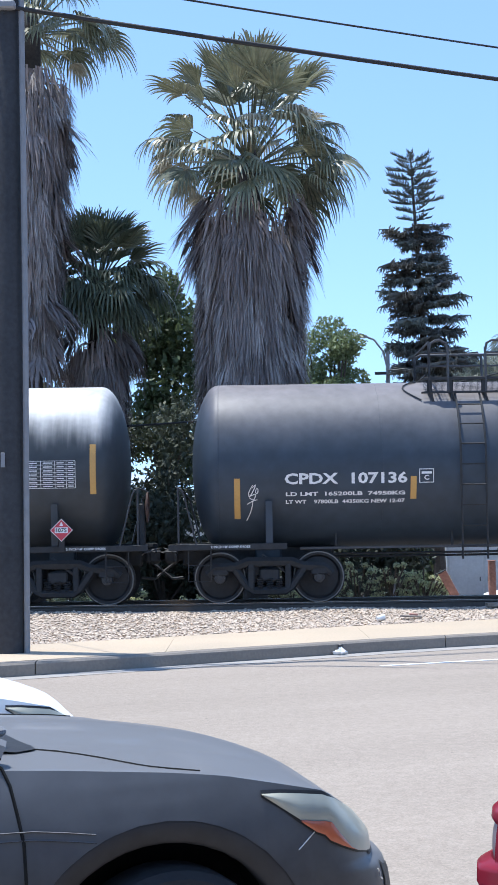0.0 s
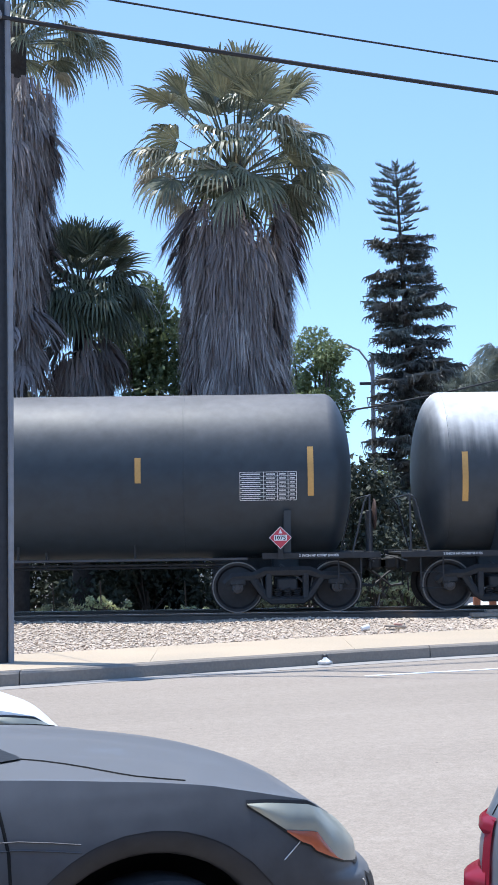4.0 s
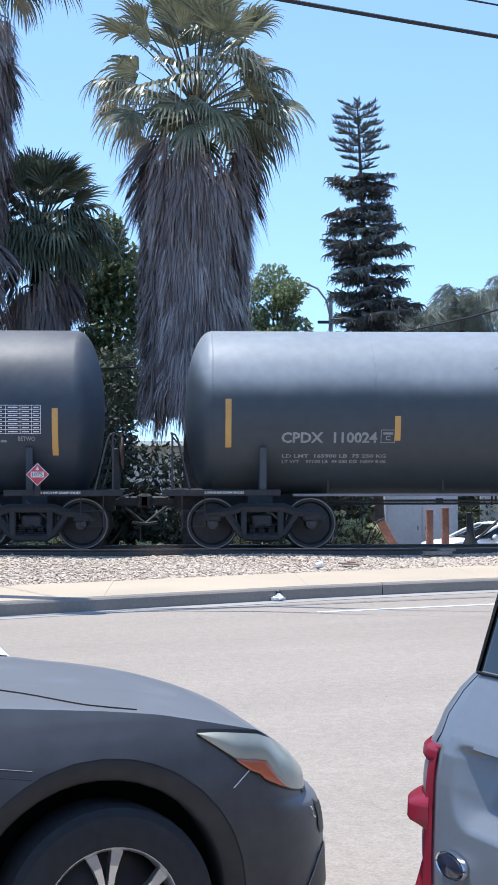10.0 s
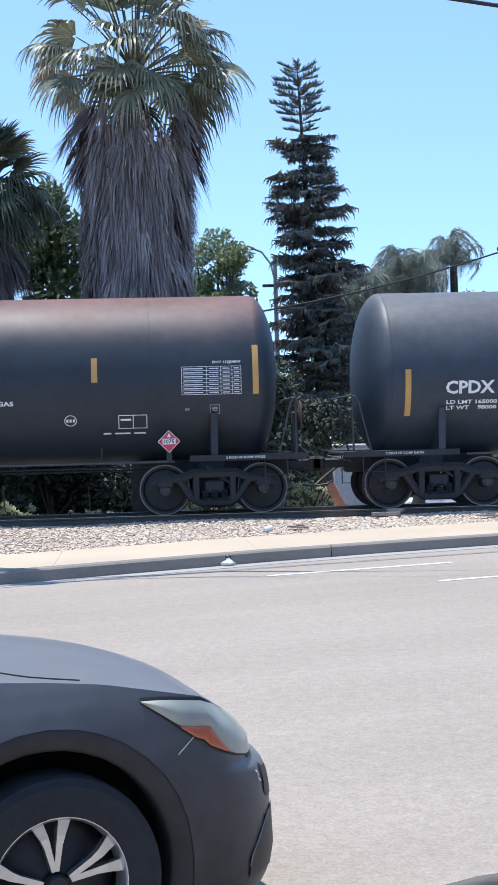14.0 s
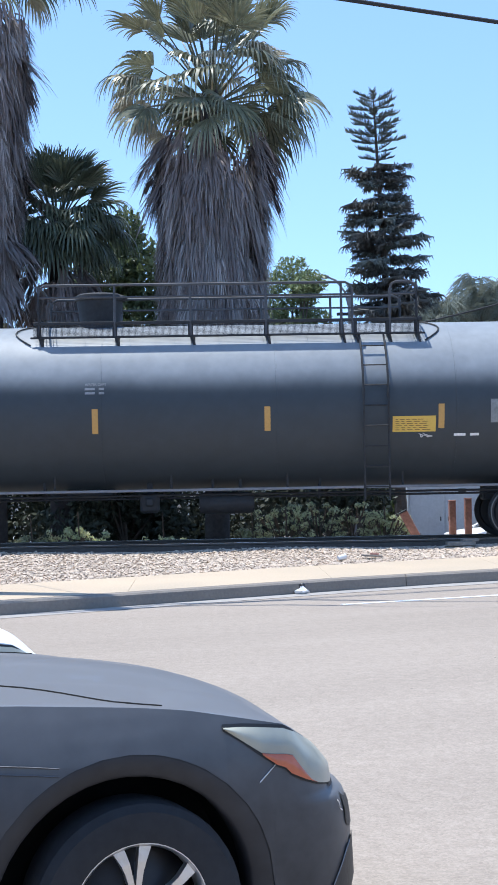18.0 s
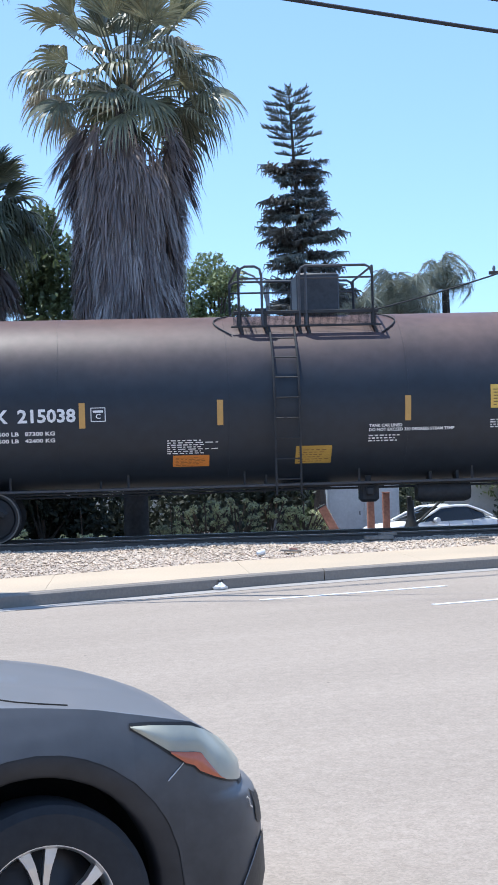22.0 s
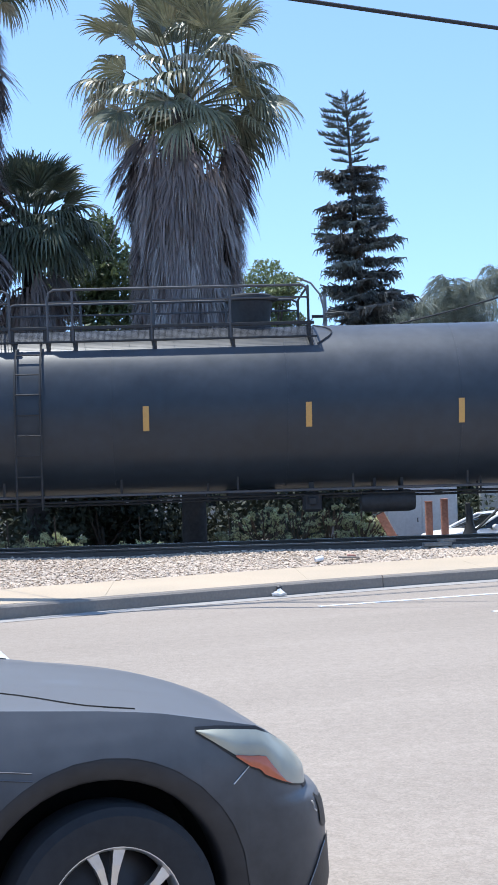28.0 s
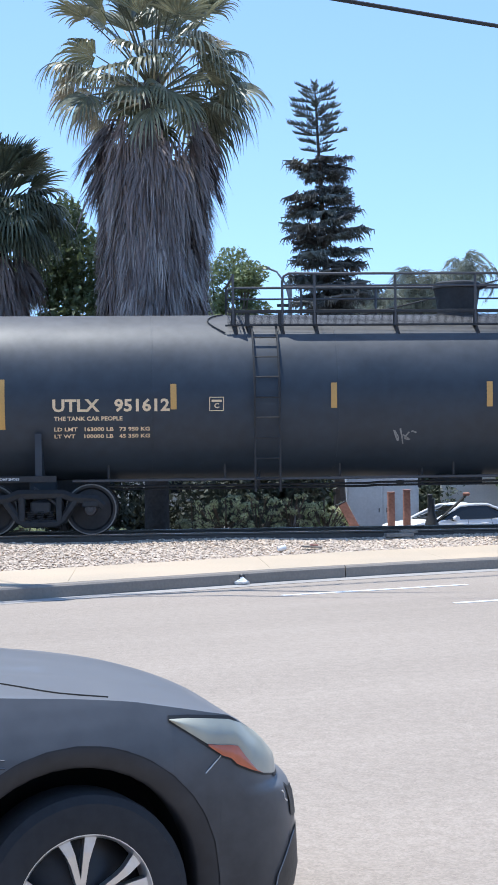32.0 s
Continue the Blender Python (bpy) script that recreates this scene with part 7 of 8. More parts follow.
def road_wheel(parent, x, y, sd, spin=0.0):
    """sd: 1 where the outer face looks to the car's left."""
    o = -sd

    def prof(p):
        return [(r, y + h * -o) for r, h in p]
    w = part("wheel", Shape().lathe(prof([(0.205, -0.10), (0.25, -0.105), (0.30, -0.10), (0.322, -0.08), (0.327, -0.05), (0.327, 0.05), (0.322, 0.08), (0.30, 0.10), (0.25, 0.105), (0.212, 0.098), (0.205, 0.085), (0.200, 0.0)]), 48, "y", at=(x, 0, 0.325), caps=False), TYRE, parent, "black rubber tyre")
    part("rim", Shape().lathe(prof([(0.198, 0.02), (0.200, 0.085), (0.208, 0.096), (0.214, 0.096), (0.214, 0.088)]), 48, "y", at=(x, 0, 0.325), caps=False), ALLOY, w, "machined alloy rim")
    part("dish", Shape().lathe(prof([(0.0, 0.03), (0.12, 0.02), (0.2, -0.02)]), 40, "y", at=(x, 0, 0.325), caps=False), DARK_ALLOY, w)
    for k in range(5):
        for off in (-0.17, 0.17):
            a = spin + 2 * math.pi * k / 5
            s = Shape()
            u = Vector((math.cos(a + off * 0.45), 0, math.sin(a + off * 0.45)))
            v = Vector((math.cos(a + off * 1.25), 0, math.sin(a + off * 1.25)))
            n = Vector((-math.sin(a + off), 0, math.cos(a + off)))
            c = Vector((x, y, 0.325))
            yo = Vector((0, -o, 0))
            p0, p1, p2 = c + u * 0.045 + yo * 0.062, c + (u + v) * 0.062 + yo * 0.078, c + v * 0.205 + yo * 0.082
            rows = []
            for p, wd in ((p0, 0.008), (p1, 0.010), (c + (u * 0.35 + v * 0.65) * 0.155 + yo * 0.084, 0.013), (p2, 0.019)):
                rows.append([p - n * wd - yo * 0.03, p - n * wd, p + n * wd, p + n * wd - yo * 0.03])
            s.sheet(rows)
            part("spoke", s, ALLOY, w, smooth=0)
    part("hub_cap", Shape().lathe(prof([(0.0, 0.075), (0.03, 0.074), (0.036, 0.066), (0.04, 0.04)]), 20, "y", at=(x, 0, 0.325), caps=False), DARK_ALLOY, w)
    return w


def saloon(label, paint, at, spin=0.3):
    car = thing("saloon_car", label, "car", "cars waiting on the road", at=at)
    st = sorted(set([round(v, 3) for v in np.linspace(-3.97, NOSE, 46)] + [c - ARCH_BACK + d for c in (0.0, AXLE2) for d in (-ARCH - 0.004, -ARCH + 0.001, -0.45, -0.42, -0.37, -0.31, -0.24, -0.16, -0.08, 0, 0.08, 0.16, 0.24, 0.31, 0.37, 0.42, 0.45, ARCH - 0.001, ARCH + 0.004)]))
    rows_l = [car_section(a) for a in st] + [nose_section(u) for u in (0.12, 0.24, 0.36, 0.48, 0.58, 0.68, 0.78, 0.88, 0.98, 1.1, 1.22, 1.34, 1.46, 1.5707)]
    body = Shape()
    body.sheet([[(x, -y, z) for x, y, z in reversed(r)] for r in rows_l])
    body.sheet([[(x, y, z) for x, y, z in r] for r in rows_l])
    tail = rows_l[0]
    body.sheet([[(x, -y, z) for x, y, z in tail], [(x, y, z) for x, y, z in tail]])
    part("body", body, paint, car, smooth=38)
    part("floor", Shape().box(-1.45, 0, 0.25, 4.2, 1.45, 0.12, 0.02), LINER, car)
    for c in (0.0, AXLE2):
        for sd in (-1, 1):
            s = Shape()
            arch_lip(s, c - ARCH_BACK, sd, 0.402, ARCH - 0.402)
            part("arch_lip", s, LIP, car, "dark rolled arch lip", smooth=50)
            li = Shape().lathe([(0.425, sd * 0.45), (0.425, sd * 0.80)], 32, "y", at=(c - ARCH_BACK, 0, 0.325), caps=False)
            li.lathe([(0.0, sd * 0.50), (0.425, sd * 0.50)], 32, "y", at=(c - ARCH_BACK, 0, 0.325), caps=False)
            li.v = [(x, y, max(z, 0.2)) for x, y, z in li.v]
            part("arch_liner", li, LINER, car)
            road_wheel(car, c, sd * 0.80, sd, spin + c)
    # lamps, wrapped round the corners
    top = tab([(-0.205, 0.846), (-0.14, 0.843), (-0.075, 0.836), (0.0, 0.826), (0.36, 0.806), (0.6, 0.778), (1.0, 0.736)])
    bot = tab([(-0.205, 0.843), (-0.14, 0.80), (-0.08, 0.755), (-0.03, 0.72), (0.05, 0.69), (0.21, 0.665), (0.38, 0.645), (0.58, 0.630), (0.67, 0.624), (1.0, 0.622)])
    amb = tab([(-0.205, 0.843), (-0.14, 0.80), (-0.08, 0.760), (-0.02, 0.750), (0.09, 0.743), (0.19, 0.70), (0.29, 0.66), (0.38, 0.645), (0.58, 0.630), (0.67, 0.624), (1.0, 0.622)])
    uu = [-0.205, -0.185, -0.16, -0.14, -0.11, -0.08, -0.055, -0.03, 0.0, 0.05, 0.09, 0.14, 0.19, 0.24, 0.29, 0.38, 0.48, 0.58, 0.68, 0.78, 0.88, 1.0]
    for sd in (-1, 1):
        def lifted(u, z, lift):
            x, y, _ = shell(u, z)
            k = max(0.0, min(1.0, u))
            return (x + lift * math.sin(k), sd * (y + lift * math.cos(k)), z)

        def skin(z0, z1, lift, bulge=0.008):
            return [[lifted(u, z0(u) + (z1(u) - z0(u)) * k / 8, lift + bulge * math.sin(math.pi * k / 8)) for k in range(9)] for u in uu]
        rim_l = lambda u: bot(u) - 0.007
        rim_t = lambda u: top(u) + (0.010 if u < 0.1 else 0.010 - 0.010 * min(1, (u - 0.1) / 0.3))
        lamp_ = part("headlight", Shape().sheet(skin(rim_l, rim_t, 0.002, 0.002)), PLASTIC, car, "hazed headlight with an amber corner", smooth=60)
        part("lens", Shape().sheet(skin(amb, top, 0.005)), LENS, lamp_, smooth=60)
        part("indicator", Shape().sheet(skin(bot, amb, 0.008, 0.003)[5:16]), AMBER, lamp_, "amber indicator lens", smooth=60)
        part("lamp_corner", Shape().sheet([[lifted(u, z, 0.003) for z in (0.612, 0.625, 0.640, 0.655)] for u in (0.62, 0.7, 0.8, 0.9)]), PLASTIC, lamp_, smooth=60)
        part("bumper_joint", Shape().tube([lifted(u, z, 0.002) for u, z in ((-0.035, 0.720), (-0.063, 0.697), (-0.09, 0.674))], 0.0019, 5), ALLOY, car)
        # upper vent at the corner, lower vent with a bright slash
        part("corner_vent", Shape().sheet([[lifted(u, z, 0.003) for z in (zb, zb + 0.04, zb + 0.075, zb + 0.10)] for u, zb in ((0.66, 0.49), (0.70, 0.475), (0.76, 0.465), (0.88, 0.465))]), PLASTIC, car, smooth=60)
        part("vent_hook", Shape().tube([lifted(u, z, 0.006) for u, z in ((0.55, 0.572), (0.57, 0.562), (0.56, 0.545), (0.59, 0.535))], 0.0024, 5), ALLOY, car)
        part("fog_recess", Shape().sheet([[lifted(u, z, 0.003) for z in np.linspace(0.235, zt, 5)] for u, zt in ((0.40, 0.30), (0.52, 0.36), (0.64, 0.41), (0.78, 0.43), (0.95, 0.43))]), PLASTIC, car, smooth=60)
        part("bright_trim", Shape().tube([lifted(u, z, 0.006) for u, z in ((0.70, 0.425), (0.62, 0.405), (0.52, 0.362), (0.42, 0.312), (0.39, 0.275))], 0.0022, 5), CONDUIT, car)
        # bonnet shut line, wing joint, door joints
        bl_ = []
        for a, f in ((-0.42, 0.62), (-0.34, 0.64), (-0.27, 0.675), (-0.21, 0.72), (-0.16, 0.77), (-0.12, 0.82), (-0.08, 0.87), (-0.04, 0.91), (0.02, 0.935), (0.10, 0.948)):
            bl_.append((a, sd * side_y(a, crease(a)) * f, skin_z(a, f) + 0.001))
        part("bonnet_gap", Shape().tube(bl_, 0.0035, 5), SEAM, car)
        for xs_, zz in (((-0.60, -0.515, -0.497, -0.477, -0.461, -0.446, -0.442, -0.45, -0.47), (0.983, 0.983, 0.972, 0.924, 0.846, 0.768, 0.663, 0.42, 0.21)), ((-1.62, -1.62, -1.64, -1.66, -1.70), (0.98, 0.85, 0.65, 0.42, 0.21)), ((-2.5, -2.52, -2.40, -2.30, -2.28), (0.99, 0.85, 0.70, 0.45, 0.25))):
            part("door_gap", Shape().tube([(x, sd * (side_y(x, z) + 0.0015), z) for x, z in zip(xs_, zz)], 0.005, 5), SEAM, car)
        part("body_crease", Shape().tube([(x, sd * (side_y(x, 0.50) + 0.002), 0.50 + 0.012 * k) for k, x in enumerate(np.linspace(-0.47, -2.3, 9))], 0.006, 6), paint, car)
        for zz in (0.752, 0.775):
            part("body_crease", Shape().tube([(x, sd * (side_y(x, zz) + 0.0005), zz + 0.012 * k) for k, x in enumerate((-0.24, -0.32, -0.42, -0.9, -1.6, -2.3))], 0.0022, 5), paint, car)
        for x in (-1.42, -2.35):
            part("door_handle", Shape().tube([(x, sd * 0.90, 0.86), (x + 0.04, sd * 0.945, 0.862), (x + 0.18, sd * 0.945, 0.866), (x + 0.22, sd * 0.90, 0.868)], 0.014, 6), paint, car)
        # side glass and pillars
        prof_b = [(-0.72, 0.995), (-1.62, 0.995), (-2.5, 1.0), (-3.05, 1.06)]
        prof_t = [(-1.42, 1.385), (-1.70, 1.43), (-2.45, 1.425), (-2.85, 1.30)]
        part("side_glass", Shape().sheet([[(x, sd * 0.835, z) for x, z in prof_b], [(x, sd * 0.635, z) for x, z in prof_t]]), CAR_GLASS, car, smooth=60)
        part("belt_trim", Shape().tube([(x, sd * 0.855, z - 0.005) for x, z in [(-0.60, 0.985)] + prof_b], 0.012, 6), CHROME, car)
        part("pillar", Shape().tube([(-0.49, sd * 0.80, 1.0), (-0.98, sd * 0.745, 1.22), (-1.45, sd * 0.645, 1.41), (-2.0, sd * 0.62, 1.445), (-2.5, sd * 0.62, 1.435), (-3.0, sd * 0.70, 1.25), (-3.35, sd * 0.76, 1.07)], 0.045, 8), paint, car)
        mir = part("mirror", Shape().lathe([(0, -0.10), (0.07, -0.09), (0.09, -0.02), (0.085, 0.08), (0, 0.085)], 14, "y", at=(-1.08, sd * 1.02, 1.04)), paint, car, "side mirror")
        part("mirror_foot", Shape().box(-1.06, sd * 0.90, 0.985, 0.12, 0.10, 0.04, 0.015), PLASTIC, mir)
    gl = [[(-0.50 - 0.10 * (y / 0.74) ** 2, y, 1.040) for y in np.linspace(-0.74, 0.74, 9)], [(-1.0 - 0.06 * (y / 0.74) ** 2, y * 0.95, 1.25 - 0.03 * abs(y)) for y in np.linspace(-0.74, 0.74, 9)], [(-1.52, y * 0.82, 1.43 - 0.04 * abs(y)) for y in np.linspace(-0.74, 0.74, 9)]]
    part("windscreen", Shape().sheet(gl), CAR_GLASS, car, smooth=60)
    cw = []
    for y in np.linspace(-0.62, 0.62, 25):
        front = -0.31 - 0.10 * max(0.0, (abs(y) - 0.54) / 0.08) ** 2 - 0.10 * (1 - (y / 0.62) ** 2)
        cw.append([(a, y, skin_z(a, min(0.84, abs(y) / side_y(a, crease(a)))) + 0.006 + (0.004 if 0 < k else 0)) for k, a in enumerate(np.linspace(front, -0.66, 6))])
    part("cowl", Shape().sheet(cw), PLASTIC, car, smooth=60)
    for y in (-0.56, 0.56):
        part("cowl_cap", Shape().box(-0.45, y, 1.040, 0.045, 0.03, 0.03, 0.01), CONDUIT, car)
    for y in (-0.45, 0.15):
        part("wiper", Shape().tube([(-0.50, y, 1.05), (-0.62, y + 0.05, 1.10), (-0.66, y + 0.35, 1.125)], 0.010, 5), PLASTIC, car)
    part("roof", Shape().sheet([[(x, y, z - 0.06 * (y / 0.62) ** 2) for y in np.linspace(-0.62, 0.62, 9)] for x, z in ((-1.58, 1.435), (-1.9, 1.465), (-2.3, 1.46), (-2.75, 1.40))]), paint, car, smooth=60)
    part("rear_glass", Shape().sheet([[(x, y, z - 0.04 * (y / 0.62) ** 2) for y in np.linspace(-0.64, 0.64, 7)] for x, z in ((-2.74, 1.40), (-3.1, 1.25), (-3.42, 1.09))]), CAR_GLASS, car, smooth=60)
    # nose: grille bars, plate holder; tail lamps
    part("grille", Shape().box(0.885, 0, 0.42, 0.03, 0.36, 0.24, 0.01), PLASTIC, car)
    for k in range(4):
        part("grille_bar", Shape().box(0.904, 0, 0.34 + 0.055 * k, 0.010, 0.34, 0.012), PLASTIC, car)
    for sd in (-1, 1):
        part("tail_lamp", Shape().sheet([[(a, sd * (side_y(a, z) + 0.005), z) for z in (0.78, 0.86, 0.94)] for a in (-3.9, -3.8, -3.65, -3.5)]), TAIL_RED, car, "red tail lamp", smooth=60)
    return car


def lane_place(along, across, z=0.0, extra=0.0):
    x, y = road_point(along, across)
    return pose(x, y, z, 0, 0, ROAD_TURN + extra)


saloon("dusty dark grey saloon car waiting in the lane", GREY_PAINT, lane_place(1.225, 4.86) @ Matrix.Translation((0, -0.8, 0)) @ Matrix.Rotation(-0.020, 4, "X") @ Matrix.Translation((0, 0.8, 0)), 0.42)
saloon("white saloon car waiting behind a grey one", WHITE_PAINT, lane_place(0.93, 7.28) @ Matrix.Translation((0, -0.8, 0)) @ Matrix.Rotation(-0.020, 4, "X") @ Matrix.Translation((0, 0.8, 0)), 0.9)
# the parked white saloon behind the track
saloon("white saloon car parked behind the track", WHITE_PAINT, pose(8.32, 44.3, ground_z(8, 44.5) - 0.02, 0, 0, 200), 0.2)
saloon("white saloon car parked behind the track", WHITE_PAINT, pose(-6.2, 45.3, ground_z(-6, 45) + 0.0, 0, 0, 170), 0.5)


# a tall estate: x forward from its tail, y to its left
def estate(label, at):
    car = thing("sport_utility_car", label, "car", "cars waiting on the road", at=at)
    lv = [(0.22, 0.86, 0.16), (0.32, 0.93, 0.05), (0.45, 0.955, 0.01), (0.70, 0.965, 0.0), (0.98, 0.966, 0.0), (1.10, 0.968, 0.006), (1.15, 0.966, 0.012), (1.18, 0.957, 0.024), (1.21, 0.940, 0.042), (1.25, 0.905, 0.066), (1.285, 0.868, 0.09)]
    L = 5.0

    def bend(z):
        return float(np.interp(z, [1.18, 1.21, 1.25, 1.285], [0.17, 0.14, 0.11, 0.09]))

    def ring(w, r, z, rad=0.17, front=L):
        pts = []
        for cx, cy, a0 in ((r + rad, w - rad, 90), (r + rad, -w + rad, 180), (front - rad * 2 - r, -w + rad * 2, 270), (front - rad * 2 - r, w - rad * 2, 0)):
            k = rad if cx < 2 else rad * 2
            for i in range(9):
                a = radians(a0 + 90 * i / 8)
                pts.append((cx + k * math.cos(a), cy + k * math.sin(a), z))
        return pts
    def open_tail(pts):
        return pts[9:] + pts[:9]
    s = Shape().sheet([open_tail(ring(w, r, z, bend(z))) for z, w, r in lv])
    part("body", s, SILVER_PAINT, car, smooth=40)
    # tailgate skin with a wide pressed recess: a deep brow above, a sloping sill below
    gate_z = sorted(set([l[0] for l in lv] + [round(z, 4) for z in np.arange(1.02, 1.2, 0.006)]))
    skin = []
    for z in gate_z:
        r0, w0 = float(np.interp(z, [l[0] for l in lv], [l[2] for l in lv])), float(np.interp(z, [l[0] for l in lv], [l[1] for l in lv])) - bend(z)
        row = []
        for y in np.concatenate([np.linspace(w0, 0.66, 16), np.linspace(0.6, -0.6, 7), np.linspace(-0.66, -w0, 16)]):
            low = 1.038 + 0.05 * max(0.0, (abs(y) - 0.70) / 0.07) ** 2
            d = np.interp(z, [low, low + 0.028, low + 0.034, 1.135, 1.158, 1.170], [0, 0.030, 0.034, 0.042, 0.042, 0.0]) if low < 1.1 else 0.0
            u = min(1.0, max(0.0, (0.775 - abs(y)) / 0.10))
            d *= u * u * (3 - 2 * u)
            row.append((r0 + d, y, z))
        skin.append(row)
    part("tailgate", Shape().sheet(skin), SILVER_PAINT, car, smooth=80)
    part("deck", Shape().put(ring(0.86, 0.09, 1.284, 0.09), [tuple(range(36))]), SILVER_PAINT, car)
    part("floor", Shape().box(L / 2, 0, 0.3, L - 0.5, 1.6, 0.1, 0.02), LINER, car)
    up = [(1.282, 0.858, 0.090), (1.47, 0.835, 0.140), (1.66, 0.795, 0.205)]

    def ring2(w, r, z):
        return ring(w, r, z, 0.07, 3.75 - 1.9 * (z - 1.282))
    part("cabin_glass", Shape().sheet([ring2(*(w, r, z)) for z, w, r in up], closed=True), CAR_GLASS, car, "dark tinted glass", smooth=40)
    part("roof", Shape().sheet([ring2(0.795, 0.20, 1.66), ring2(0.73, 0.27, 1.72), ring2(0.5, 0.6, 1.745), ring2(0.15, 1.4, 1.755)], closed=True).put(ring2(0.15, 1.4, 1.755), [tuple(range(36))]), SILVER_PAINT, car, smooth=40)
    part("spoiler", Shape().box(0.20, 0, 1.685, 0.22, 1.36, 0.05, 0.02), SILVER_PAINT, car)
    for sd in (-1, 1):
        k0 = 2 if sd > 0 else 11
        part("rear_pillar", Shape().sheet([ring2(w + 0.003, r - 0.003, z)[k0:k0 + 6] for z, w, r in up]), CAR_GLASS, car, smooth=60)
        # lamp: an upright strip on the corner with a step outwards
        c0 = Vector((0.17, sd * (0.965 - 0.17), 0))

        def corner(a, z, lift):
            r, w = float(np.interp(z, [l[0] for l in lv], [l[2] for l in lv])), float(np.interp(z, [l[0] for l in lv], [l[1] for l in lv]))
            t = radians(a)
            return (r + 0.17 - (0.17 + lift) * math.cos(t), sd * (w - 0.17 + (0.17 + lift) * math.sin(t)), z)
        def patch(a0, a1, z0, z1, lift, bulge, nz=14, skew=0.0):
            return Shape().sheet([[corner(a, z0 + (z1 - z0) * k / nz - skew * (a - a0) / (a1 - a0), lift + bulge * min(1.0, 4.0 * min(k, nz - k) / nz) * min(1.0, (a - a0) / 9.0)) for a in np.linspace(a0, a1, 9)] for k in range(nz + 1)])
        lamp_ = part("tail_lamp", patch(5, 15, 0.60, 1.158, 0.004, 0.003, 24), TAIL_RED, car, "red upright tail lamp", smooth=60)
        part("lamp_cap", patch(5, 76, 1.130, 1.162, 0.003, 0.006, 8, 0.010), TAIL_RED, lamp_, smooth=60)
        part("clear_strip", patch(15, 74, 1.066, 1.132, 0.001, 0.003), TAIL_CLEAR, lamp_, smooth=60)
        part("lamp_step", patch(9, 80, 1.014, 1.070, 0.006, 0.024, 12), TAIL_RED, lamp_, smooth=60)
        part("lower_strip", patch(15, 70, 0.945, 1.016, 0.001, 0.002), TAIL_CLEAR, lamp_, smooth=60)
        part("lower_glow", patch(15, 78, 0.60, 0.950, 0.002, 0.024), TAIL_RED, lamp_, smooth=60)
        part("gate_gap", Shape().tube([corner(13, z, 0.001) for z in (1.163, 1.17)] + [(r + bend(z) * 0.026, sd * (w - bend(z) * 0.775), z) for z, w, r in lv[7:]], 0.0011, 5), SEAM, car)
        for x in (0.95, 3.85):
            part("arch_liner", Shape().lathe([(0.0, sd * 0.93), (0.42, sd * 0.93), (0.42, sd * 0.975), (0.40, sd * 0.98)], 28, "y", at=(x, 0, 0.37), caps=False), LINER, car)
            w_ = part("wheel", Shape().lathe([(0.24, sd * 0.74), (0.34, sd * 0.74), (0.37, sd * 0.78), (0.37, sd * 0.92), (0.34, sd * 0.985), (0.24, sd * 0.985)], 36, "y", at=(x, 0, 0.37), caps=False), TYRE, car)
            part("rim", Shape().lathe([(0.0, sd * 0.975), (0.2, sd * 0.96), (0.245, sd * 0.985)], 36, "y", at=(x, 0, 0.37), caps=False), ALLOY, w_)
    # tailgate: pressed recess, badge, handle trim, plate area
    def face(y, z, lift=0.0):
        r = float(np.interp(z, [l[0] for l in lv], [l[2] for l in lv]))
        return (r - lift, y, z)
    bd = part("badge", Shape().lathe([(0.0, -0.014), (0.055, -0.010), (0.062, 0.0)], 28, "x", caps=False), BADGE, car, "dark oval badge with a chrome ring", at=Matrix.Translation((-0.002, 0.74, 0.977)) @ Matrix.Diagonal((1, 0.66, 0.33, 1)))
    part("ring", Shape().lathe([(0.063, -0.007), (0.066, -0.009), (0.069, -0.004), (0.069, 0.0)], 28, "x", caps=False), CHROME, bd)
    part("bumper", Shape().sheet([ring(0.972, -0.03, 0.34, 0.19)[:18], ring(0.985, -0.05, 0.42, 0.19)[:18], ring(0.985, -0.05, 0.56, 0.19)[:18], ring(0.972, -0.01, 0.60, 0.19)[:18]]), SILVER_PAINT, car, smooth=40)
    part("glass_gap", Shape().tube([face(y, 1.282, 0.004) for y in (0.80, 0.4, 0, -0.4, -0.80)], 0.003, 6), SEAM, car)
    return car


SUV_AT = road_point(1.20, 1.30)
MOVERS["suv"] = estate("pale silver sport utility car with red upright tail lamps", pose(*SUV_AT, 0, 0, 0, ROAD_TURN))

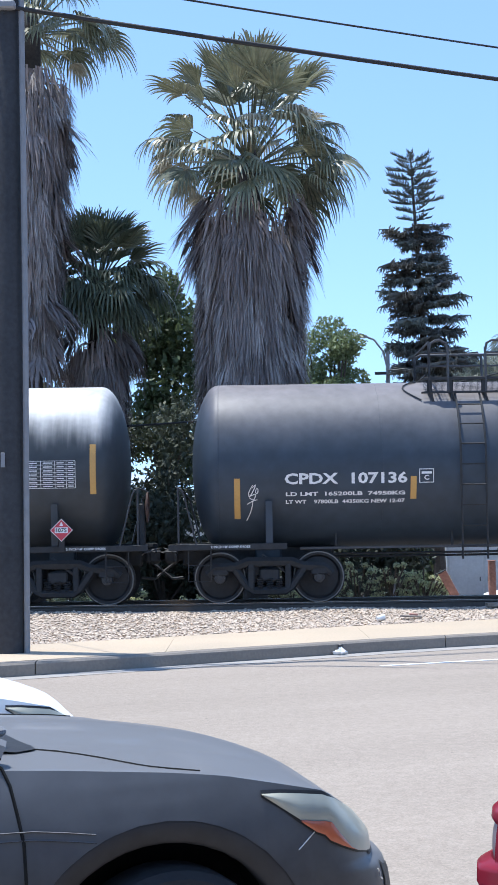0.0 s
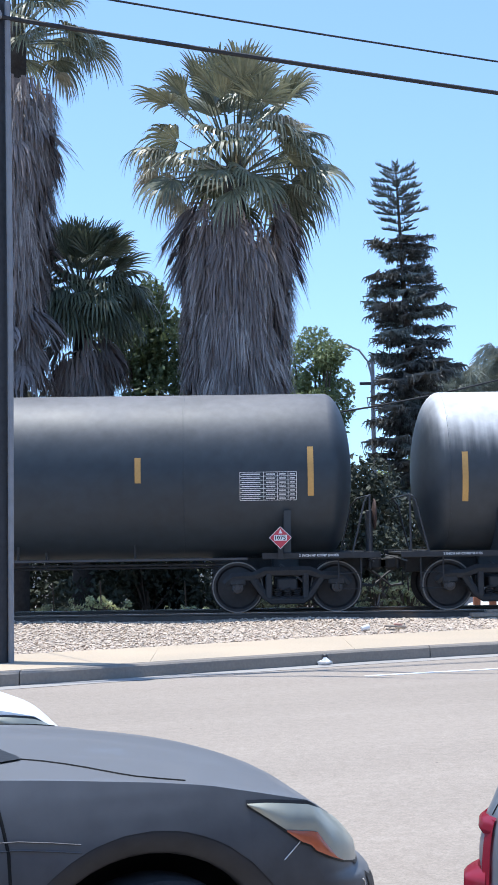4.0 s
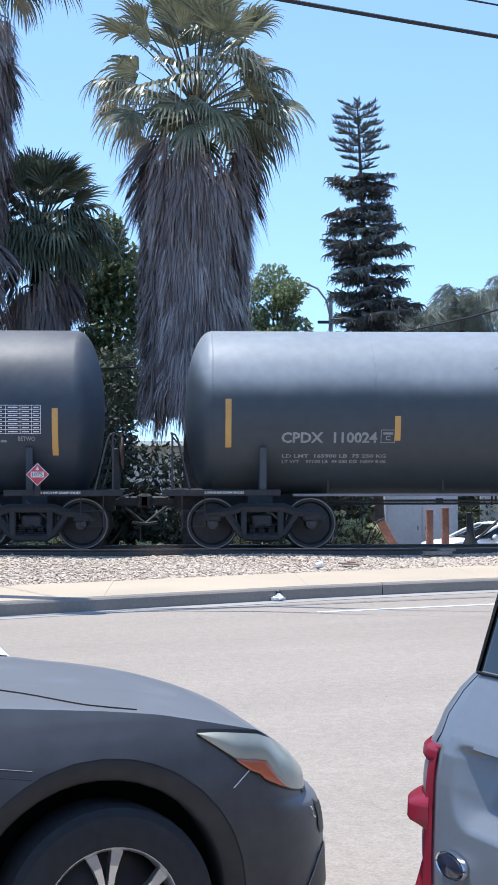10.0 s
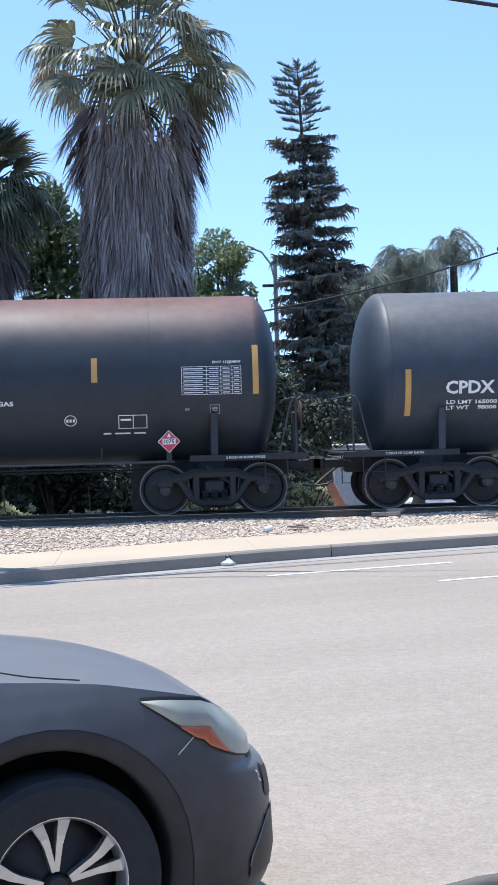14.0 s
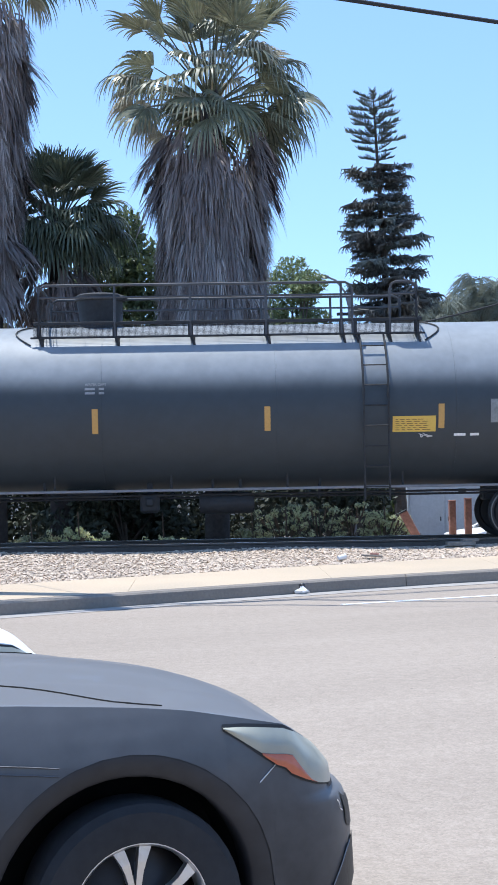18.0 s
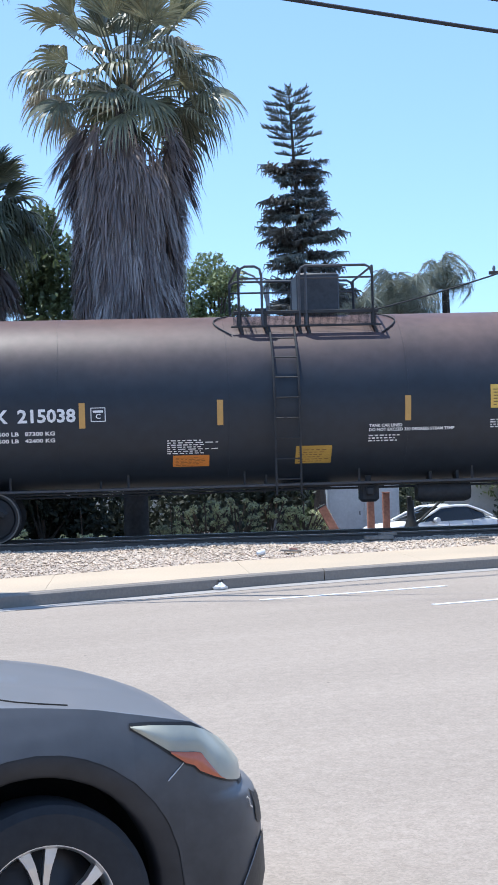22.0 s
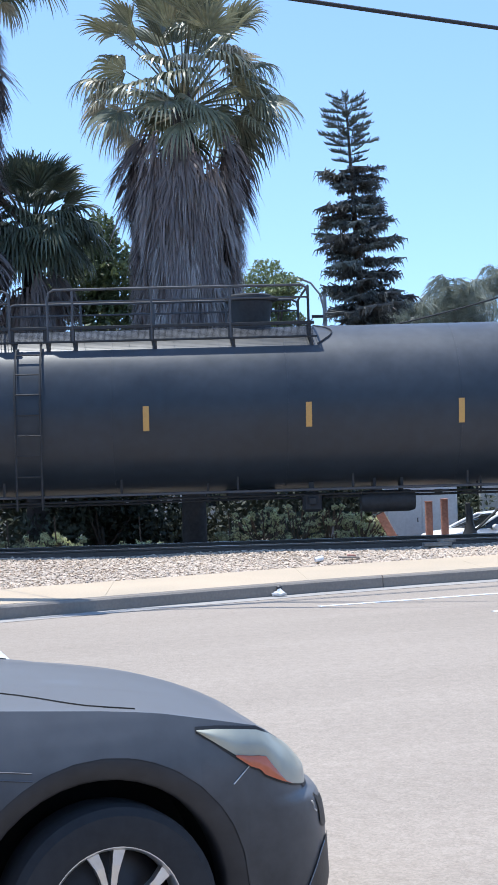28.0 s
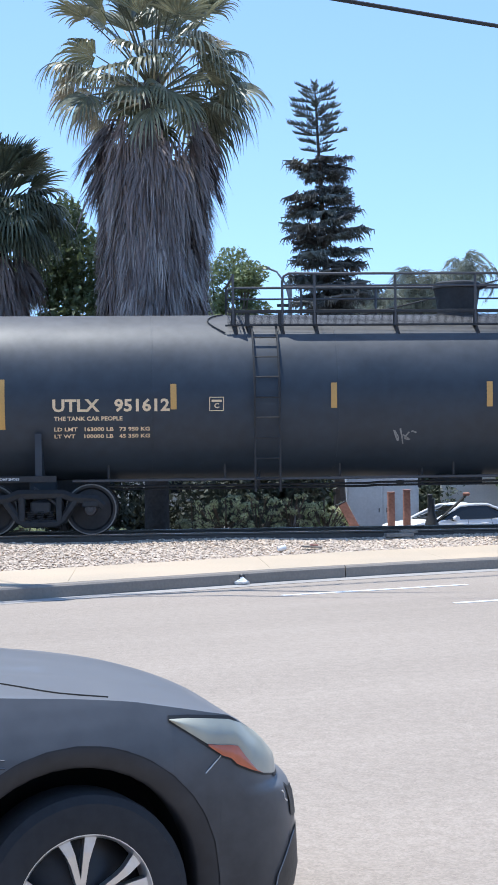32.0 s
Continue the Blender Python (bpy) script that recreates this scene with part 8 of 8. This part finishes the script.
# the tall car at whose open window the camera is held: x forward, y to its left, the door's outer skin at y = 0
def own_car():
    car = thing("own_car", "dark tall car of the filmer with an open window", "car", at=lane_place(0.10, 0.42))

    def ring(x):
        w = 0.10 if -2.6 < x < 0.7 else 0.16 if x < 0 else 0.28
        lo = 0.34
        top = float(np.interp(x, [-2.9, -2.6, 1.1, 2.2, 2.35], [1.05, 1.20, 1.20, 1.02, 0.80]))
        return [(x, -w - 0.04, lo), (x, -w + 0.06, lo + 0.12), (x, -w + 0.10, 0.75), (x, -w + 0.085, top - 0.12), (x, -w + 0.05, top), (x, -1.75 + w, top), (x, -1.85 + w, top - 0.12), (x, -1.87 + w, 0.75), (x, -1.80 + w, lo)]
    xs_ = [-2.9, -2.75, -2.4, -1.6, -0.8, 0.0, 0.8, 1.2, 1.7, 2.1, 2.3, 2.35]
    rows = [ring(x) for x in xs_]
    # the cabin stays open between the seats and the dash: only sides, bonnet and tail are skinned
    sides = Shape().sheet([r[:5] for r in rows]).sheet([r[5:] for r in rows])
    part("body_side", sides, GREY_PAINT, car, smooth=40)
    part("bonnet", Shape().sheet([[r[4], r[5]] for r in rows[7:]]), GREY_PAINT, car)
    part("nose", Shape().put(rows[-1], [tuple(range(9))]), GREY_PAINT, car)
    part("tail", Shape().put(rows[0], [tuple(range(9))]), GREY_PAINT, car)
    part("sill_trim", Shape().box(-0.6, -0.09, 1.212, 2.6, 0.09, 0.03, 0.01), PLASTIC, car)
    part("roof", Shape().box(-0.95, -0.95, 1.93, 2.9, 1.40, 0.06, 0.025), GREY_PAINT, car)
    for y in (-0.22, -1.68):
        part("pillar", Shape().tube([(1.15, y + (0.05 if y > -1 else -0.05), 1.2), (0.55, y, 1.90)], 0.045, 6), GREY_PAINT, car)
        part("pillar", Shape().tube([(-0.95, y + (0.05 if y > -1 else -0.05), 1.2), (-0.98, y, 1.92)], 0.05, 6), GREY_PAINT, car)
        part("pillar", Shape().tube([(-2.5, y + (0.05 if y > -1 else -0.05), 1.2), (-2.3, y, 1.92)], 0.07, 6), GREY_PAINT, car)
    part("seat", Shape().box(-0.55, -0.50, 0.72, 0.55, 0.52, 0.28, 0.06).box(-0.85, -0.50, 1.1, 0.16, 0.52, 0.55, 0.06), LINER, car)
    for x, ys_ in ((1.45, (-0.36, -1.50)), (-1.85, (-0.20, -1.66))):
        for y in ys_:
            part("wheel", Shape().lathe([(0.22, y - 0.11), (0.34, y - 0.11), (0.36, y - 0.07), (0.36, y + 0.07), (0.34, y + 0.11), (0.22, y + 0.11)], 32, "y", at=(x, 0, 0.36)), TYRE, car)
    mh = part("mirror_housing", Shape().lathe([(0.0, -0.10), (0.07, -0.095), (0.100, -0.05), (0.108, 0.0), (0.110, 0.010), (0.104, 0.014)], 40, "x"), PLASTIC, car, "side mirror in a dark housing", at=pose(0.352, 0.160, 1.306, 0, -22, -122) @ Matrix.Diagonal((1, 1.35, 0.86, 1)))
    part("mirror_rim", Shape().lathe([(0.104, 0.014), (0.098, 0.013), (0.096, 0.008)], 40, "x", caps=False), PLASTIC, mh)
    part("mirror_glass", Shape().lathe([(0.0, 0.010), (0.098, 0.010)], 40, "x", caps=False), CHROME, mh)
    part("mirror_arm", Shape().box(0.35, 0.07, 1.225, 0.10, 0.24, 0.05, 0.015), PLASTIC, car)
    return car


own_car()


# ---- what moves ----
def motions():
    for car, start in TRAIN:
        walk(car, [(t, pose(start + train_way(t), TRACK_Y, RAIL_Z)) for t in np.arange(0, 32.01, 2.0)])
    for w, x in WHEELSETS:
        walk(w, [(t, pose(x, 0, 0.457, 0, math.degrees(train_way(t) / 0.457) % 360, 0)) for t in np.arange(0, 32.01, 0.1)])
    SUV_ROWS = [(0, 0), (11.1, 0), (11.3, 0.015), (11.5, 0.055), (11.7, 0.09), (11.9, 0.145), (12.1, 0.196), (12.3, 0.262), (12.5, 0.334), (13, 0.56), (14, 1.25), (16, 3.6), (20, 11), (26, 26), (32, 44)]
    a = radians(ROAD_TURN)
    if "suv" in MOVERS:
        x, y = SUV_AT
        walk(MOVERS["suv"], [(t, pose(x + d * math.cos(a), y + d * math.sin(a), 0, 0, 0, ROAD_TURN)) for t, d in SUV_ROWS])


motions()
